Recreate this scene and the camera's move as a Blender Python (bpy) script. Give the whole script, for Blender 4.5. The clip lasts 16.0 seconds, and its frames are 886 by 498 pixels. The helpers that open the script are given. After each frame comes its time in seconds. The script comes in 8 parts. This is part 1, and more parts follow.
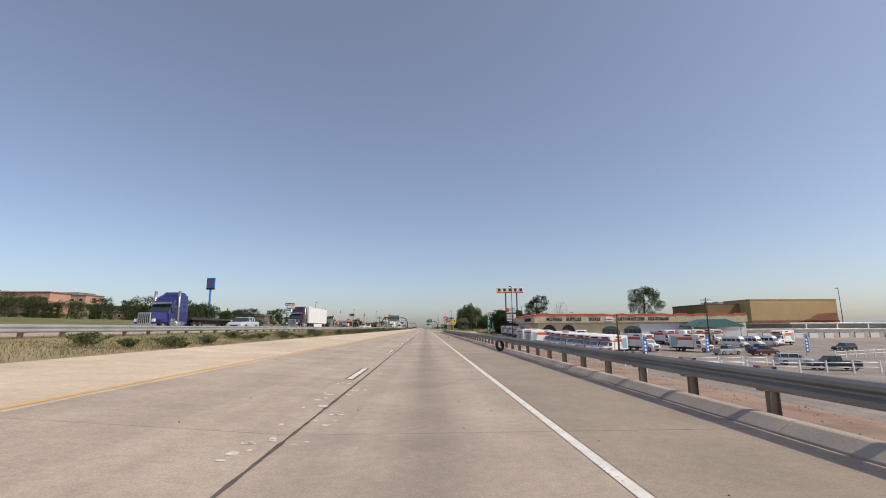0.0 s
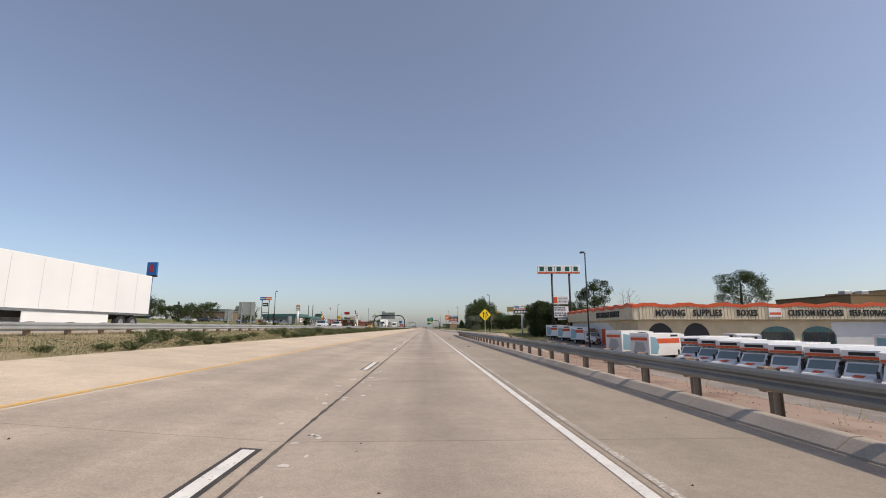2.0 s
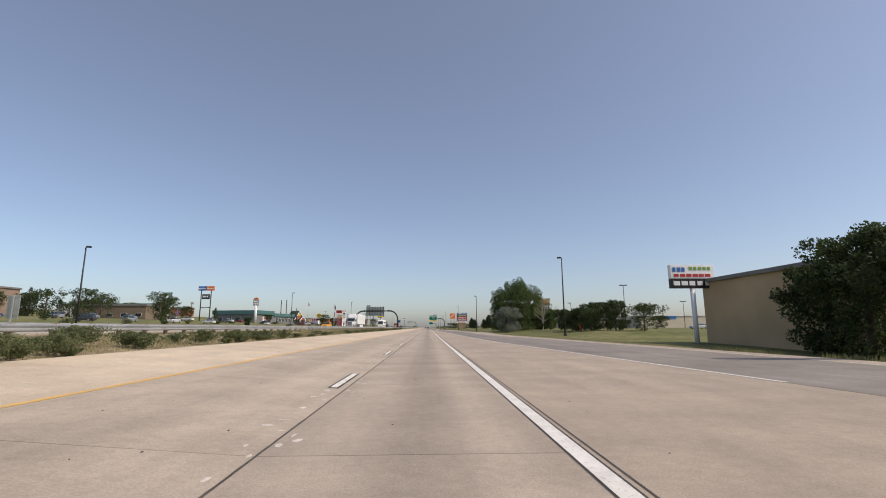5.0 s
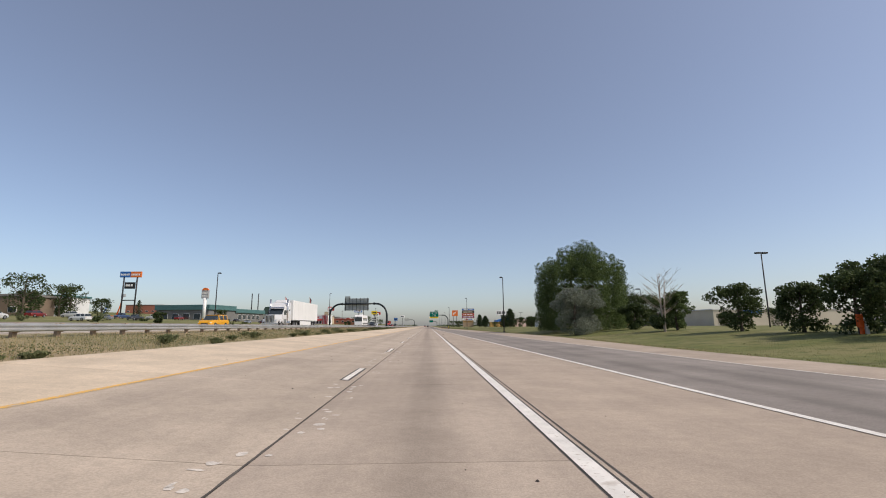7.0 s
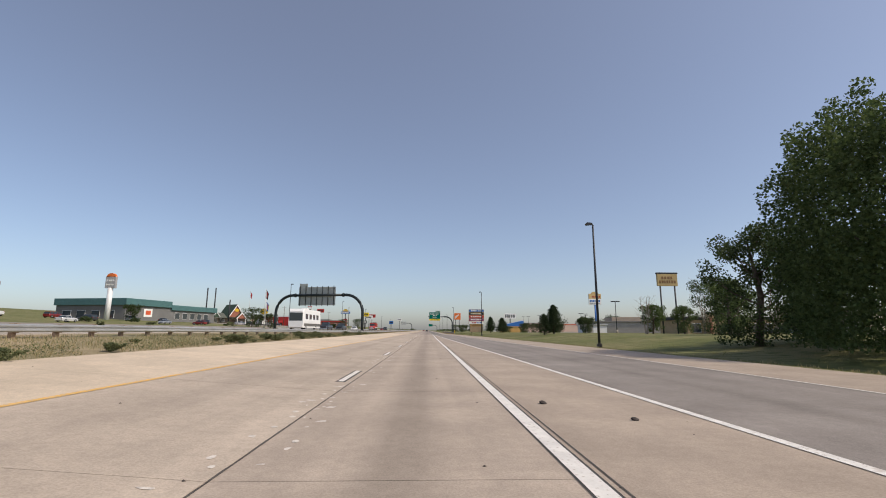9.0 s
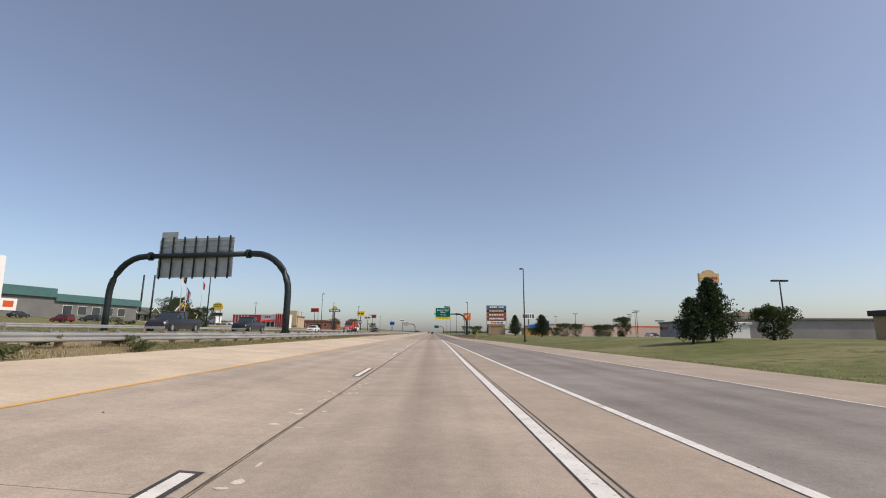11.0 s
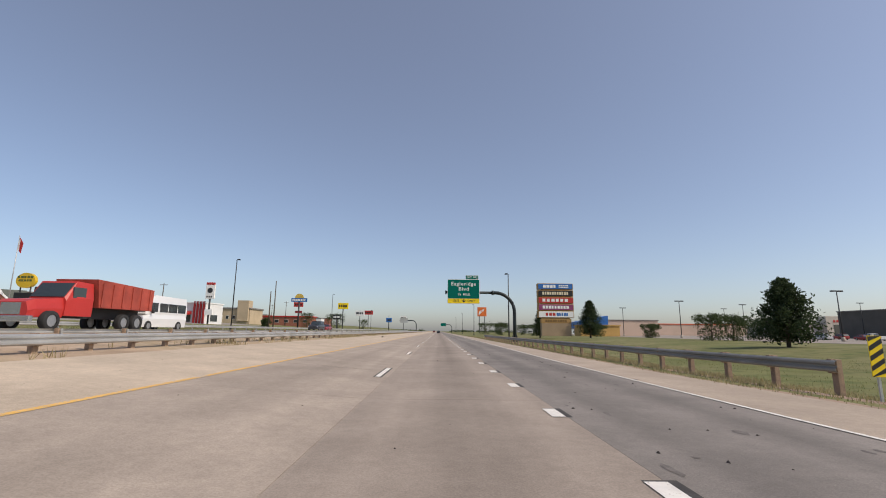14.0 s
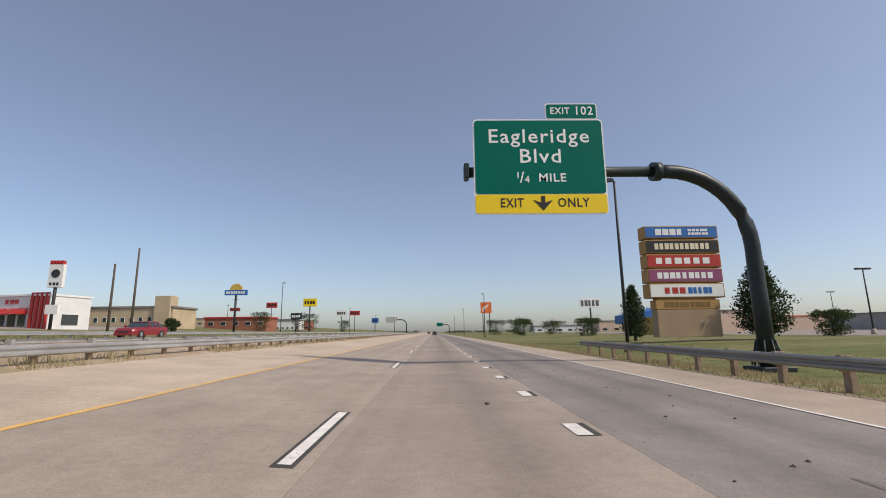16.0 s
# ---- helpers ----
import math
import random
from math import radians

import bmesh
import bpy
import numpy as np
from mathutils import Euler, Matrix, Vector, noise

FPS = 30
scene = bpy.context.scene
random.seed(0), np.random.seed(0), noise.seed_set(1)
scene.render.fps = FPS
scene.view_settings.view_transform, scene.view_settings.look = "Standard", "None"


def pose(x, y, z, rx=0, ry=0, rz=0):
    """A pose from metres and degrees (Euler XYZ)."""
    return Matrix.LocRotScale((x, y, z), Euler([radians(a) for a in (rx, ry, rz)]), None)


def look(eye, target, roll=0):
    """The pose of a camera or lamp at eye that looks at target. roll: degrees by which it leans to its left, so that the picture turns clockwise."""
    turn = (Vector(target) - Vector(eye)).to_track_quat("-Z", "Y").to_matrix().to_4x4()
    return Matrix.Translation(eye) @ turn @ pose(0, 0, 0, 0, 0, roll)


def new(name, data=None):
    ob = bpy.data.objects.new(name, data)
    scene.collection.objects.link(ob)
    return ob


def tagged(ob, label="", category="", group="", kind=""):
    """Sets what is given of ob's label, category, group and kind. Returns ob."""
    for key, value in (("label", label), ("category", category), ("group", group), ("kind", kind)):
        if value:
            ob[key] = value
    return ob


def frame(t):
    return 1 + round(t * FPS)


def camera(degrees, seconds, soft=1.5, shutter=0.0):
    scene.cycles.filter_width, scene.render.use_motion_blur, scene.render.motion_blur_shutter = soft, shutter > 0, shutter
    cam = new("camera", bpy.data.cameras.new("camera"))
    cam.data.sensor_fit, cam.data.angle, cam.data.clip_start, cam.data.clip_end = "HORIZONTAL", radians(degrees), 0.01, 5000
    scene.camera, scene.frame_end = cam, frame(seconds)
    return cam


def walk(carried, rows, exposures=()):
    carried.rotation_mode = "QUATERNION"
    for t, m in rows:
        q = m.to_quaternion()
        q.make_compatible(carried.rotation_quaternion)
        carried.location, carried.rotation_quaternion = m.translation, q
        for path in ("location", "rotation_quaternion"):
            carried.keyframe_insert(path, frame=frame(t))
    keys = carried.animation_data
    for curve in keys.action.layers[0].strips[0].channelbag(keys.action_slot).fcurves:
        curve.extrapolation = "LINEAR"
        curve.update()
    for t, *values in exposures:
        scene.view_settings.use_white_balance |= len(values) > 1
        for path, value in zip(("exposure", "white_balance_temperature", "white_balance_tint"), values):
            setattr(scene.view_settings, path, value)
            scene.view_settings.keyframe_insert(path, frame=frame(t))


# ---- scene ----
cam = camera(88.84, 16.0, soft=1.0)
PATH = [
    (0.0, 0.032, -0.093, 1.295, 99.871, 0.328, -2.175),
    (0.5, -0.013, 14.656, 1.295, 99.779, 0.207, -2.186),
    (1.0, -0.056, 29.403, 1.295, 99.745, 0.101, -2.174),
    (1.5, -0.077, 44.151, 1.295, 99.759, 0.025, -2.143),
    (2.0, -0.035, 58.898, 1.295, 99.837, -0.010, -2.134),
    (2.5, 0.021, 73.644, 1.295, 99.937, -0.015, -2.107),
    (3.0, 0.049, 88.388, 1.295, 100.075, 0.011, -2.045),
    (3.5, 0.093, 103.127, 1.295, 100.162, 0.050, -1.986),
    (4.0, 0.120, 117.864, 1.295, 100.139, 0.085, -1.944),
    (4.5, 0.135, 132.600, 1.295, 100.009, 0.127, -1.910),
    (5.0, 0.139, 147.335, 1.295, 99.828, 0.182, -1.888),
    (5.5, 0.135, 162.069, 1.295, 99.645, 0.244, -1.876),
    (6.0, 0.126, 176.804, 1.295, 99.518, 0.305, -1.875),
    (6.5, 0.115, 191.538, 1.295, 99.502, 0.348, -1.884),
    (7.0, 0.109, 206.273, 1.295, 99.632, 0.348, -1.905),
    (7.5, 0.124, 221.007, 1.295, 99.776, 0.263, -1.919),
    (8.0, 0.160, 235.740, 1.295, 99.955, 0.124, -1.953),
    (8.5, 0.196, 250.474, 1.295, 100.093, -0.047, -1.992),
    (9.0, 0.262, 265.210, 1.295, 100.187, -0.198, -2.005),
    (9.5, 0.333, 279.949, 1.295, 100.295, -0.284, -1.930),
    (10.0, 0.348, 294.690, 1.295, 100.366, -0.335, -1.767),
    (10.5, 0.333, 309.434, 1.295, 100.412, -0.380, -1.551),
    (11.0, 0.305, 324.180, 1.295, 100.431, -0.436, -1.312),
    (11.5, 0.282, 338.929, 1.295, 100.426, -0.511, -1.073),
    (12.0, 0.288, 353.682, 1.295, 100.437, -0.605, -0.873),
    (12.5, 0.270, 368.435, 1.295, 100.412, -0.697, -0.732),
    (13.0, 0.140, 383.189, 1.295, 100.406, -0.739, -0.641),
    (13.5, -0.031, 397.943, 1.295, 100.366, -0.702, -0.607),
    (14.0, -0.215, 412.695, 1.295, 100.302, -0.584, -0.624),
    (14.5, -0.387, 427.448, 1.295, 100.223, -0.356, -0.710),
    (15.0, -0.459, 442.199, 1.295, 100.149, -0.041, -0.859),
    (15.5, -0.440, 456.949, 1.295, 100.186, 0.335, -1.016),
    (16.0, -0.396, 471.696, 1.295, 100.410, 0.733, -1.196),
]
walk(cam, [(t, pose(x, y, z, rx, ry, rz)) for t, x, y, z, rx, ry, rz in PATH])

# ---- daylight ----
SUN_DIR = Vector((-0.90, 0.36, -1.0)).normalized()
world = bpy.data.worlds.new("sky")
scene.world = world
world.use_nodes = True
wn = world.node_tree.nodes
sky = wn.new("ShaderNodeTexSky")
sky.sky_type = 'NISHITA'
sky.sun_disc = False
sky.sun_elevation = math.asin(-SUN_DIR.z)
sky.sun_rotation = math.atan2(-SUN_DIR.x, -SUN_DIR.y)
sky.altitude = 1400
sky.air_density = 0.95
sky.dust_density = 5.0
sky.ozone_density = 1.0
# summer haze: a pale even veil over the clear sky
veil = wn.new("ShaderNodeMix")
veil.data_type = 'RGBA'
veil.inputs[0].default_value = 0.2
veil.inputs[7].default_value = (2.6, 2.24, 2.22, 1)
world.node_tree.links.new(sky.outputs[0], veil.inputs[6])
wn["Background"].inputs[1].default_value = 0.16
world.node_tree.links.new(veil.outputs[2], wn["Background"].inputs[0])
sun = new("sun", bpy.data.lights.new("sun", 'SUN'))
sun.data.energy = 3.1
sun.data.angle = radians(0.6)
sun.data.color = (1.0, 0.88, 0.73)
sun.matrix_world = look((0, 0, 60), tuple(Vector((0, 0, 60)) + SUN_DIR))
scene.view_settings.exposure = 0.0


# ---- materials ----
def mat(name, color, rough=0.7, metal=0.0, var=0.12, scale=3.0, bump=0.15, fine=40.0, tint=None, spec=0.4, rand=0.0):
    """A painted or mineral surface: base colour with large stains and fine grain, both in world metres."""
    m = bpy.data.materials.new(name)
    m.use_nodes = True
    nt = m.node_tree
    nd, ln = nt.nodes, nt.links
    b = nd["Principled BSDF"]
    b.inputs["Roughness"].default_value = rough
    b.inputs["Metallic"].default_value = metal
    b.inputs["Specular IOR Level"].default_value = spec
    geo = nd.new("ShaderNodeNewGeometry")
    n1 = nd.new("ShaderNodeTexNoise")
    n1.inputs["Scale"].default_value = 1.0 / scale
    n1.inputs["Detail"].default_value = 5
    n2 = nd.new("ShaderNodeTexNoise")
    n2.inputs["Scale"].default_value = fine
    n2.inputs["Detail"].default_value = 3
    ln.new(geo.outputs["Position"], n1.inputs["Vector"])
    ln.new(geo.outputs["Position"], n2.inputs["Vector"])
    dark = tuple(c * (1 - var) for c in color)
    lite = tuple(min(1, c * (1 + var)) for c in (tint or color))
    r = nd.new("ShaderNodeValToRGB")
    r.color_ramp.elements[0].color = (*dark, 1)
    r.color_ramp.elements[1].color = (*lite, 1)
    r.color_ramp.elements[0].position = 0.3
    r.color_ramp.elements[1].position = 0.7
    ln.new(n1.outputs[0], r.inputs[0])
    mx = nd.new("ShaderNodeMix")
    mx.data_type, mx.blend_type = 'RGBA', 'OVERLAY'
    mx.inputs[0].default_value = min(1.0, var * 1.5)
    ln.new(r.outputs[0], mx.inputs[6])
    ln.new(n2.outputs[0], mx.inputs[7])
    out = mx.outputs[2]
    if rand:
        oi = nd.new("ShaderNodeObjectInfo")
        hs = nd.new("ShaderNodeHueSaturation")
        mr = nd.new("ShaderNodeMapRange")
        mr.inputs[3].default_value, mr.inputs[4].default_value = 1 - rand, 1 + rand
        ln.new(oi.outputs["Random"], mr.inputs[0])
        ln.new(mr.outputs[0], hs.inputs["Value"])
        ln.new(out, hs.inputs["Color"])
        out = hs.outputs[0]
    ln.new(out, b.inputs["Base Color"])
    if bump:
        bp = nd.new("ShaderNodeBump")
        bp.inputs["Strength"].default_value = bump
        bp.inputs["Distance"].default_value = 0.02
        ln.new(n2.outputs[0], bp.inputs["Height"])
        ln.new(bp.outputs[0], b.inputs["Normal"])
    return m


def road_mat(name, color, track=0.12, centres=(), half=0.45, grain=60.0, var=0.08, rand=0.04, oil=0.12):
    """Worn road surface: grain, long stains drawn out along the lane, darker oil band and wheel tracks."""
    m = mat(name, color, rough=0.85, var=var, scale=5.0, bump=0.25, fine=grain, rand=rand, spec=0.25)
    nt = m.node_tree
    nd, ln = nt.nodes, nt.links
    b = nd["Principled BSDF"]
    src = b.inputs["Base Color"].links[0].from_socket
    geo = nd.new("ShaderNodeNewGeometry")
    mp = nd.new("ShaderNodeMapping")
    mp.inputs["Scale"].default_value = (1.6, 0.02, 1.0)
    ln.new(geo.outputs["Position"], mp.inputs["Vector"])
    ns = nd.new("ShaderNodeTexNoise")
    ns.inputs["Scale"].default_value = 1.0
    ns.inputs["Detail"].default_value = 4
    ln.new(mp.outputs[0], ns.inputs["Vector"])
    rp = nd.new("ShaderNodeMapRange")
    rp.inputs[1].default_value, rp.inputs[2].default_value = 0.3, 0.7
    rp.inputs[3].default_value, rp.inputs[4].default_value = 1.0 - track, 1.0 + track * 0.5
    ln.new(ns.outputs[0], rp.inputs[0])
    val = rp.outputs[0]
    sep = nd.new("ShaderNodeSeparateXYZ")
    ln.new(geo.outputs["Position"], sep.inputs[0])
    for c in centres:
        d = nd.new("ShaderNodeMath")
        d.operation = 'SUBTRACT'
        d.inputs[1].default_value = c
        ln.new(sep.outputs[0], d.inputs[0])
        a = nd.new("ShaderNodeMath")
        a.operation = 'ABSOLUTE'
        ln.new(d.outputs[0], a.inputs[0])
        s = nd.new("ShaderNodeMapRange")
        s.interpolation_type = 'SMOOTHSTEP'
        s.inputs[1].default_value, s.inputs[2].default_value = 0.0, half
        s.inputs[3].default_value, s.inputs[4].default_value = 1.0 - oil, 1.0
        ln.new(a.outputs[0], s.inputs[0])
        mu = nd.new("ShaderNodeMath")
        mu.operation = 'MULTIPLY'
        ln.new(val, mu.inputs[0])
        ln.new(s.outputs[0], mu.inputs[1])
        val = mu.outputs[0]
    # exposed aggregate and blotches of wear
    for sc, det, lo, hi, a0, a1 in ((38.0, 2, 0.35, 0.62, 0.95, 1.12), (7.0, 6, 0.35, 0.65, 0.96, 1.07), (0.8, 8, 0.38, 0.66, 0.95, 1.08)):
        ng = nd.new("ShaderNodeTexNoise")
        ng.inputs["Scale"].default_value = sc
        ng.inputs["Detail"].default_value = det
        ln.new(geo.outputs["Position"], ng.inputs["Vector"])
        rg = nd.new("ShaderNodeMapRange")
        rg.inputs[1].default_value, rg.inputs[2].default_value = lo, hi
        rg.inputs[3].default_value, rg.inputs[4].default_value = a0, a1
        ln.new(ng.outputs[0], rg.inputs[0])
        mu = nd.new("ShaderNodeMath")
        mu.operation = 'MULTIPLY'
        ln.new(val, mu.inputs[0])
        ln.new(rg.outputs[0], mu.inputs[1])
        val = mu.outputs[0]
    mm = nd.new("ShaderNodeVectorMath")
    mm.operation = 'SCALE'
    ln.new(src, mm.inputs[0])
    ln.new(val, mm.inputs["Scale"])
    ln.new(mm.outputs[0], b.inputs["Base Color"])
    return m


def earth_mat(name, c1, c2, c3, scale=2.0, fine=18.0, bump=0.5):
    """Loose ground of three mixed colours."""
    m = mat(name, c1, rough=0.95, var=0.2, scale=scale, bump=bump, fine=fine, spec=0.1)
    nt = m.node_tree
    nd, ln = nt.nodes, nt.links
    b = nd["Principled BSDF"]
    src = b.inputs["Base Color"].links[0].from_socket
    geo = nd.new("ShaderNodeNewGeometry")
    for sc, col, lo, hi in ((0.09, c2, 0.42, 0.62), (0.9, c3, 0.5, 0.68)):
        n = nd.new("ShaderNodeTexNoise")
        n.inputs["Scale"].default_value = sc
        n.inputs["Detail"].default_value = 6
        ln.new(geo.outputs["Position"], n.inputs["Vector"])
        r = nd.new("ShaderNodeMapRange")
        r.inputs[1].default_value, r.inputs[2].default_value = lo, hi
        ln.new(n.outputs[0], r.inputs[0])
        mx = nd.new("ShaderNodeMix")
        mx.data_type = 'RGBA'
        ln.new(r.outputs[0], mx.inputs[0])
        ln.new(src, mx.inputs[6])
        mx.inputs[7].default_value = (*col, 1)
        src = mx.outputs[2]
    ln.new(src, b.inputs["Base Color"])
    return m


def leaf_mat(name, color, tint, rand=0.0):
    """Foliage: each clump its own shade, a little light through."""
    m = bpy.data.materials.new(name)
    m.use_nodes = True
    nt = m.node_tree
    nd, ln = nt.nodes, nt.links
    b = nd["Principled BSDF"]
    b.inputs["Roughness"].default_value = 0.6
    b.inputs["Specular IOR Level"].default_value = 0.2
    geo = nd.new("ShaderNodeNewGeometry")
    r = nd.new("ShaderNodeValToRGB")
    r.color_ramp.elements[0].color = (*color, 1)
    r.color_ramp.elements[1].color = (*tint, 1)
    ln.new(geo.outputs["Random Per Island"], r.inputs[0])
    ln.new(r.outputs[0], b.inputs["Base Color"])
    tr = nd.new("ShaderNodeBsdfTranslucent")
    ln.new(r.outputs[0], tr.inputs[0])
    mx = nd.new("ShaderNodeMixShader")
    mx.inputs[0].default_value = 0.4
    ln.new(b.outputs[0], mx.inputs[1])
    ln.new(tr.outputs[0], mx.inputs[2])
    ln.new(mx.outputs[0], nd["Material Output"].inputs[0])
    return m


def glass_mat(name, color, rough=0.08):
    m = mat(name, color, rough=rough, var=0.05, bump=0, spec=0.8)
    return m


CONC = road_mat("worn_concrete", (0.405, 0.335, 0.27), centres=(0.05,), half=0.75, oil=0.2)
CONC_L = road_mat("worn_concrete_left", (0.42, 0.35, 0.28), centres=(-3.7,), half=0.8, oil=0.06)
SHOULD_L = road_mat("sandy_concrete", (0.56, 0.46, 0.345), track=0.05)
SHOULD_R = road_mat("shoulder_concrete", (0.385, 0.315, 0.25), track=0.06)
SHOULD_K = road_mat("grey_shoulder_concrete", (0.325, 0.27, 0.212), track=0.06)
ASPH = road_mat("grey_asphalt", (0.255, 0.225, 0.20), centres=(6.6, 8.2), half=0.5, oil=0.12, var=0.15)
ASPH_X = road_mat("worn_exit_lane", (0.235, 0.21, 0.19), centres=(2.9, 4.3), half=0.8, oil=0.22, var=0.15)
CONC_D = road_mat("grey_worn_concrete", (0.31, 0.258, 0.215), centres=(0.4,), half=0.9, oil=0.22)
CONC_LD = road_mat("grey_worn_concrete_left", (0.345, 0.288, 0.238), centres=(-3.7,), half=0.8, oil=0.08)
SHOULD_LD = road_mat("dusty_concrete", (0.47, 0.385, 0.295), track=0.05)
LOT = road_mat("lot_asphalt", (0.27, 0.235, 0.205), track=0.1, var=0.18)
OPP = road_mat("far_carriageway", (0.40, 0.36, 0.31), track=0.08)
JOINT = mat("joint_filler", (0.09, 0.08, 0.07), 0.9, var=0.3, scale=0.5)


def worn_paint(name, color, under, worn):
    """Road paint worn through in flakes to the surface below; worn: 0 fresh, 1 gone."""
    m = mat(name, color, 0.7, var=0.12, scale=0.3, fine=30, spec=0.2)
    nd, ln = m.node_tree.nodes, m.node_tree.links
    b = nd["Principled BSDF"]
    src = b.inputs["Base Color"].links[0].from_socket
    geo = nd.new("ShaderNodeNewGeometry")
    fac = None
    for sc, lo in ((22.0, 0.62), (1.7, 0.66)):
        n = nd.new("ShaderNodeTexNoise")
        n.inputs["Scale"].default_value = sc
        n.inputs["Detail"].default_value = 7
        ln.new(geo.outputs["Position"], n.inputs["Vector"])
        r = nd.new("ShaderNodeMapRange")
        r.inputs[1].default_value, r.inputs[2].default_value = lo - worn * 0.3, lo + 0.08 - worn * 0.3
        ln.new(n.outputs[0], r.inputs[0])
        if fac is None:
            fac = r.outputs[0]
        else:
            a = nd.new("ShaderNodeMath")
            a.operation = 'MAXIMUM'
            ln.new(fac, a.inputs[0])
            ln.new(r.outputs[0], a.inputs[1])
            fac = a.outputs[0]
    mx = nd.new("ShaderNodeMix")
    mx.data_type = 'RGBA'
    mx.inputs[7].default_value = (*under, 1)
    ln.new(fac, mx.inputs[0])
    ln.new(src, mx.inputs[6])
    ln.new(mx.outputs[2], b.inputs["Base Color"])
    return m


WHITE_LINE = worn_paint("white_road_paint", (0.73, 0.70, 0.65), (0.46, 0.40, 0.34), 0.05)
FADED_LINE = worn_paint("faded_white_paint", (0.60, 0.56, 0.50), (0.40, 0.34, 0.28), 0.62)
YELLOW_LINE = worn_paint("yellow_road_paint", (0.74, 0.44, 0.11), (0.50, 0.40, 0.29), 0.3)
BLACK_LINE = mat("black_contrast_paint", (0.06, 0.055, 0.05), 0.8, var=0.3, scale=0.3)
DIRT = earth_mat("pale_earth", (0.40, 0.30, 0.215), (0.33, 0.27, 0.17), (0.46, 0.36, 0.27))
GRASS = earth_mat("dry_grass_ground", (0.145, 0.155, 0.06), (0.222, 0.202, 0.10), (0.102, 0.122, 0.046), fine=9)
STRAWGROUND = earth_mat("strawy_median_earth", (0.30, 0.24, 0.15), (0.22, 0.20, 0.11), (0.36, 0.29, 0.19), fine=14)
GRAVEL = earth_mat("reddish_gravel", (0.31, 0.215, 0.165), (0.37, 0.28, 0.22), (0.23, 0.16, 0.125), fine=30)
STEEL = mat("galvanised_steel", (0.25, 0.245, 0.23), 0.55, 0.4, var=0.15, scale=1.2, bump=0.04)
STEEL_L = mat("weathered_galvanised_steel", (0.5, 0.5, 0.49), 0.5, 0.6, var=0.15, scale=1.2, bump=0.04)
POSTWOOD = mat("weathered_post_wood", (0.30, 0.215, 0.15), 0.9, var=0.25, scale=0.2, bump=0.3)
KERB = mat("kerb_concrete", (0.42, 0.36, 0.30), 0.9, var=0.15, scale=0.8, rand=0.08)
POLE = mat("dark_bronze_pole", (0.035, 0.036, 0.04), 0.5, 0.2, var=0.1, bump=0)
GANTRY = mat("dark_painted_pipe", (0.022, 0.030, 0.032), 0.42, 0.2, var=0.2, scale=0.6, bump=0.02)
ALU = mat("aluminium_sheet", (0.46, 0.47, 0.44), 0.5, 0.5, var=0.1, scale=0.6, bump=0.02)
SIGN_GREEN = mat("sign_green", (0.0, 0.135, 0.10), 0.6, var=0.05, bump=0, spec=0.1)
SIGN_WHITE = mat("sign_white", (0.82, 0.82, 0.8), 0.5, var=0.04, bump=0)
SIGN_YELLOW = mat("sign_yellow", (0.86, 0.62, 0.01), 0.5, var=0.04, bump=0)
SIGN_BLACK = mat("sign_black", (0.02, 0.02, 0.02), 0.5, var=0.05, bump=0)
WHITE = mat("white_paint", (0.78, 0.78, 0.77), 0.4, var=0.05, bump=0)
ORANGE = mat("orange_red_paint", (0.62, 0.10, 0.03), 0.5, var=0.08, bump=0)
BLUE = mat("blue_paint", (0.03, 0.14, 0.42), 0.45, var=0.06, bump=0)
RED = mat("red_paint", (0.45, 0.035, 0.03), 0.4, var=0.08, bump=0)
BARK = mat("bark", (0.10, 0.08, 0.06), 0.95, var=0.3, scale=0.3, bump=0.5, fine=12)
DEADWOOD = mat("dead_branches", (0.30, 0.25, 0.20), 0.95, var=0.2, scale=0.3, bump=0.2)
LEAF = leaf_mat("cottonwood_leaves", (0.055, 0.086, 0.026), (0.14, 0.185, 0.065))
LEAF_D = leaf_mat("dark_leaves", (0.038, 0.058, 0.02), (0.09, 0.12, 0.045))
LEAF_S = leaf_mat("silvery_leaves", (0.14, 0.165, 0.12), (0.28, 0.30, 0.24))
LEAF_P = leaf_mat("pine_needles", (0.028, 0.048, 0.02), (0.065, 0.09, 0.038))
LEAF_W = leaf_mat("roadside_weeds", (0.10, 0.125, 0.055), (0.23, 0.245, 0.12))
STRAW = leaf_mat("dry_stalks", (0.30, 0.25, 0.12), (0.46, 0.39, 0.22))
GRASSBLADE = leaf_mat("grass_blades", (0.15, 0.17, 0.065), (0.29, 0.275, 0.13))


# ---- building blocks ----
def part(name, bm, material, parent=None, label=""):
    me = bpy.data.meshes.new(name)
    bm.normal_update()
    bm.to_mesh(me)
    bm.free()
    for m in (material if isinstance(material, (list, tuple)) else [material]):
        me.materials.append(m)
    ob = new(name, me)
    if parent is not None:
        ob.parent = parent
    if label:
        ob["label"] = label
    return ob


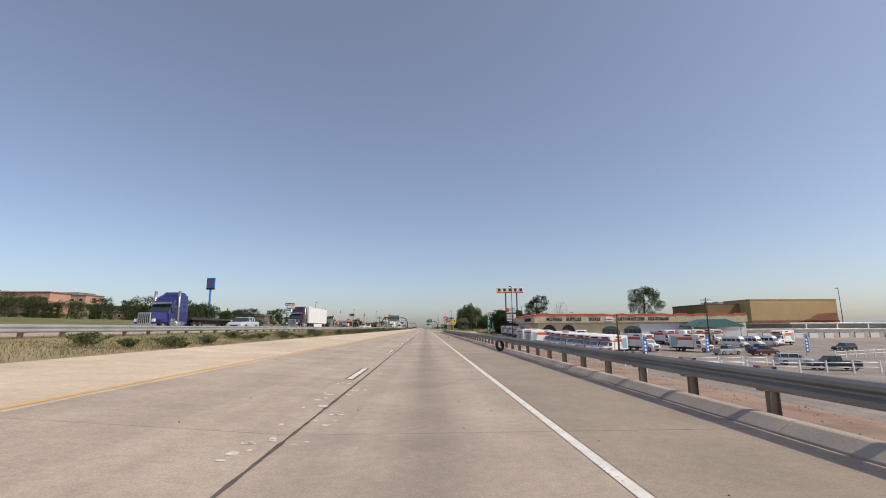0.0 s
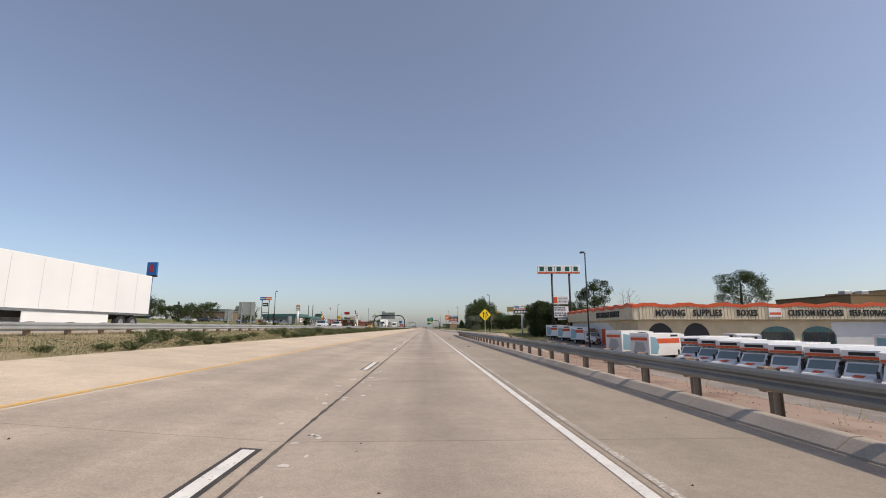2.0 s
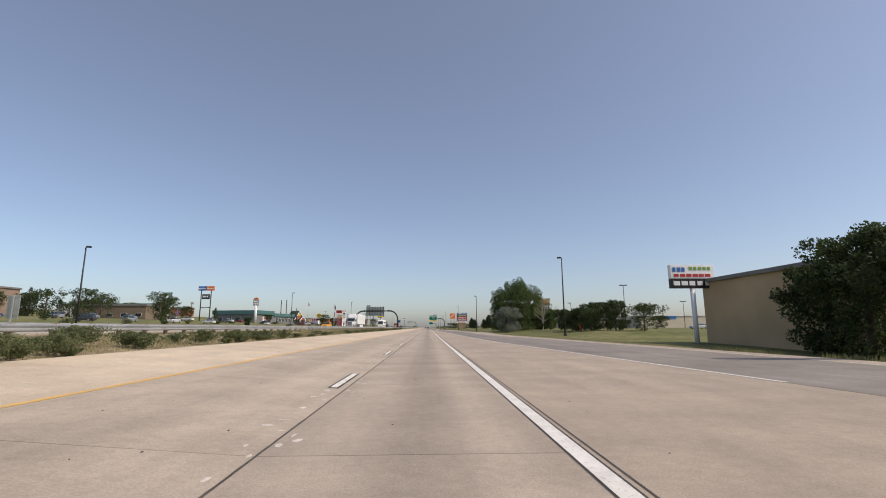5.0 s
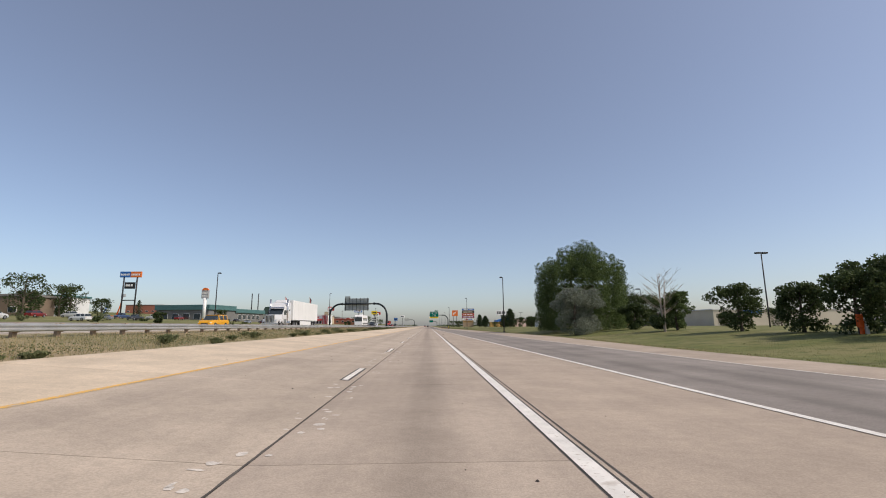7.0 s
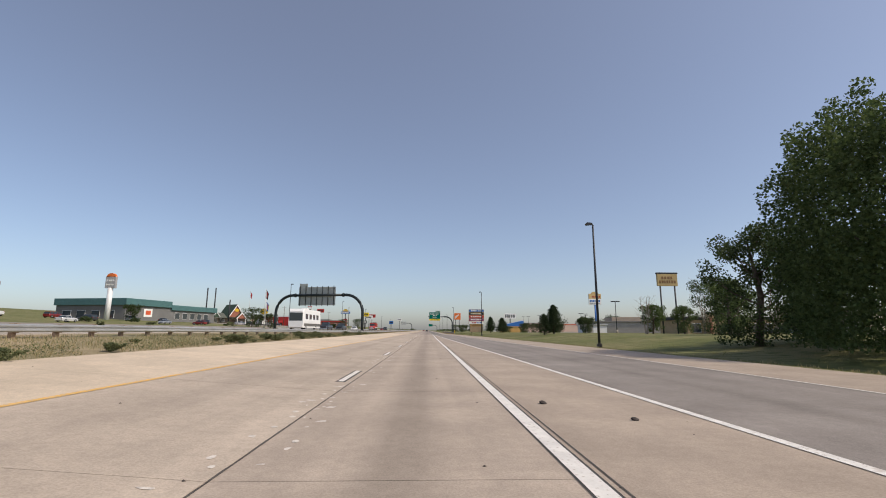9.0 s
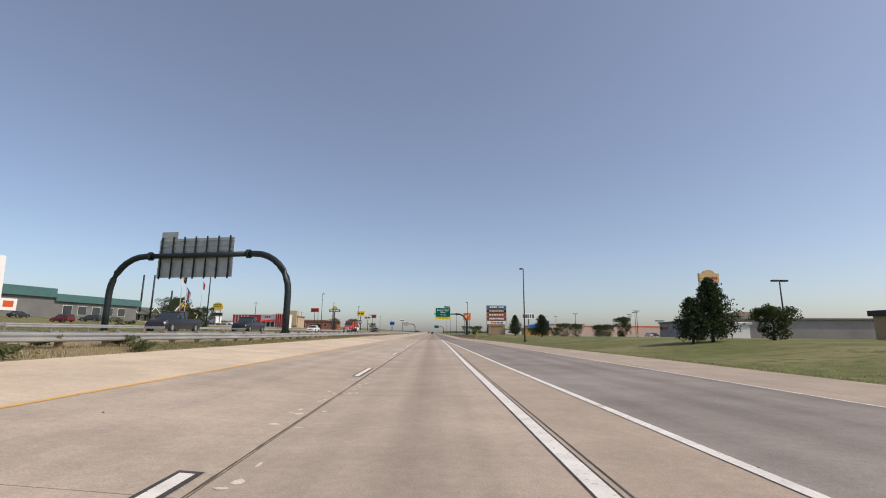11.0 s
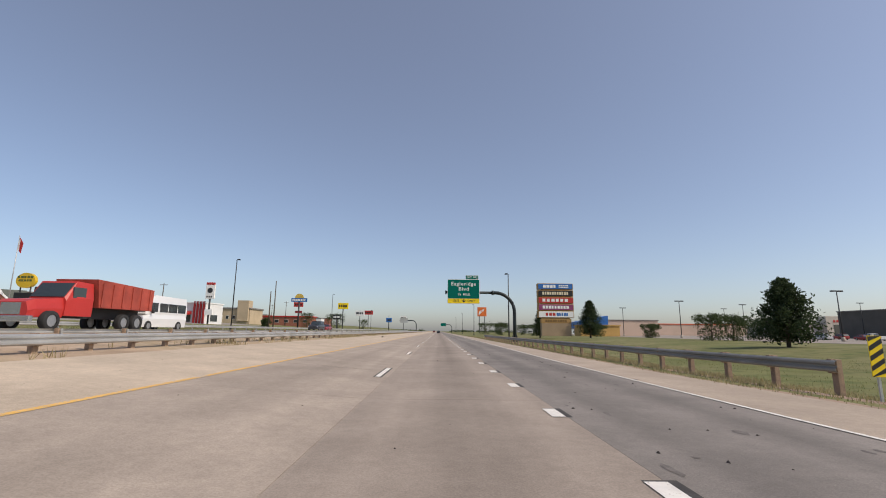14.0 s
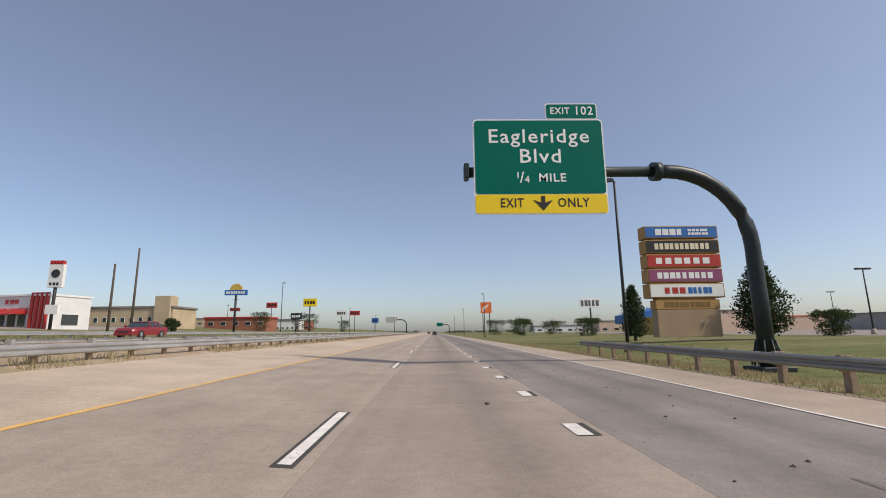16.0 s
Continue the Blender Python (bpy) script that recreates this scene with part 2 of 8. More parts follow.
def empty(name, m, label, category, group="", plan=True, true_size=False, deep=False):
    """The base of a thing. plan: its place is given on the site plan; true_size: its parts are not at plan scale;
    deep: its depth along the road is in stations too."""
    ob = new(name)
    ob.empty_display_size = 0.2
    if plan:
        t = m.translation
        size = [1.0 if true_size else SC] * 3
        if deep:
            size[0 if abs(m[1][0]) > 0.7 else 1] *= ST
        m = Matrix.Translation((SC * t.x, SC * ST * t.y, ZT(t.z))) @ m.to_3x3().to_4x4() @ Matrix.Diagonal((*size, 1))
    else:
        m = m.copy()
        m.translation.y *= ST
    ob.matrix_basis = m
    return tagged(ob, label, category, group)


def box(bm, x0, x1, y0, y1, z0, z1, bev=0.0, mi=0):
    c = Vector(((x0 + x1) / 2, (y0 + y1) / 2, (z0 + z1) / 2))
    r = bmesh.ops.create_cube(bm, size=1.0, matrix=Matrix.Translation(c) @ Matrix.Diagonal((x1 - x0, y1 - y0, z1 - z0, 1)))
    fs = {f for v in r["verts"] for f in v.link_faces}
    for f in fs:
        f.material_index = mi
    if bev:
        es = list({e for v in r["verts"] for e in v.link_edges})
        bmesh.ops.bevel(bm, geom=es, offset=bev, segments=1, affect='EDGES', profile=0.5)
    return bm


def bx(*a, **k):
    return box(bmesh.new(), *a, **k)


def tube(bm, pts, radii, n=10, cap=True):
    """A round bar along points, with a radius at each."""
    rings = []
    pts = [Vector(p) for p in pts]
    for i, p in enumerate(pts):
        d = (pts[min(i + 1, len(pts) - 1)] - pts[max(i - 1, 0)]).normalized()
        a = d.orthogonal().normalized() if abs(d.z) > 0.9 else d.cross(Vector((0, 0, 1))).normalized()
        if abs(d.z) > 0.9:
            a = (Vector((1, 0, 0)) - d * d.x).normalized()
        b = d.cross(a)
        r = radii[i] if isinstance(radii, (list, tuple)) else radii
        rings.append([bm.verts.new(p + (a * math.cos(2 * math.pi * k / n) + b * math.sin(2 * math.pi * k / n)) * r) for k in range(n)])
    for r0, r1 in zip(rings, rings[1:]):
        for k in range(n):
            f = bm.faces.new((r0[k], r0[(k + 1) % n], r1[(k + 1) % n], r1[k]))
            f.smooth = True
    if cap:
        bm.faces.new(rings[0][::-1])
        bm.faces.new(rings[-1])
    return bm


def tb(pts, radii, n=10):
    return tube(bmesh.new(), pts, radii, n)


def prism(bm, outline, axis, a, b, mi=0):
    """A 2D outline pushed along an axis from a to b. Axis 'x': outline is (y, z); 'y': (x, z); 'z': (x, y)."""
    def at(p, v):
        return {'x': (v, p[0], p[1]), 'y': (p[0], v, p[1]), 'z': (p[0], p[1], v)}[axis]
    v0 = [bm.verts.new(at(p, a)) for p in outline]
    v1 = [bm.verts.new(at(p, b)) for p in outline]
    n = len(outline)
    fs = [bm.faces.new(v0), bm.faces.new(v1[::-1])]
    for k in range(n):
        fs.append(bm.faces.new((v0[k], v1[k], v1[(k + 1) % n], v0[(k + 1) % n])))
    for f in fs:
        f.material_index = mi
    bmesh.ops.recalc_face_normals(bm, faces=fs)
    return bm


def pr(outline, axis, a, b):
    return prism(bmesh.new(), outline, axis, a, b)


def writing(name, text, size, material, parent, m, sx=1.0, depth=0.01, align='CENTER', bold=0.0):
    """Raised letters in the built-in font, standing upright and read from -y."""
    cu = bpy.data.curves.new(name, 'FONT')
    cu.body, cu.size, cu.align_x, cu.align_y = text, size, align, 'CENTER'
    cu.extrude, cu.offset = depth, bold
    cu.space_character = 1.12
    cu.resolution_u = 2
    tmp = bpy.data.objects.new(name, cu)
    me = bpy.data.meshes.new_from_object(tmp)
    bpy.data.objects.remove(tmp)
    me.transform(Matrix.Diagonal((sx, 1, 1, 1)))
    me.materials.clear()
    me.materials.append(material)
    ob = new(name, me)
    ob.parent = parent
    ob.matrix_basis = m @ pose(0, 0, 0, 90, 0, 0)
    return ob


def lerp(stops, v):
    """Straight-line value of a table of (v, value) at v."""
    if v <= stops[0][0]:
        return stops[0][1]
    for (a, fa), (b, fb) in zip(stops, stops[1:]):
        if v <= b:
            return fa + (fb - fa) * (v - a) / (b - a)
    return stops[-1][1]


# ---- lie of the land ----
SAND_X = -10.2
TILT = 0.072


def smooth(a, b, v):
    t = min(1, max(0, (v - a) / (b - a)))
    return t * t * (3 - 2 * t)


def right_low(y):
    """How far the lots on the low side lie under the road."""
    return lerp(((-60, -3.6), (45, -3.3), (75, -3.35), (95, -3.15), (114, -2.6), (130, -1.8), (160, -0.9), (200, -0.15), (260, 0.0)), y)


def land0(x, y):
    """Height of the open ground on the site plan."""
    if x < -1.75:
        if x > SAND_X:
            return TILT * (-1.75 - x) - 0.05
        z1 = TILT * (-1.75 - SAND_X) - 0.05
        if x > -16.5:
            return z1 + (1.2 - z1) * (SAND_X - x) / (16.5 + SAND_X)
        if x > -31:
            return 1.2
        return 1.2 + 3.4 * smooth(31, 108, -x) + 12.0 * smooth(120, 330, -x)
    if x < 5.6:
        return -0.05
    if y < 215:
        low = right_low(y)
        edge = lerp(((0, 11.0), (100, 13), (135, 15.0), (200, 20.0)), y)
        return -0.02 + (low + 0.02) * smooth(5.9, edge, x)
    return -0.04 + (0.9 - 0.55 * smooth(430, 500, y)) * smooth(15, 30, x) * smooth(218, 240, y)


# The plan of everything beyond the shoulders was drawn at a smaller scale, about the eye's height over the road.
SC, EYE = 1.244, 1.40
# Places along the road are given in stations of ST metres.
ST = 0.8333
# The whole plan was drawn a little large: metres for each unit of it.
PLAN = 0.925


def ZT(z):
    return EYE + SC * (z - EYE)


def edge(y):
    return lerp(((-100, 5.7), (150, 5.7), (185, 9.0), (205, 15.5)), y) if y < 205 else RG(y) + 0.3


def land(x, y):
    """Height of the open ground."""
    if -31 < x < -1.75:
        if x > SAND_X:
            return TILT * (-1.75 - x) - 0.05
        z1 = TILT * (-1.75 - SAND_X) - 0.05
        return z1 + (1.15 - z1) * min(1, (SAND_X - x) / (16.5 + SAND_X))
    if x <= -31:
        return ZT(land0(min(x / SC, -25), y / SC))
    e = edge(y)
    if x < e:
        return -0.05
    k = smooth(e, e + 4.5, x)
    return -0.05 * (1 - k) + k * ZT(land0(max(x, 7) / SC, y / SC))


def YELLOW(y):
    """Yellow edge line."""
    return lerp(((0, -5.98), (330, -5.86), (640, -5.74)), y)


def GORE(y):
    """Broad white line between the lane and the gore."""
    return lerp(((190, 1.86), (225, 1.78), (255, 1.72), (310, 1.77), (349, 1.85), (445, 1.88), (483, 2.06), (514, 2.03), (520, 1.96), (523.3, 1.92)), y)


def R2(y):
    """Inner white line of the joining ramp."""
    return lerp(((180, 11.0), (205, 9.2), (240, 6.9), (258, 6.17), (277, 5.8), (314, 5.35), (351, 4.86), (375, 4.6), (445, 3.4), (483, 2.97), (500, 2.6), (514, 2.26), (520, 2.08), (523.3, 1.96)), y)


def RE(y):
    """Outer white line of the joining lane."""
    return lerp(((75, 19.0), (150, 18.6), (200, 17.0), (250, 14.2), (283, 11.2), (325, 10.6), (365, 10.8), (453, 8.78), (490, 7.78), (519, 6.57), (546, 5.75), (564, 5.58), (622, 5.85), (1800, 5.85)), y)


def RG(y):
    """Edge of the grass beyond the joining lane."""
    return lerp(((75, 21.0), (150, 20.5), (190, 19.5), (240, 16.5), (284, 14.5), (300, 14.4), (335, 15.8), (365, 15.1), (455, 13.0), (490, 11.4), (503, 11.1), (535, 9.3), (553, 7.8), (631, 8.1), (1800, 8.1)), y)


# ---- ground sheet ----
xs = sorted({*range(-200, -40, 8), *[v * 0.5 for v in range(-80, 70)], *range(36, 100, 4), *range(100, 201, 10), -3000, -1500, -800, -500, -350, -260,
             240, 300, 400, 600, 1000, 2000, 3000, SAND_X})
ys = sorted({*range(-60, 900, 6), -500, -150, 950,1000, 1300, 1800, 2600, 4000})
gm = bmesh.new()
grid = [[gm.verts.new((x, ST * y, land(x, y))) for x in xs] for y in ys]
for j in range(len(ys) - 1):
    for i in range(len(xs) - 1):
        f = gm.faces.new((grid[j][i], grid[j][i + 1], grid[j + 1][i + 1], grid[j + 1][i]))
        f.smooth = True
        xc, yc = (xs[i] + xs[i + 1]) / 2, (ys[j] + ys[j + 1]) / 2
        if -16.5 < xc < SAND_X and yc < 520:
            f.material_index = 3
        elif -31.5 > xc or (yc > 215 and xc > RG(yc)) or (xc > 20 and yc > 190):
            f.material_index = 1
        elif 5 < xc < 36 and yc < 200:
            f.material_index = 2
ground = part("ground", gm, [DIRT, GRASS, GRAVEL, STRAWGROUND])
tagged(ground, "pale dry earth with patchy grass beside the highway", "ground", kind="structure")


def ribbon(name, left, right, y0, y1, material, lift, label, cat="road", step=6.0, follow=True, thick=0.12, k=1.0):
    """A paved strip from x=left(y) to x=right(y) that lies on the land; k: scale of a strip given on the plan."""
    bm = bmesh.new()
    n = max(1, int((y1 - y0) / step))
    m = max(1, int(max(abs(right(y) - left(y)) for y in (y0, y1)) / 3))
    vs = []
    for j in range(n + 1):
        y = y0 + (y1 - y0) * j / n
        xa, xb = left(y) * k, right(y) * k
        vs.append([bm.verts.new((xa + (xb - xa) * c / m, ST * y * k, (land(xa + (xb - xa) * c / m, y * k) if follow else 0) + lift)) for c in range(m + 1)])
    fs = []
    for a, b in zip(vs, vs[1:]):
        for c in range(m):
            fs.append(bm.faces.new((a[c], a[c + 1], b[c + 1], b[c])))
    ex = bmesh.ops.extrude_face_region(bm, geom=fs)
    bmesh.ops.translate(bm, verts=[v for v in ex["geom"] if isinstance(v, bmesh.types.BMVert)], vec=(0, 0, -thick))
    bmesh.ops.recalc_face_normals(bm, faces=bm.faces)
    ob = part(name, bm, material)
    return tagged(ob, label, cat, kind="structure")


# far carriageway, joining ramp
ribbon("far_carriageway", lambda y: -30.5, lambda y: -16.9, -200, 1500, OPP, 0.05, "opposite concrete carriageway beyond the median", step=20)


# ---- paint on the road ----
def stripe(name, pts, half, z, material, label, parent=None):
    """A painted line: points (x, y), half width, a few mm thick."""
    bm = bmesh.new()
    a = [bm.verts.new((x - half, ST * y, z(x - half, y))) for x, y in pts]
    b = [bm.verts.new((x + half, ST * y, z(x + half, y))) for x, y in pts]
    for k in range(len(pts) - 1):
        bm.faces.new((a[k], b[k], b[k + 1], a[k + 1]))
    ob = part(name, bm, material, parent)
    return tagged(ob, label, "road marking", kind="structure")


def tiltz(d):
    return lambda x, y: (TILT * (-1.75 - x) if x < -1.75 else 0.0) + d


def along(fx, y0, y1, step=5.0):
    n = max(1, int((y1 - y0) / step))
    return [(fx(y0 + (y1 - y0) * k / n), y0 + (y1 - y0) * k / n) for k in range(n + 1)]


stripe("yellow_edge_line", along(YELLOW, -20, 1400, 10), 0.065, tiltz(0.006), YELLOW_LINE, "worn yellow edge line beside the sandy shoulder")
stripe("white_edge_line", along(lambda y: 1.86, -20, 190), 0.065, tiltz(0.006), WHITE_LINE, "worn white edge line on the concrete")
stripe("old_edge_line", along(lambda y: 2.09, 40, 192), 0.05, tiltz(0.005), FADED_LINE, "faded older white line beside the edge line")
stripe("gore_line_border", along(lambda y: GORE(y) + 0.005, 190, 519), 0.135, tiltz(0.004), BLACK_LINE, "black contrast border under the white line")
stripe("gore_line", along(GORE, 190, 523.3), 0.105, tiltz(0.008), WHITE_LINE, "broad white line beside the lane")
stripe("gore_line_crack", along(lambda y: GORE(y) + 0.215, 190, 519), 0.012, tiltz(0.006), JOINT, "dark pavement joint beside the broad line")
stripe("ramp_line_inner", along(R2, 205, 523.3), 0.085, tiltz(0.010), WHITE_LINE, "white line along the joining ramp")
stripe("ramp_line_outer", along(RE, 90, 1700), 0.05, lambda x, y: land(x, y) + 0.075 if y < 250 else 0.012, WHITE_LINE, "thin white outer edge line of the joining lane")

ANCHOR = ((-32.4, -3), (15.4, 0), (63.5, 3), (142.0, 8), (313.5, 19), (359.4, 22), (454.0, 28), (487.2, 30), (552.4, 34), (584.7, 36), (618.2, 38), (1260, 78))
inv = tuple((n, y) for y, n in ANCHOR)
for n in range(-3, 79):
    y = lerp(inv, n)
    x = -2.04
    stripe("lane_dash_border", [(x, y - 0.12), (x, y + 3.95)], 0.13, tiltz(0.004), BLACK_LINE, "black contrast border of a lane dash")
    stripe("lane_dash", [(x, y), (x, y + 3.85)], 0.075, tiltz(0.009), WHITE_LINE, "white lane dash on the concrete")
for y in [530.4 + 4.95 * k for k in range(6)] + [560.25 + 4.593 * k for k in range(45)]:
    x = lerp(((530, 1.93), (560, 1.72), (600, 1.62)), y)
    stripe("dotted_border", [(x + 0.06, y - 0.33), (x + 0.06, y + 0.72)], 0.17, tiltz(0.004), BLACK_LINE, "dark worn border of a dotted lane mark")
    stripe("dotted_dash", [(x, y - 0.3), (x, y + 0.65)], 0.115, tiltz(0.009), WHITE_LINE, "short white dotted lane mark")

# ---- highway: base, long far stretch ----
bm = bmesh.new()
for a, b in ((-10.2, -1.75), (-1.75, 1.9), (1.9, 4.64)):
    y1 = 170 if a == 1.9 else 1800
    q = [bm.verts.new((x, ST * y, (TILT * (-1.75 - x) if x < -1.75 else 0) - 0.018)) for x, y in ((a, -60), (b, -60), (b, y1), (a, y1))]
    bm.faces.new(q)
highway = tagged(part("highway", bm, JOINT), "straight concrete highway of jointed slabs", "road", kind="structure")

ribbon("gore_pavement", lambda y: 1.96, lambda y: max(1.98, R2(y) - 0.05) if y > 185 else lerp(((168, 4.7), (185, 10.6)), y), 167.21, 521, SHOULD_R, 0.0, "pale concrete between the highway and the joining ramp", follow=False, step=5)
ribbon("joining_ramp", lambda y: max(R2(y) - 0.04, 1.97) if y > 185 else lerp(((75, 12.0), (120, 11.6), (185, 10.7)), y), RE, 75, 521, ASPH, 0.055, "grey asphalt joining ramp", step=5)
ribbon("ramp_shoulder", lambda y: RE(y) + 0.01, RG, 75, 540, SHOULD_R, 0.05, "pale ramp shoulder", step=5)
ribbon("exit_lane", lambda y: 1.97, RE, 521.02, 1700, ASPH_X, 0.0, "grey worn exit lane", follow=False, step=8)
ribbon("exit_shoulder", lambda y: RE(y) + 0.01, RG, 540.02, 1700, SHOULD_R, 0.0, "pale concrete shoulder of the exit lane", follow=False, step=8)

ribbon("rail_verge", lambda y: RG(y) + 0.03, lambda y: RG(y) + 2.4, 546, 660, GRAVEL, 0.03, "bare dry ground under the guard rail", step=4)

# ---- guard rails ----
POSTSTEEL = mat("dull_rusted_steel", (0.20, 0.17, 0.14), 0.7, 0.3, var=0.2, scale=0.4, bump=0.05)
W = ((0.0, -0.155), (0.03, -0.15), (0.085, -0.11), (0.085, -0.06), (0.03, -0.015), (0.03, 0.015), (0.085, 0.06), (0.085, 0.11), (0.03, 0.15), (0.0, 0.155))


def beam(pts, side, material, parent, label=""):
    """A corrugated beam along points (x, y, z of its middle); side -1 faces -x."""
    bm = bmesh.new()
    rows = []
    for x, y, z in pts:
        rows.append([bm.verts.new((x + side * w, ST * y, z + h)) for w, h in W] + [bm.verts.new((x + side * (w - 0.012), ST * y, z + h)) for w, h in W[::-1]])
    n = len(rows[0])
    for a, b in zip(rows, rows[1:]):
        for k in range(n):
            f = bm.faces.new((a[k], a[(k + 1) % n], b[(k + 1) % n], b[k]))
    bm.faces.new(rows[0])
    bm.faces.new(rows[-1][::-1])
    bmesh.ops.recalc_face_normals(bm, faces=bm.faces)
    return part("beam", bm, material, parent, label)


def guard_rail(fx, fz, y0, y1, side, material, post_mat, label, spacing=1.905, near=None, top=0.70):
    """Corrugated steel rail with one post and block every few metres. side: the way the beam faces."""
    rail = empty("guard_rail", Matrix(), label, "guard rail", plan=False)
    n = int((y1 - y0) / 3.81)
    pts = [(fx(y), y, fz(fx(y), y) + top - 0.155) for y in [y0 + (y1 - y0) * k / n for k in range(n + 1)]]
    beam(pts, side, material, rail)
    me_p, me_b = None, None
    spacing /= ST * PLAN
    m = int((y1 - y0 - 0.6) / spacing)
    if post_mat is POSTWOOD:
        bp = bx(-0.08, 0.08, -0.1, 0.1, -0.5, top + 0.02, bev=0.012)
    else:
        bp = bmesh.new()
        box(bp, -0.078, -0.07, -0.05, 0.05, -0.5, top + 0.01)
        box(bp, 0.07, 0.078, -0.05, 0.05, -0.5, top + 0.01)
        box(bp, -0.07, 0.07, -0.005, 0.005, -0.5, top + 0.01)
    bb = bx(-0.09, 0.09, -0.075, 0.075, top - 0.34, top + 0.03, bev=0.01)
    far_p = bmesh.new()
    count = 0
    for k in range(m + 1):
        y = y0 + 0.3 + k * spacing
        x = fx(y) - side * 0.20
        z = fz(fx(y), y)
        if near and not (near[0] <= y <= near[1]):
            box(far_p, x - 0.06, x + 0.06, ST * y - 0.08, ST * y + 0.08, z - 0.3, z + top)
            box(far_p, x + side * 0.02, x + side * 0.20, ST * y - 0.07, ST * y + 0.07, z + top - 0.33, z + top)
            continue
        if me_p is None:
            o = part("post", bp, post_mat, rail)
            o2 = part("block", bb, POSTWOOD, rail)
            me_p, me_b = o.data, o2.data
        else:
            o, o2 = new("post", me_p), new("block", me_b)
            o.parent = o2.parent = rail
        o.matrix_basis = pose(x, ST * y, z, 0, 0, 0)
        o2.matrix_basis = pose(x + side * 0.11, ST * y, z, 0, 0, random.uniform(-3, 3))
    if far_p.verts:
        tagged(part("distant_post", far_p, post_mat, rail), kind="stuff")
    else:
        far_p.free()
    return rail


def zero(x, y):
    return 0.0


def RAIL_R(y):
    return lerp(((-20, 5.0), (150, 5.06), (168, 5.3), (175, 5.85)), y)


def RAIL_M(y):
    return lerp(((-60, -15.6), (373, -15.2), (435, -12.4), (458, -11.3), (1100, -11.2)), y)


guard_rail(RAIL_R, lambda x, y: 0.02, -12, 172, -1, STEEL, POSTSTEEL, "galvanised corrugated guard rail with timber blocks above a concrete kerb", top=0.765)
guard_rail(RAIL_M, lambda x, y: land(x, y) - 0.15, -40, 1100, 1, STEEL_L, POSTWOOD, "weathered steel guard rail along the weedy median", near=(40, 590))
guard_rail(lambda y: -16.4, lambda x, y: land(x, y) - 0.5, 440, 1100, -1, STEEL_L, STEEL_L, "second steel guard rail facing the opposite carriageway", near=(455, 600), spacing=3.81)
guard_rail(lambda y: -31.2, lambda x, y: land(x, y), -60, 250, 1, STEEL_L, STEEL_L, "steel guard rail beyond the opposite carriageway", near=(60, 250), spacing=3.81)
guard_rail(lambda y: -31.2, lambda x, y: land(x, y), 462, 1100, 1, STEEL_L, STEEL_L, "steel guard rail beyond the opposite carriageway", near=(520, 700), spacing=3.81)
guard_rail(lambda y: lerp(((546, 10.6), (560, 9.6), (580, 9.0), (625, 8.8), (648, 9.2)), y), zero, 550, 648, -1, STEEL, POSTWOOD, "grey steel guard rail on brown timber posts", near=(540, 650), top=0.74)

# kerb under the near rail, in cast lengths
kerb = empty("kerb", Matrix(), "low concrete kerb in cast lengths under the guard rail", "kerb", plan=False)
kerb["kind"] = "structure"
bk = pr(((4.66, -0.1), (4.67, 0.02), (4.86, 0.145), (4.90, 0.155), (5.02, 0.155), (5.03, -0.1)), 'y', 0.012, 2.988)
k0 = part("kerb_stone", bk, KERB, kerb)
k0.location = (0, -15, 0)
for k in range(1, 53):
    o = new("kerb_stone", k0.data)
    o.parent = kerb
    o.location = (0, -15 + 3 * k, random.uniform(-0.006, 0.006))


# ---- lamps, poles ----
def lamp_post(x, y, h, arm=0.9, side=-1, label="dark bronze street lamp with a single cobra head", r=0.10, zoff=0.0):
    z = land0(x, y) + zoff
    o = empty("street_lamp", pose(x, y, z), label, "street lamp", "lamps along the highway")
    part("base", bx(-0.19, 0.19, -0.19, 0.19, -0.3, 0.34, bev=0.03), POLE, o, "dark square base cover")
    part("pole", tb(((0, 0, 0.10), (0, 0, h * 0.5), (0, 0, h)), (r * 1.15, r, r * 0.75), 12), POLE, o)
    hd = tb(((0.1 * -side, 0, h - 0.05), (0, 0, h + 0.03), (side * 0.25, 0, h + 0.12)), (0.05, 0.05, 0.05), 8)
    part("arm", hd, POLE, o)
    hb = pr(((0, -0.06), (0.55, -0.12), (0.62, 0.04), (0.5, 0.14), (0.05, 0.12)), 'y', -0.15, 0.15)
    ob = part("head", hb, POLE, o)
    ob.matrix_basis = pose(side * 0.05, 0, h + 0.1) @ Matrix.Diagonal((side, 1, 1, 1))
    return o


for x, y, top in ((21.0, 131.7, 11.2), (19.9, 232.5, 11.5), (15.3, 324.4, 11.0), (15.3, 427.6, 11.9), (12.4, 528, 11.7), (13.5, 640, 11.5), (13.5, 740, 11.5), (13.5, 850, 11.5)):
    lamp_post(x, y, top - land0(x, y) - 0.1)
for x, y, top in ((-45, 226, 12.0), (-42.5, 326.6, 12.2), (-39.0, 434.5, 14.3), (-39.5, 535.4, 14.7), (-40, 636, 14.7), (-38, 740, 12.5), (-38, 850, 12.5)):
    lamp_post(x, y, top - land0(x, y) - 0.1, side=1)


# ---- big arch over the opposite carriageway ----
def arc(cx, cz, r, a0, a1, n=8):
    return [(cx + r * math.cos(radians(a0 + (a1 - a0) * k / n)), 0, cz + r * math.sin(radians(a0 + (a1 - a0) * k / n))) for k in range(n + 1)]


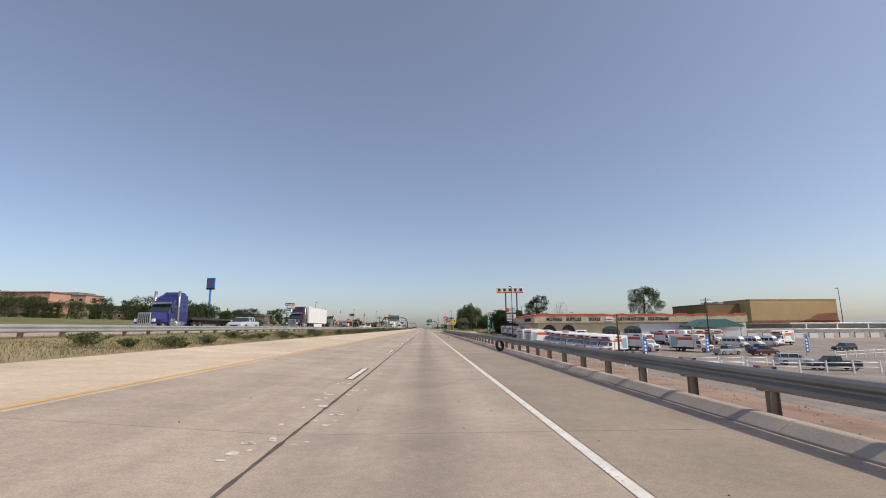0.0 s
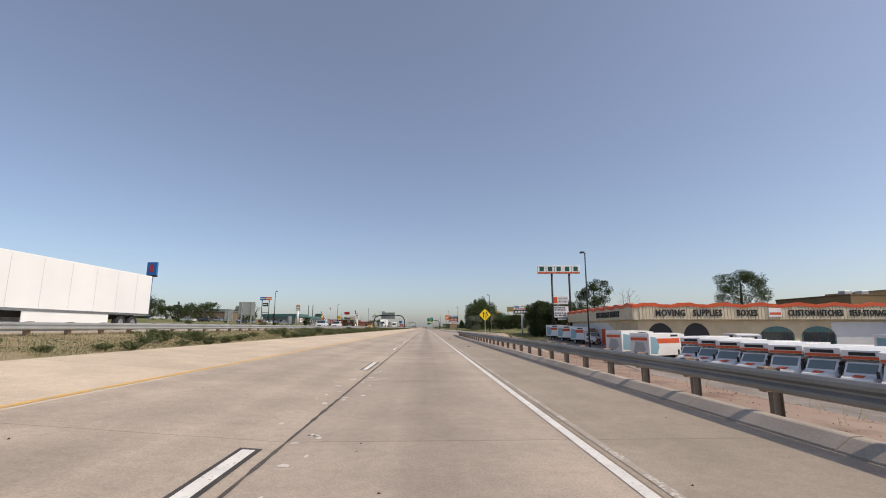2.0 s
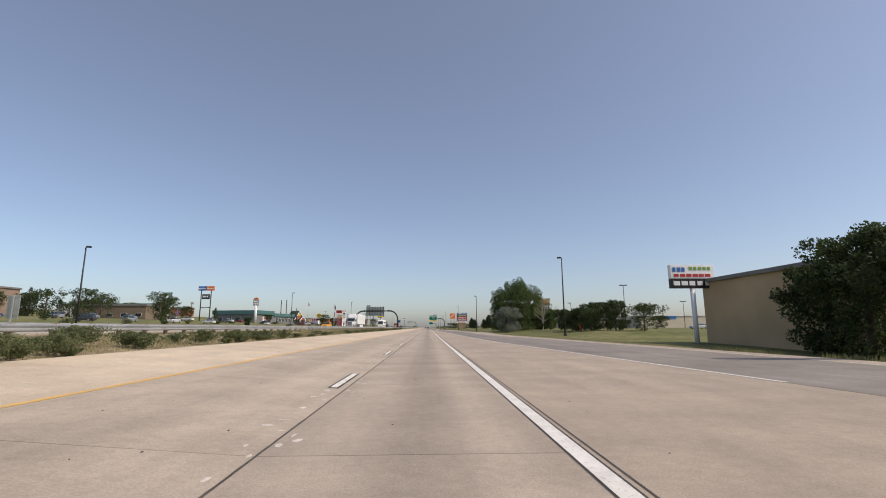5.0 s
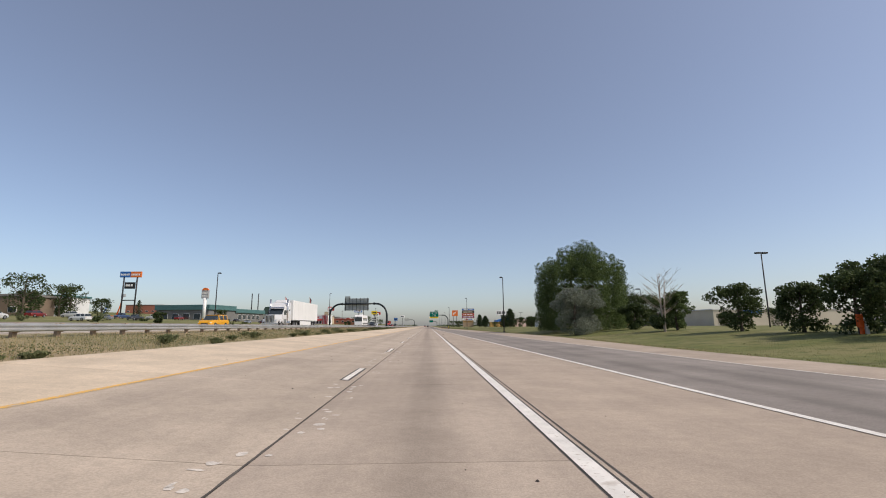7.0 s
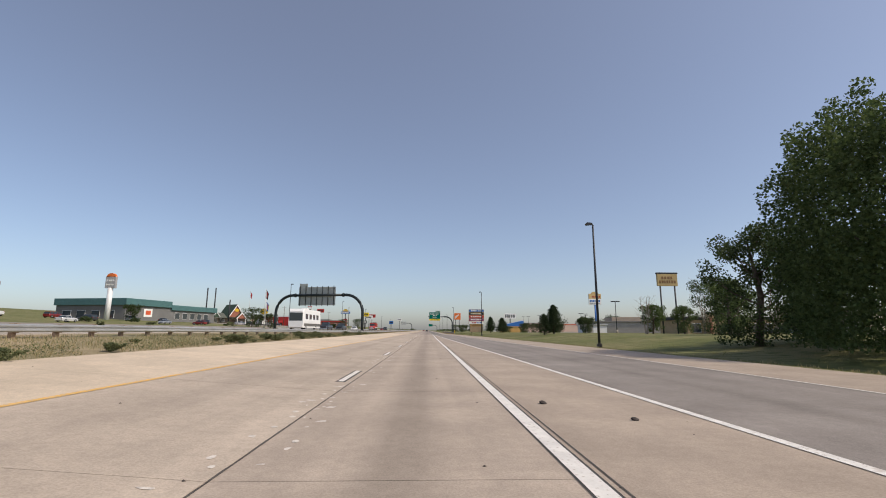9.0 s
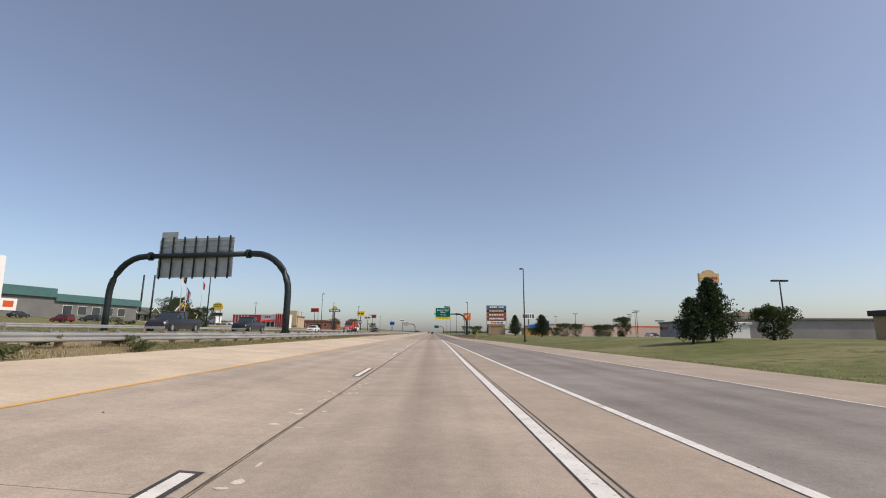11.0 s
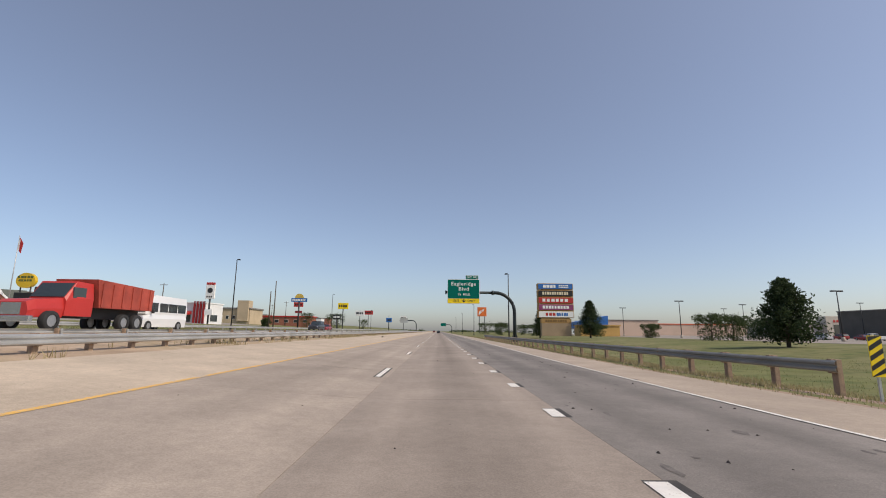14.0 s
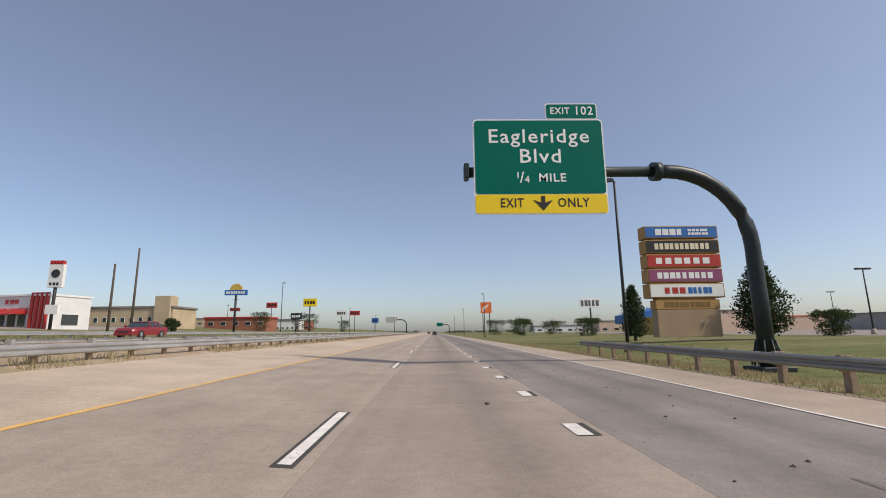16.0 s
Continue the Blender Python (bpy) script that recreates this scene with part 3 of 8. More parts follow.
def arch_gantry():
    g = empty("sign_gantry", pose(-12.7, 387, 0, 0, 0, -12), "dark painted tubular arch gantry with a sign seen from behind", "sign gantry")
    xr, xl, zt, rad = 0.0, -18.9, 8.4, 3.6
    part("pole", tb([(xr, 0, 0.6), (xr, 0, 3.0)] + arc(xr - rad, zt - rad, rad, 0, 90) + [(xr - rad - 0.6, 0, zt)], 0.29, 16), GANTRY, g)
    part("pole", tb([(xl, 0, 0.9), (xl, 0, 3.0)] + arc(xl + rad, zt - rad, rad, 180, 90) + [(xl + rad + 0.6, 0, zt)], 0.29, 16), GANTRY, g)
    part("crossbeam", tb([(xl + rad + 0.6, 0, zt), (xr - rad - 0.6, 0, zt)], 0.25, 16), GANTRY, g)
    for x in (xl + rad + 0.6, xr - rad - 0.6):
        part("flange", tb([(x - 0.12, 0, zt), (x + 0.12, 0, zt)], 0.42, 16), GANTRY, g)
    for x in (xl, xr):
        part("footing", bx(x - 0.6, x + 0.6, -0.6, 0.6, -0.3, 0.95, bev=0.04), KERB, g)
        for a in range(8):
            c, s = math.cos(a * math.pi / 4), math.sin(a * math.pi / 4)
            part("gusset", tb([(x + 0.3 * c, 0.3 * s, 1.5), (x + 0.5 * c, 0.5 * s, 0.95)], 0.035, 6), GANTRY, g)
    x0, x1 = -14.2, -6.1
    s = part("sign_panel", bx(x0, x1, 0.42, 0.46, 6.35, 10.15), ALU, g, "bare aluminium back of a large sign")
    part("exit_tab", bx(x0 + 0.1, x0 + 1.9, 0.42, 0.46, 10.15, 10.85), ALU, g, "bare aluminium back of a small sign")
    for z in (6.65, 7.25, 7.85, 8.9, 9.4, 9.9):
        part("rib", bx(x0, x1, 0.36, 0.42, z - 0.03, z + 0.03), ALU, s)
    for k in range(7):
        x = x0 + 0.35 + k * 1.23
        part("bracket", bx(x - 0.05, x + 0.05, 0.24, 0.36, 6.2, 10.3), GANTRY, g)
    return g


arch_gantry()


# ---- exit sign on its curved mast ----
def rounded(x0, x1, z0, z1, r, n=5):
    pts = []
    for cx, cz, a in ((x1 - r, z1 - r, 0), (x0 + r, z1 - r, 90), (x0 + r, z0 + r, 180), (x1 - r, z0 + r, 270)):
        for k in range(n + 1):
            t = radians(a + 90 * k / n)
            pts.append((cx + r * math.cos(t), cz + r * math.sin(t)))
    return pts


def exit_sign():
    g = empty("exit_sign", pose(0, 510.2, 0.1), "green exit sign with a yellow strip on a dark curved mast", "road sign")
    x0, x1, z0, zy, z1 = 1.14, 5.86, 5.30, 6.02, 8.86
    xp, za, r = 11.0, 6.95, 2.8
    part("mast", tb([(xp, 0.3, -0.3), (xp, 0.3, 2.5)] + [(a, 0.3, c) for a, _, c in arc(xp - r, za - r, r, 0, 90, 10)] + [(xp - r - 0.4, 0.3, za)], [0.27, 0.26] + [0.25] * 12, 16), GANTRY, g)
    part("arm", tb([(xp - r - 0.4, 0.3, za), (0.95, 0.3, za)], 0.19, 14), GANTRY, g)
    part("flange", tb([(xp - r - 0.55, 0.3, za), (xp - r - 0.25, 0.3, za)], 0.34, 14), GANTRY, g)
    part("end_cap", bx(0.80, 0.98, 0.05, 0.5, za - 0.28, za + 0.28, bev=0.03), GANTRY, g)
    part("base_plate", bx(xp - 0.55, xp + 0.55, -0.25, 0.85, -0.35, 0.02, bev=0.02), GANTRY, g)
    for a in range(8):
        c, s = math.cos(a * math.pi / 4), math.sin(a * math.pi / 4)
        part("gusset", tb([(xp + 0.27 * c, 0.3 + 0.27 * s, 0.9), (xp + 0.48 * c, 0.3 + 0.48 * s, 0.06)], 0.035, 6), GANTRY, g)
    bd = part("border", pr(rounded(x0, x1, z0, z1, 0.16), 'y', 0.0, 0.05), SIGN_WHITE, g, "white sign border")
    pn = part("green_panel", pr(rounded(x0 + 0.05, x1 - 0.05, zy + 0.02, z1 - 0.05, 0.12), 'y', -0.012, 0.0), SIGN_GREEN, g, "green reflective panel")
    yl = part("yellow_panel", pr(rounded(x0 + 0.04, x1 - 0.04, z0 + 0.04, zy, 0.08), 'y', -0.012, 0.0), SIGN_YELLOW, g, "yellow reflective strip")
    tab = part("exit_tab", pr(rounded(3.80, 5.70, 8.87, 9.48, 0.08), 'y', 0.0, 0.05), SIGN_WHITE, g, "small green exit tab with white border")
    part("tab_panel", pr(rounded(3.84, 5.66, 8.90, 9.44, 0.06), 'y', -0.012, 0.0), SIGN_GREEN, tab)
    cx = (x0 + x1) / 2
    for txt, size, x, z, sx, mt in (("Eagleridge", 0.74, cx, 8.18, 1.08, SIGN_WHITE), ("Blvd", 0.74, cx + 0.03, 7.42, 1.10, SIGN_WHITE),
                                    ("1", 0.32, cx - 0.80, 6.72, 1.0, SIGN_WHITE), ("/", 0.56, cx - 0.66, 6.63, 1.0, SIGN_WHITE), ("4", 0.36, cx - 0.48, 6.56, 1.0, SIGN_WHITE),
                                    ("MILE", 0.43, cx + 0.42, 6.62, 1.05, SIGN_WHITE),
                                    ("EXIT", 0.46, cx - 1.05, 5.70, 0.8, SIGN_BLACK), ("ONLY", 0.46, cx + 1.12, 5.70, 0.85, SIGN_BLACK),
                                    ("EXIT", 0.36, 4.33, 9.17, 0.9, SIGN_WHITE), ("102", 0.46, 5.20, 9.17, 0.95, SIGN_WHITE)):
        writing("lettering", txt, size, mt, g, pose(x, -0.016, z), sx, 0.004, bold=0.006 if size > 0.4 else 0.004)
    part("arrow", pr(((cx - 0.02, 5.96), (cx + 0.12, 5.96), (cx + 0.12, 5.72), (cx + 0.40, 5.82), (cx + 0.05, 5.43), (cx - 0.30, 5.82), (cx - 0.02, 5.72)), 'y', -0.022, -0.012), SIGN_BLACK, g, "black down arrow")
    for x in (1.9, 3.0, 4.1, 5.2):
        part("bracket", bx(x - 0.04, x + 0.04, 0.05, 0.16, z0 + 0.05, z1 - 0.1), ALU, g)
    return g


exit_sign()


# ---- yellow merge sign ----
def merge_sign():
    g = empty("merge_sign", pose(5.98, 117.0, land0(5.98, 117.0), 0, 0, 3), "yellow diamond warning sign with merging arrows on a steel post", "road sign")
    zc, h = 2.66 - land0(5.98, 117.0), 0.64
    part("post", bx(-0.03, 0.03, 0.02, 0.06, -0.3, zc + 0.2), STEEL_L, g)
    part("border", pr(((-h, zc), (0, zc - h), (h, zc), (0, zc + h)), 'y', 0, 0.012), SIGN_BLACK, g)
    k = h - 0.03
    part("face", pr(((-k, zc), (0, zc - k), (k, zc), (0, zc + k)), 'y', -0.008, 0), SIGN_YELLOW, g, "yellow reflective face")

    def poly(name, pts):
        part(name, pr([(x, zc + z) for x, z in pts], 'y', -0.014, -0.008), SIGN_BLACK, g)
    poly("arrow", ((-0.19, -0.30), (-0.11, -0.30), (-0.11, 0.12), (-0.02, 0.12), (-0.15, 0.33), (-0.28, 0.12), (-0.19, 0.12)))
    poly("arrow", ((0.29, -0.14), (0.35, -0.09), (0.22, 0.10), (0.21, 0.17), (0.29, 0.17), (0.17, 0.36), (0.05, 0.17), (0.13, 0.17), (0.14, 0.08)))
    poly("divider", ((0.0, -0.40), (0.03, -0.40), (0.03, -0.06), (0.0, -0.06)))
    poly("divider", ((0.0, -0.06), (0.03, -0.03), (0.21, -0.26), (0.18, -0.28)))
    for a in (0.06, 0.2, 0.34):
        poly("dash", ((0.0, a), (0.03, a), (0.03, a + 0.08), (0.0, a + 0.08)))


merge_sign()


# ---- plants ----
rng = np.random.default_rng(7)


def quads(name, pts, size, material, parent=None, flat=0.0, aspect=1.0):
    """Many small leaf-like quads at pts (n x 3), each turned at random; size: one number or n of them."""
    n = len(pts)
    size = np.broadcast_to(np.asarray(size, float), (n,))[:, None] * rng.uniform(0.7, 1.3, (n, 1))
    u = rng.normal(size=(n, 3))
    u[:, 2] *= 1 - flat
    u /= np.linalg.norm(u, axis=1)[:, None]
    w = rng.normal(size=(n, 3))
    v = np.cross(u, w)
    v /= np.linalg.norm(v, axis=1)[:, None]
    a, b = u * size * 0.5, v * size * 0.5 * aspect
    bend = np.cross(u, v) * size * 0.12
    vs = np.stack([pts - a, pts + b * 0.8 + bend, pts + a, pts - b * 0.8 + bend], 1).reshape(-1, 3)
    me = bpy.data.meshes.new(name)
    me.from_pydata(vs.tolist(), [], np.arange(4 * n).reshape(n, 4).tolist())
    me.materials.append(material)
    ob = new(name, me)
    if parent is not None:
        ob.parent = parent
    return ob


def crown_points(blobs, count):
    """Points in the outer shells of overlapping uneven blobs (x, y, z, radius)."""
    out = []
    tot = sum(b[3] ** 2 for b in blobs)
    for x, y, z, r in blobs:
        n = max(6, int(count * r * r / tot))
        d = rng.normal(size=(n, 3))
        d /= np.linalg.norm(d, axis=1)[:, None]
        k = rng.uniform(0.35, 1.0, (n, 1)) ** 0.5 * r * rng.uniform(0.85, 1.12, (n, 1))
        out.append(np.array((x, y, z)) + d * k * np.array((1, 1, 0.9)))
    return np.concatenate(out)


def limbs(bm, base, top, r, n, spread, droop=0.0, levels=1):
    """A trunk from base to top with n limbs that fork off it; returns the limb ends."""
    base, top = Vector(base), Vector(top)
    mid = base.lerp(top, 0.5) + Vector((rng.uniform(-1, 1), rng.uniform(-1, 1), 0)) * 0.06 * (top - base).length
    tube(bm, (base, mid, top), (r, r * 0.75, r * 0.25), 8, False)
    ends = [top]
    for k in range(n):
        t = 0.3 + 0.65 * (k + 0.5) / n
        p = base.lerp(mid, t * 2) if t < 0.5 else mid.lerp(top, t * 2 - 1)
        a = k * 2.4 + rng.uniform(-0.4, 0.4)
        ln = spread * (1.1 - 0.5 * t) * rng.uniform(0.75, 1.15)
        e = p + Vector((math.cos(a) * ln, math.sin(a) * ln, ln * (0.75 - droop)))
        m = p.lerp(e, 0.5) + Vector((0, 0, -0.08 * ln))
        tube(bm, (p, m, e), (r * 0.42 * (1.2 - t), r * 0.28 * (1.2 - t), r * 0.08), 6, False)
        ends.append(e)
        if levels > 1:
            for q in range(3):
                b = a + rng.uniform(-1.0, 1.0)
                s = m.lerp(e, rng.uniform(0.1, 0.8))
                e2 = s + Vector((math.cos(b), math.sin(b), rng.uniform(0.5, 1.1))) * ln * 0.42
                tube(bm, (s, s.lerp(e2, 0.5) + Vector((0, 0, 0.03 * ln)), e2), (r * 0.12, r * 0.08, r * 0.03), 5, False)
                ends.append(e2)
    return ends


def tree(x, y, h, w, material, label, leaves=1500, leaf=0.35, trunk=0.22, low=0.25, bare=0.0, name="tree", cat="tree", plumes=0):
    """A broadleaf tree: trunk, limbs, and a crown of leaf clumps that leaves gaps."""
    z = land0(x, y)
    o = empty(name, pose(x, y, z - 0.05), label, cat)
    bm = bmesh.new()
    ends = limbs(bm, (0, 0, -0.2), (0, 0, h * 0.86), h * 0.028 + 0.03, 9, w * 0.5, levels=2)
    part("trunk", bm, BARK, o)
    blobs = []
    for e in ends:
        if e.z < h * low:
            continue
        r = w * rng.uniform(0.08, 0.15)
        blobs.append((e.x * rng.uniform(0.85, 1.05), e.y * rng.uniform(0.85, 1.05), min(e.z, h - r), r))
    for k in range(46):
        a = rng.uniform(0, 6.28)
        t = (k + 0.5) / 46
        zz = h * (low + (0.97 - low) * t)
        wide = math.sin(math.pi * (0.16 + 0.78 * t)) ** 0.7
        rad = w * 0.42 * wide * rng.uniform(0.35, 1.0)
        r = w * rng.uniform(0.08, 0.16)
        blobs.append((math.cos(a) * rad, math.sin(a) * rad, min(max(zz, r * 0.7), h - r * 0.6), r))
    # upright sprays that make the ragged outline
    for k in range(plumes):
        a, t = rng.uniform(0, 6.28), rng.uniform(0.35, 1.0)
        rad = w * 0.5 * math.sin(math.pi * (0.14 + 0.78 * t)) ** 0.75 * rng.uniform(0.7, 1.0)
        zz, r = h * (low + (0.93 - low) * t), w * rng.uniform(0.022, 0.04)
        for i in range(4):
            blobs.append((math.cos(a) * (rad + 0.25 * r * i), math.sin(a) * (rad + 0.25 * r * i), min(zz + i * r * 1.15, h * 1.04), r * (1 - 0.13 * i)))
    pts = crown_points(blobs, leaves)
    pts = pts[pts[:, 2] > 0.1]
    quads("crown", pts, leaf, material, o)
    return o


def cottonwood(x, y, h, w, label, lobes=60, leaves=90000, leaf=0.17):
    """A broad tree leafy to the ground: upright lobes of leaf clumps round a forked trunk, the outer ones lower."""
    o = empty("tree", pose(x, y, land0(x, y) - 0.05), label, "tree")
    bm = bmesh.new()
    for k in range(4):
        a = k * 1.6 + 0.4
        limbs(bm, (math.cos(a) * 0.3, math.sin(a) * 0.3, -0.2), (math.cos(a) * w * 0.16, math.sin(a) * w * 0.16, h * 0.62), 0.22, 8, w * 0.22, levels=2)
    part("trunk", bm, BARK, o)
    blobs = []
    for k in range(lobes):
        a, u = k * 2.399, math.sqrt((k + 0.5) / lobes)
        r = w * rng.uniform(0.040, 0.08)
        rr = (w * 0.5 - r) * u * rng.uniform(0.92, 1.0)
        top = h * (1 - 0.30 * u * u) * rng.uniform(0.84, 1.0)
        z = top - r * 0.8
        while z > 0.3:
            blobs.append((math.cos(a) * rr + rng.uniform(-0.3, 0.3) * r, math.sin(a) * rr + rng.uniform(-0.3, 0.3) * r, z, r * rng.uniform(0.8, 1.1) * (0.75 if z > top - r else 1.0)))
            z -= r * 0.95
            if u < 0.75 and z < h * 0.55:
                break
    pts = crown_points(blobs, leaves)
    quads("crown", pts[pts[:, 2] > 0.1], leaf, LEAF, o)
    return o


def bush(x, y, h, w, material, label, leaves=700, leaf=0.22, name="bush", plan=True):
    z = land0(x, y) if plan else land(x, y)
    o = empty(name, pose(x, y, z - 0.03), label, "bush", plan=plan)
    bm = bmesh.new()
    ends = limbs(bm, (0, 0, -0.1), (0, 0, h * 0.6), 0.05, 6, w * 0.35)
    part("stem", bm, BARK, o)
    blobs = []
    for k in range(11):
        a, rr = rng.uniform(0, 6.28), w * 0.34 * rng.uniform(0.1, 1)
        r = min(w, h) * rng.uniform(0.2, 0.32)
        blobs.append((math.cos(a) * rr, math.sin(a) * rr, max(r * 0.8, (h - r) * rng.uniform(0.25, 1.0) * (1 - 0.5 * rr / w)), r))
    pts = crown_points(blobs, leaves)
    quads("crown", pts[pts[:, 2] > 0.02], leaf, material, o)
    return o


def bare_tree(x, y, h, w, label="leafless grey tree with fine bare branches"):
    z = land0(x, y)
    o = empty("bare_tree", pose(x, y, z - 0.05), label, "tree")
    bm = bmesh.new()
    for k in range(3):
        limbs(bm, (rng.uniform(-0.2, 0.2), rng.uniform(-0.2, 0.2), -0.1), (rng.uniform(-0.2, 0.2) * w, rng.uniform(-0.2, 0.2) * w, h), 0.10, 12, w * 0.42, levels=2)
    part("limb", bm, DEADWOOD, o)
    return o


def pine(x, y, h, w, label="dark green pine with an uneven conical crown", leaves=2200, zoff=0.0):
    z = land0(x, y) + zoff
    o = empty("pine_tree", pose(x, y, z - 0.05), label, "tree")
    part("trunk", tb(((0, 0, -0.2), (0.05, 0, h * 0.5), (0, 0, h * 0.97)), (h * 0.025 + 0.03, h * 0.018, 0.02), 8), BARK, o)
    bm = bmesh.new()
    pts = []
    n = int(h * 13)
    for k in range(n):
        t = (k + 0.5) / n
        zz = h * (0.08 + 0.9 * t)
        a = k * 2.399 + rng.uniform(-0.3, 0.3)
        ln = w * 0.5 * (1 - t) ** 0.75 * rng.uniform(0.65, 1.15) + 0.12
        if t < 0.12:
            ln *= 0.6 + 3 * t
        e = (math.cos(a) * ln, math.sin(a) * ln, zz + ln * 0.22)
        tube(bm, ((0, 0, zz), e), (0.03, 0.008), 4, False)
        m = max(5, int(leaves / n))
        f = rng.uniform(0.25, 1.05, (m, 1))
        pts.append(np.array((0, 0, zz)) + f * (np.array(e) - np.array((0, 0, zz))) + rng.normal(scale=0.09 + 0.07 * ln, size=(m, 3)))
    part("limb", bm, BARK, o)
    quads("needles", np.concatenate(pts), 0.22 + 0.012 * h, LEAF_P, o, aspect=0.55)
    return o


# ---- vehicles ----
TYRE = mat("tyre_rubber", (0.025, 0.025, 0.026), 0.85, var=0.2, scale=0.2)
RIM = mat("wheel_rim", (0.45, 0.45, 0.46), 0.35, 0.7, var=0.1, scale=0.1, bump=0)
GLASS = glass_mat("dark_glass", (0.03, 0.04, 0.045))
# base colour lightened to blue-grey to stand in for reflected sky
SKYGLASS = glass_mat("sky_tinted_windscreen_glass", (0.16, 0.21, 0.22), 0.05)
CHROME = mat("chrome_trim", (0.6, 0.6, 0.6), 0.2, 0.9, var=0.05, bump=0)
DARKTRIM = mat("dark_trim", (0.03, 0.03, 0.032), 0.6, var=0.1, bump=0)
LAMPGLASS = mat("headlight_glass", (0.7, 0.72, 0.74), 0.12, var=0.05, bump=0)
TAIL = mat("tail_light_glass", (0.3, 0.01, 0.01), 0.2, var=0.05, bump=0)
FRAME = mat("chassis_steel", (0.05, 0.05, 0.05), 0.7, 0.2, var=0.2)
PAINTS = {}


def paint(c):
    if c not in PAINTS:
        PAINTS[c] = mat("car_paint", c, 0.28, 0.1, var=0.05, bump=0, spec=0.6)
    return PAINTS[c]


WHEELS = {}


def wheel(parent, x, y, r, w=0.24):
    """Tyre and rim; x is the outer side's sign times half track."""
    key = (r, w)
    if key not in WHEELS:
        bm = bmesh.new()
        prof = ((r * 0.6, -w / 2), (r * 0.94, -w / 2), (r, -w * 0.3), (r, w * 0.3), (r * 0.94, w / 2), (r * 0.6, w / 2))
        n = 18
        rows = [[bm.verts.new((p[1], p[0] * math.cos(2 * math.pi * k / n), p[0] * math.sin(2 * math.pi * k / n))) for k in range(n)] for p in prof]
        for a, b in zip(rows, rows[1:]):
            for k in range(n):
                bm.faces.new((a[k], a[(k + 1) % n], b[(k + 1) % n], b[k])).smooth = True
        m1 = bpy.data.meshes.new("tyre")
        bmesh.ops.recalc_face_normals(bm, faces=bm.faces)
        bm.to_mesh(m1)
        bm.free()
        m1.materials.append(TYRE)
        bm = tb(((-w * 0.4, 0, 0), (-w * 0.1, 0, 0), (w * 0.1, 0, 0), (w * 0.4, 0, 0)), (r * 0.62, r * 0.5, r * 0.5, r * 0.62), 14)
        m2 = bpy.data.meshes.new("rim")
        bm.to_mesh(m2)
        bm.free()
        m2.materials.append(RIM)
        WHEELS[key] = (m1, m2)
    o = new("wheel", WHEELS[key][0])
    o.parent = parent
    o.location = (x, y, r)
    o2 = new("rim", WHEELS[key][1])
    o2.parent = o
    return o


def loft(sections, mi=0):
    """Closed hull through cross sections: each (y, [(x, z), ...]) mirrored from its right half, listed bottom to top."""
    bm = bmesh.new()
    rows = []
    for y, half in sections:
        pts = [(x, z) for x, z in half] + [(-x, z) for x, z in half[::-1]]
        rows.append([bm.verts.new((x, y, z)) for x, z in pts])
    n = len(rows[0])
    for a, b in zip(rows, rows[1:]):
        for k in range(n):
            bm.faces.new((a[k], a[(k + 1) % n], b[(k + 1) % n], b[k]))
    bm.faces.new(rows[0])
    bm.faces.new(rows[-1][::-1])
    bmesh.ops.recalc_face_normals(bm, faces=bm.faces)
    return bm


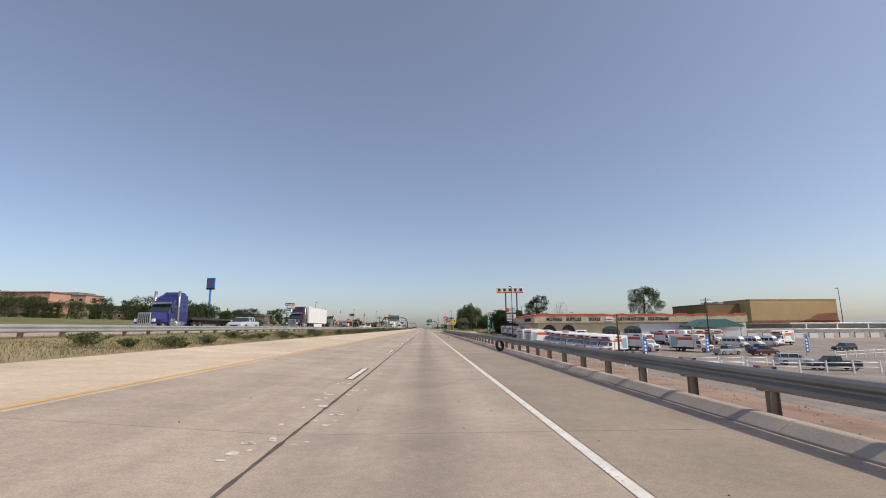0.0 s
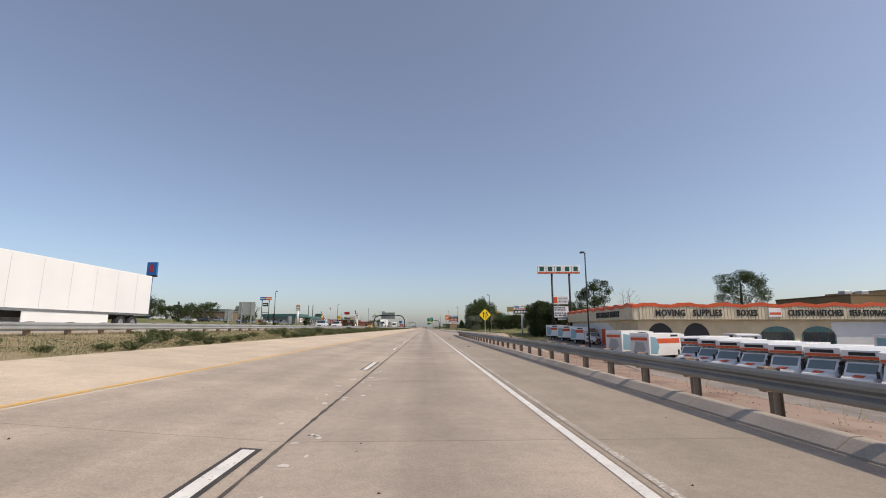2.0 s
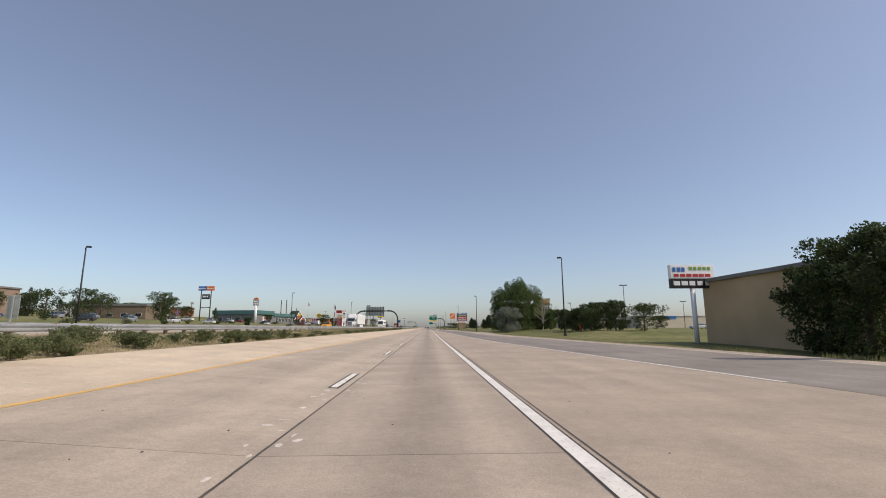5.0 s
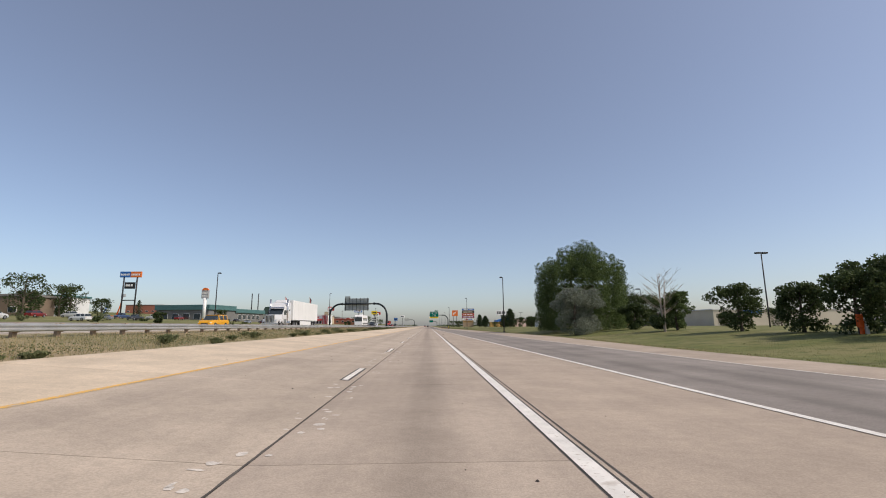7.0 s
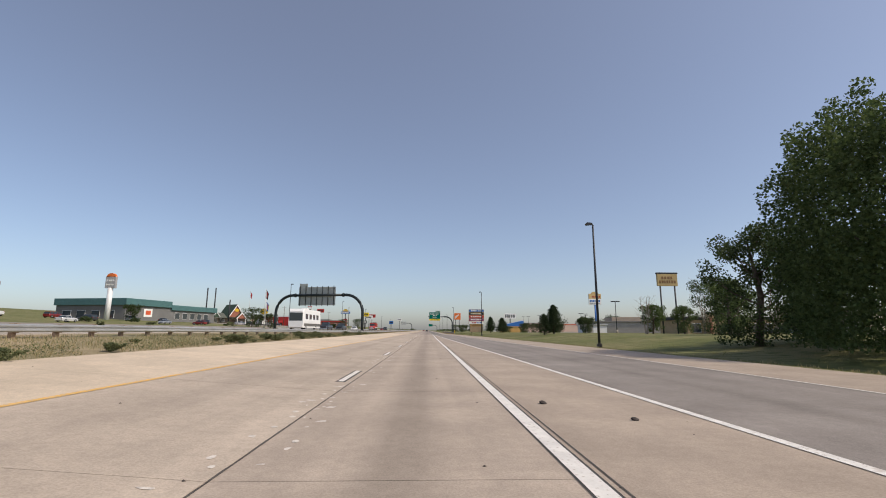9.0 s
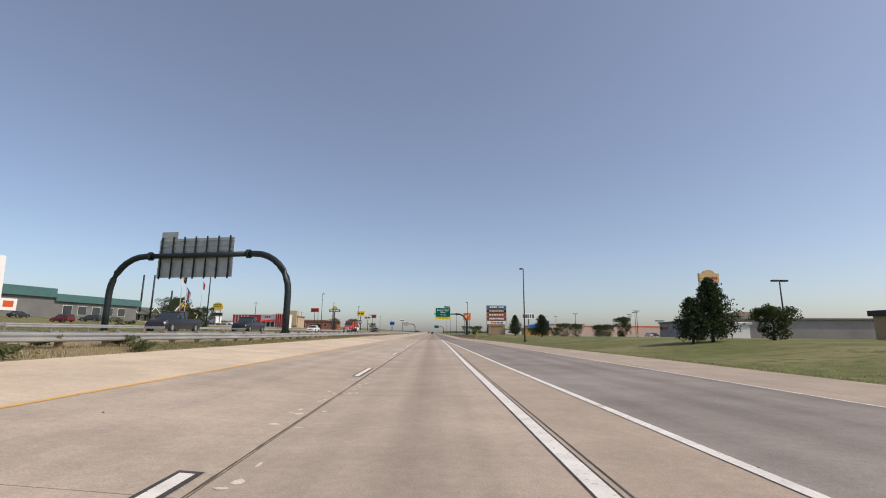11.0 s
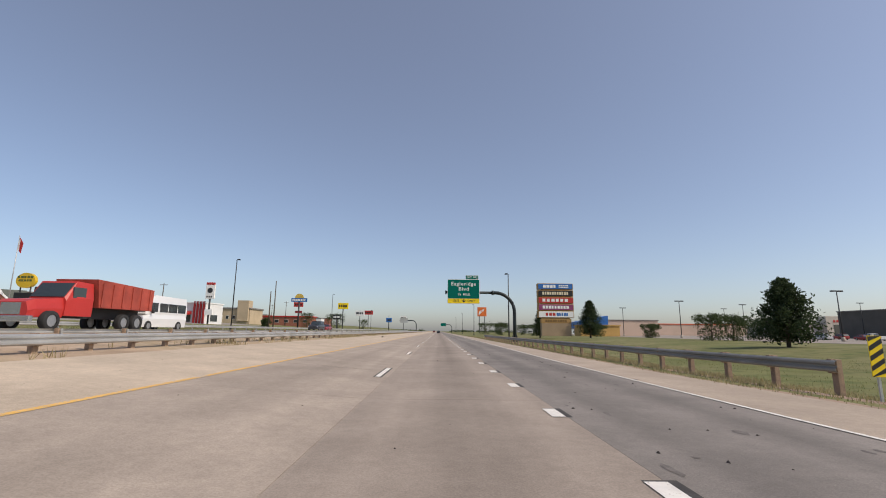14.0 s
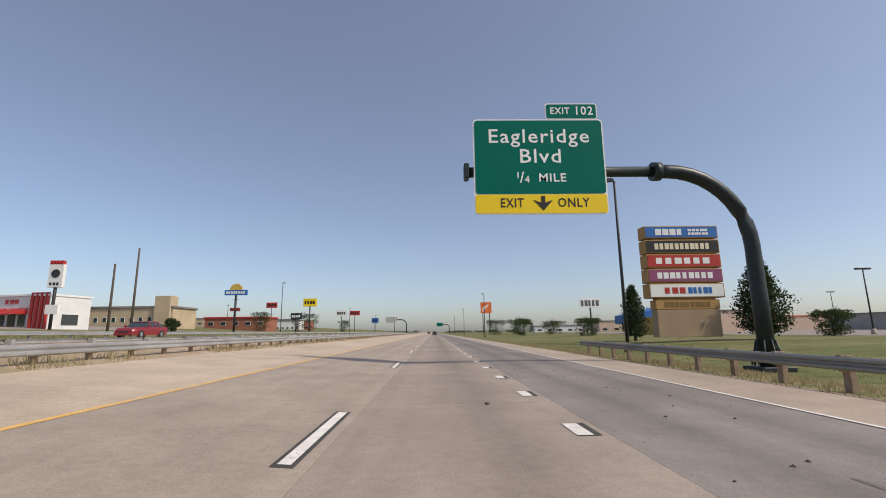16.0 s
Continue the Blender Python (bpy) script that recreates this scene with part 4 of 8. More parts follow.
def car(x, y, head, kind, color, label, z=None, scale=1.0):
    """A car that faces the way head points (degrees, 0 is +y). kind: sedan, suv, pickup, van."""
    o = empty(kind if kind in ("van",) else {"sedan": "car", "suv": "suv", "pickup": "pickup_truck"}[kind], pose(x, y, land0(x, y) + 0.05 if z is None else z, 0, 0, head), label, "car" if kind != "pickup" else "pickup truck", plan=z is None, true_size=True)
    L, Wd, belt, top, r = {"sedan": (4.7, 0.9, 0.95, 1.45, 0.33), "suv": (4.7, 0.93, 1.08, 1.72, 0.37), "pickup": (5.7, 0.98, 1.18, 1.86, 0.40), "van": (5.9, 1.0, 1.25, 2.6, 0.36)}[kind]
    hood = belt if kind != "van" else 1.15
    f, b = L / 2, -L / 2
    low = r * 0.75
    P = paint(color)
    nose = 0.72 * hood
    body = [(b, [(Wd * 0.86, low + 0.12), (Wd * 0.92, belt * 0.8), (Wd * 0.84, belt * 0.94)]),
            (b + 0.12, [(Wd * 0.92, low), (Wd, belt * 0.72), (Wd * 0.92, belt)]),
            (f - 1.5, [(Wd * 0.94, low), (Wd, belt * 0.7), (Wd * 0.92, belt)]),
            (f - 0.35, [(Wd * 0.92, low), (Wd * 0.96, belt * 0.66), (Wd * 0.82, hood * 0.9)]),
            (f, [(Wd * 0.78, low + 0.08), (Wd * 0.82, nose * 0.7), (Wd * 0.7, nose)])]
    part("body", loft(body), P, o)
    if kind == "sedan":
        gh = (b + 0.55, b + 1.25, f - 2.15, f - 1.35)
    elif kind == "suv":
        gh = (b + 0.1, b + 0.4, f - 2.0, f - 1.25)
    elif kind == "pickup":
        gh = (b + 2.1, b + 2.25, f - 2.2, f - 1.5)
    else:
        gh = (b + 0.06, b + 0.12, f - 1.5, f - 0.75)
    zt = top - 0.07
    if kind == "van":
        part("upper_body", loft([(b, [(Wd * 0.93, belt - 0.1), (Wd * 0.96, belt + 0.3), (Wd * 0.82, top - 0.05)]), (f - 1.75, [(Wd * 0.93, belt - 0.1), (Wd * 0.96, belt + 0.3), (Wd * 0.82, top)]), (f - 1.45, [(Wd * 0.93, belt - 0.1), (Wd * 0.95, belt + 0.25), (Wd * 0.8, top - 0.12)]), (f - 0.72, [(Wd * 0.86, belt - 0.1), (Wd * 0.86, belt - 0.05), (Wd * 0.8, belt)])]), P, o)
        part("windscreen", pr(((f - 0.80, belt + 0.06), (f - 0.76, belt + 0.1), (f - 1.38, top - 0.26), (f - 1.44, top - 0.26)), 'x', -Wd * 0.76, Wd * 0.76), GLASS, o)
        for s in (-1, 1):
            for y0, y1 in ((b + 0.25, b + 1.35), (b + 1.45, b + 2.6), (b + 2.7, b + 3.7), (f - 1.95, f - 1.1)):
                part("side_window", bx(s * Wd * 0.945 - 0.03, s * Wd * 0.945 + 0.03, y0, y1, belt + 0.12, belt + 0.78, bev=0.02), GLASS, o)
            part("headlight", bx(s * Wd * 0.66 - 0.16, s * Wd * 0.66 + 0.16, f - 0.16, f - 0.02, nose * 0.84, nose * 1.02, bev=0.02), LAMPGLASS, o)
            part("mirror", bx(s * (Wd + 0.12) - 0.1, s * (Wd + 0.12) + 0.1, f - 1.2, f - 1.08, belt, belt + 0.3, bev=0.03), DARKTRIM, o)
            for ya in (f - 0.95, b + 1.15):
                wheel(o, s * (Wd - 0.1), ya, r)
        part("grille", bx(-Wd * 0.5, Wd * 0.5, f - 0.04, f + 0.015, nose * 0.5, nose * 0.9, bev=0.02), DARKTRIM, o)
        part("bumper", bx(-Wd * 0.9, Wd * 0.9, f - 0.12, f + 0.05, low, low + 0.3, bev=0.04), DARKTRIM, o)
        return o
    part("glasshouse", loft([(gh[0], [(Wd * 0.88, belt - 0.02), (Wd * 0.88, belt), (Wd * 0.84, belt + 0.02)]), (gh[1], [(Wd * 0.9, belt - 0.02), (Wd * 0.9, belt), (Wd * 0.78, zt)]),
                          (gh[2], [(Wd * 0.9, belt - 0.02), (Wd * 0.9, belt), (Wd * 0.76, zt)]), (gh[3], [(Wd * 0.86, belt - 0.06), (Wd * 0.86, belt - 0.03), (Wd * 0.8, belt)])]), GLASS, o, "dark tinted windows")
    part("roof", loft([(gh[1] - 0.06, [(Wd * 0.80, zt - 0.02), (Wd * 0.79, zt + 0.02), (Wd * 0.66, top - 0.02)]), ((gh[1] + gh[2]) / 2, [(Wd * 0.80, zt - 0.02), (Wd * 0.79, zt + 0.03), (Wd * 0.66, top)]),
                       (gh[2] + 0.08, [(Wd * 0.78, zt - 0.03), (Wd * 0.77, zt), (Wd * 0.66, top - 0.04)])]), P, o)
    for s in (-1, 1):
        for ya in ((gh[1] + gh[2]) / 2 - 0.1, gh[1] + 0.03, gh[2] + 0.02):
            part("pillar", tb(((s * Wd * 0.91, ya, belt - 0.03), (s * Wd * 0.785, ya, zt + 0.01)), 0.045, 4), P, o)
        part("headlight", bx(s * Wd * 0.66 - 0.16, s * Wd * 0.66 + 0.16, f - 0.16, f - 0.02, nose * 0.84, nose * 1.02, bev=0.02), LAMPGLASS, o)
        part("tail_light", bx(s * Wd * 0.78 - 0.1, s * Wd * 0.78 + 0.1, b - 0.015, b + 0.06, belt * 0.74, belt * 0.9, bev=0.015), TAIL, o)
        part("mirror", bx(s * (Wd + 0.08) - 0.09, s * (Wd + 0.08) + 0.09, gh[3] - 0.42, gh[3] - 0.28, belt, belt + 0.16, bev=0.03), P, o)
        for ya in (f - 0.95, b + 0.95):
            wheel(o, s * (Wd - 0.1), ya, r)
    part("grille", bx(-Wd * 0.45, Wd * 0.45, f - 0.04, f + 0.015, nose * 0.5, nose * 0.86, bev=0.02), DARKTRIM, o)
    part("bumper", bx(-Wd * 0.85, Wd * 0.85, f - 0.12, f + 0.05, low, low + 0.2, bev=0.04), P if kind != "pickup" else CHROME, o)
    if kind == "pickup":
        part("bed", bx(-Wd * 0.8, Wd * 0.8, b + 0.1, b + 2.0, belt * 0.98, belt + 0.012), DARKTRIM, o, "dark open load bed")
    if scale != 1.0:
        o.scale = (scale,) * 3
    return o


def box_truck(x, y, head, label, long=4.4, z=None, group="rental box trucks"):
    """White rental truck: van cab, tall box with an orange band and a coloured picture patch."""
    o = empty("box_truck", pose(x, y, land0(x, y) + 0.05 if z is None else z, 0, 0, head), label, "truck", group, plan=z is None, true_size=True)
    Wd = 1.05
    f = 3.0
    part("cab", loft([(f - 2.4, [(Wd * 0.94, 0.45), (Wd, 1.1), (Wd * 0.93, 2.1)]), (f - 1.55, [(Wd * 0.94, 0.45), (Wd, 1.1), (Wd * 0.9, 2.12)]),
                      (f - 0.85, [(Wd * 0.94, 0.45), (Wd, 1.05), (Wd * 0.88, 1.32)]), (f - 0.1, [(Wd * 0.9, 0.45), (Wd * 0.93, 0.9), (Wd * 0.8, 1.16)]),
                      (f, [(Wd * 0.85, 0.5), (Wd * 0.88, 0.85), (Wd * 0.76, 1.05)])]), WHITE, o)
    part("windscreen", pr(((f - 0.98, 1.44), (f - 0.92, 1.46), (f - 1.42, 2.02), (f - 1.50, 2.02)), 'x', -Wd * 0.76, Wd * 0.76), SKYGLASS, o, "windscreen with a sky reflection painted into its colour")
    for s in (-1, 1):
        part("side_window", bx(s * Wd * 0.955 - 0.025, s * Wd * 0.955 + 0.025, f - 1.95, f - 1.25, 1.38, 1.95, bev=0.01), GLASS, o)
        part("headlight", bx(s * 0.72 - 0.14, s * 0.72 + 0.14, f - 0.08, f + 0.02, 0.78, 1.0, bev=0.02), LAMPGLASS, o)
        part("mirror", bx(s * 1.2 - 0.08, s * 1.2 + 0.08, f - 1.2, f - 1.1, 1.3, 1.75, bev=0.02), DARKTRIM, o)
        part("door_patch", bx(s * (Wd + 0.004) - 0.01, s * (Wd + 0.004) + 0.01, f - 1.9, f - 1.2, 0.75, 1.15), ORANGE, o, "orange door patch")
        for ya in (f - 0.75, -long * 0.62 + 0.3):
            wheel(o, s * (Wd - 0.12), ya, 0.38)
    part("grille", bx(-0.55, 0.55, f - 0.03, f + 0.03, 0.64, 1.02, bev=0.02), DARKTRIM, o, "dark grille")
    for z in (0.74, 0.83, 0.92):
        part("grille_bar", bx(-0.52, 0.52, f + 0.02, f + 0.05, z - 0.015, z + 0.015), CHROME, o)
    part("bumper", bx(-Wd * 0.95, Wd * 0.95, f - 0.1, f + 0.08, 0.42, 0.62, bev=0.03), CHROME, o)
    y0, y1 = 0.55 - long, 0.55
    box_ = part("cargo_box", bx(-1.12, 1.12, y0, y1, 0.75, 3.05, bev=0.03), WHITE, o)
    part("attic", pr(((y1 - 0.02, 2.2), (y1 + 1.0, 2.3), (y1 + 1.05, 2.9), (y1 - 0.02, 3.05)), 'x', -1.1, 1.1), WHITE, o, "box part above the cab")
    part("chassis", bx(-0.5, 0.5, y0, f - 0.3, 0.42, 0.75), FRAME, o)
    rear = part("rear_door", bx(-0.98, 0.98, y0 - 0.03, y0 + 0.01, 0.85, 2.75, bev=0.01), mat("rear_door_white", (0.66, 0.66, 0.65), 0.5, bump=0), box_, "ribbed white rear roller door")
    part("picture_patch", pr(((-0.7, 1.1), (0.2, 0.95), (0.75, 1.4), (0.5, 2.1), (-0.4, 2.2)), 'y', y0 - 0.045, y0 - 0.03), paint((0.36, 0.37, 0.38)), rear, "grey picture patch")
    part("orange_band", bx(-0.95, 0.95, y0 - 0.045, y0 - 0.03, 2.3, 2.6), ORANGE, rear)
    part("rear_bumper", bx(-1.0, 1.0, y0 - 0.25, y0, 0.45, 0.6, bev=0.02), FRAME, o)
    for s in (-1, 1):
        part("orange_band", bx(s * 1.125 - 0.006, s * 1.125 + 0.006, y0 + 0.9, y1 - 0.05, 2.0, 2.5), ORANGE, box_, "orange band along the box")
        part("picture_patch", pr(((y0 + 0.2, 1.0), (y0 + 1.3, 0.95), (y0 + 1.7, 1.7), (y0 + 1.2, 2.6), (y0 + 0.3, 2.7)), 'x', s * 1.127 - 0.008, s * 1.127 + 0.008), paint((0.25, 0.42, 0.5)), box_, "blue-green picture patch")
        part("lettering_bar", bx(s * 1.126 - 0.007, s * 1.126 + 0.007, y1 - 1.6, y1 - 0.3, 2.68, 2.88), SIGN_BLACK, box_)
    part("orange_band", bx(-1.05, 1.05, y1 + 1.04, y1 + 1.06, 2.32, 2.5), ORANGE, o, "orange band above the cab")
    part("lettering_bar", bx(-0.7, 0.7, y1 + 1.03, y1 + 1.065, 2.56, 2.78), SIGN_BLACK, o)
    part("hood_patch", pr(((f - 0.75, 1.315), (f - 0.25, 1.22), (f - 0.25, 1.235), (f - 0.75, 1.33)), 'x', -0.3, 0.3), ORANGE, o, "orange hood patch")
    o.scale = tuple(k * 1.24 for k in o.scale)
    return o


def semi(x, y, head, color, trailer, label, z):
    """Tractor with sleeper and a long trailer: 'box' or 'flat'. The origin lies at the tractor's nose."""
    o = empty("semi_truck", pose(x, y, z, 0, 0, head), label, "truck", plan=False)
    P = paint(color)
    part("hood", loft([(-2.2, [(0.95, 0.6), (1.0, 1.2), (0.9, 1.85)]), (-0.6, [(0.86, 0.6), (0.9, 1.2), (0.78, 1.82)]), (-0.05, [(0.72, 0.65), (0.74, 1.2), (0.66, 1.76)])]), P, o)
    part("cab", loft([(-5.6, [(1.18, 0.7), (1.2, 2.0), (1.05, 3.7)]), (-4.3, [(1.18, 0.7), (1.2, 2.0), (1.05, 3.72)]), (-3.6, [(1.17, 0.7), (1.18, 2.0), (0.98, 3.45)]), (-3.05, [(1.15, 0.7), (1.16, 1.9), (0.98, 2.92)]), (-2.2, [(1.1, 0.7), (1.12, 1.6), (0.98, 1.9)])]), P, o)
    part("windscreen", pr(((-2.26, 1.9), (-2.18, 1.92), (-2.95, 2.85), (-3.05, 2.85)), 'x', -0.95, 0.95), GLASS, o)
    part("grille", bx(-0.62, 0.62, -0.08, 0.05, 0.68, 1.78, bev=0.04), CHROME, o)
    # dark strips on the solid chrome paint the shade between grille bars
    for k in range(6):
        part("grille_gap_shade", bx(-0.5 + k * 0.18, -0.4 + k * 0.18, 0.04, 0.056, 0.78, 1.68), FRAME, o)
    part("sleeper_roof", loft([(-5.5, [(0.95, 3.6), (0.9, 3.9), (0.7, 4.05)]), (-4.5, [(0.95, 3.6), (0.9, 3.9), (0.7, 4.05)]), (-4.0, [(0.9, 3.5), (0.8, 3.65), (0.6, 3.7)])]), P, o)
    part("bumper", bx(-1.15, 1.15, -0.15, 0.12, 0.4, 0.72, bev=0.04), CHROME, o)
    for s in (-1, 1):
        part("side_window", bx(s * 1.15 - 0.03, s * 1.15 + 0.03, -3.4, -2.5, 1.85, 2.5, bev=0.02), GLASS, o)
        part("headlight", bx(s * 0.82 - 0.16, s * 0.82 + 0.16, -0.2, -0.02, 0.9, 1.2, bev=0.03), LAMPGLASS, o)
        part("sleeper_window", bx(s * 1.13 - 0.03, s * 1.13 + 0.03, -5.1, -4.6, 2.2, 2.7, bev=0.02), GLASS, o)
        part("step_box", bx(s * 1.12 - 0.12, s * 1.12 + 0.08, -3.2, -2.4, 0.55, 1.25, bev=0.03), CHROME, o)
        part("exhaust_stack", tb(((s * 1.22, -3.6, 0.9), (s * 1.22, -3.6, 4.1)), 0.13, 10), CHROME, o)
        part("fuel_tank", tb(((s * 1.0, -4.9, 0.75), (s * 1.0, -3.2, 0.75)), 0.32, 12), CHROME, o)
        part("fender", pr(((-1.75, 0.75), (-1.5, 1.12), (-0.75, 1.12), (-0.45, 0.75), (-0.6, 0.9), (-1.6, 0.9)), 'x', s * 1.18 - 0.15, s * 1.18 + 0.02), P, o)
        for ya in (-1.1, -7.2, -8.5, -18.2, -19.5):
            wheel(o, s * 1.05, ya, 0.5, 0.36)
    part("chassis", bx(-0.45, 0.45, -9.2, -0.5, 0.55, 0.95), FRAME, o)
    part("sun_visor", pr(((-2.75, 2.82), (-2.5, 2.72), (-2.48, 2.78), (-2.8, 2.95)), 'x', -0.98, 0.98), CHROME, o)
    if trailer == 'box':
        b = part("trailer", bx(-1.28, 1.28, -21.2, -6.2, 1.15, 4.1, bev=0.03), WHITE, o, "long white box trailer")
        part("rail", bx(-1.3, 1.3, -21.22, -6.18, 1.05, 1.2), CHROME, b)
        for k in range(7):
            for s in (-1, 1):
                part("panel_seam", bx(s * 1.282 - 0.004, s * 1.282 + 0.004, -19.4 + k * 2.06, -19.385 + k * 2.06, 1.25, 4.0), STEEL_L, b)
        for s in (-1, 1):
            part("side_skirt", bx(s * 1.24 - 0.02, s * 1.24 + 0.02, -16.8, -10.2, 0.45, 1.08), WHITE, b, "white side skirt")
    else:
        part("trailer", bx(-1.28, 1.28, -21.2, -6.4, 1.2, 1.45, bev=0.02), FRAME, o, "empty flatbed trailer")
    part("trailer_beam", bx(-0.4, 0.4, -20.8, -8.5, 0.75, 1.15), FRAME, o)
    return o


# ---- houses ----
def block(name, x0, x1, y0, y1, z0, z1, wall_mat, label, roof_mat=None, over=0.3, roof_t=0.35, cat="building"):
    """A plain flat-roofed block with a wall body and a roof edge; windows and doors are added to it."""
    o = empty(name, pose(x0, y0, z0), label, cat, deep=True)
    w, d, h = x1 - x0, y1 - y0, z1 - z0
    part("wall", bx(0, w, 0, d, -1.0, h), wall_mat, o)
    part("roof", bx(-over, w + over, -over, d + over, h - roof_t * 0.3, h + roof_t * 0.7, bev=0.03), roof_mat or wall_mat, o)
    return o


def windows_s(o, xs_, z0, z1, w, material=None, name="window", depth=0.08):
    """Windows or doors along the wall that faces -y, with frames."""
    for x in xs_:
        fr = part(name, bx(x - w / 2 - 0.08, x + w / 2 + 0.08, -depth - 0.02, 0.02, z0 - 0.08, z1 + 0.08, bev=0.01), WHITE if name == "window" else DARKTRIM, o)
        part("pane", bx(x - w / 2, x + w / 2, -depth - 0.04, -depth, z0, z1), material or GLASS, fr)


def windows_side(o, xx, ys_, z0, z1, w, material=None, name="window", sgn=-1, depth=0.08):
    """The same along a wall at x = xx that faces sgn * x."""
    for y in ys_:
        a, b = sorted((xx, xx + sgn * (depth + 0.02)))
        fr = part(name, bx(a, b, y - w / 2 - 0.08, y + w / 2 + 0.08, z0 - 0.08, z1 + 0.08, bev=0.01), WHITE if name == "window" else DARKTRIM, o)
        c, d = sorted((xx + sgn * (depth + 0.01), xx + sgn * (depth + 0.04)))
        part("pane", bx(c, d, y - w / 2, y + w / 2, z0, z1), material or GLASS, fr)


def pole_sign(name, x, y, posts, pr_, label, z=None, head=0.0):
    """A sign on posts. posts: (x, radius, top); returns the Empty. Panels are added by the caller."""
    o = empty(name, pose(x, y, land0(x, y) if z is None else z, 0, 0, head), label, "sign")
    for px, r, top in posts:
        part("post", tb(((px, 0, -0.3), (px, 0, top)), r, 10), pr_, o)
    return o


def panel(o, name, x0, x1, z0, z1, material, label="", y0=-0.25, y1=0.25, bev=0.03):
    return part(name, bx(x0, x1, y0, y1, z0, z1, bev=bev), material, o, label)


def bars(o, x0, x1, z, h, material, y=-0.27, gaps=4, seed=1):
    """Unreadable writing or a drawn mark as plain bars."""
    r = random.Random(seed)
    w = (x1 - x0) / gaps
    for k in range(gaps):
        part("lettering_bar", bx(x0 + k * w, x0 + k * w + w * r.uniform(0.6, 0.85), y - 0.012, y + 0.01, z - h / 2, z + h / 2), material, o)


# ---- rental yard on the low side ----
ribbon("yard", lambda y: lerp(((-40, 19), (75, 19), (128, 20.5)), y), lambda y: 130, -60, 129, LOT, 0.03, "worn grey asphalt yard", cat="parking lot", step=8, k=SC)
ribbon("yard_apron", lambda y: 16.3, lambda y: 26.0, 129.5, 168, LOT, 0.03, "worn asphalt apron beside the store", cat="parking lot", step=5, k=SC)

STUCCO = mat("cream_stucco", (0.60, 0.50, 0.34), 0.9, var=0.12, scale=2.0)
CORRUG = mat("ribbed_cream_fascia", (0.62, 0.54, 0.39), 0.7, var=0.1, scale=1.0, bump=0.1)
WHITEWALL = mat("white_painted_wall", (0.70, 0.70, 0.70), 0.85, var=0.06, scale=2.0)
TAN = mat("tan_wall", (0.46, 0.34, 0.20), 0.9, var=0.1, scale=4.0)
BRICKRED = mat("red_brick_wall", (0.30, 0.12, 0.08), 0.9, var=0.15, scale=1.0)
GREYWALL = mat("grey_block_wall", (0.34, 0.32, 0.30), 0.9, var=0.12, scale=3.0)
TEAL = mat("teal_metal_roof", (0.075, 0.165, 0.165), 0.5, 0.1, var=0.1, scale=1.0, bump=0)
DARKGREEN = mat("dark_sign_green", (0.01, 0.09, 0.07), 0.5, var=0.1, bump=0)
ROOFGREY = mat("grey_roofing", (0.20, 0.19, 0.18), 0.9, var=0.2, scale=3.0)


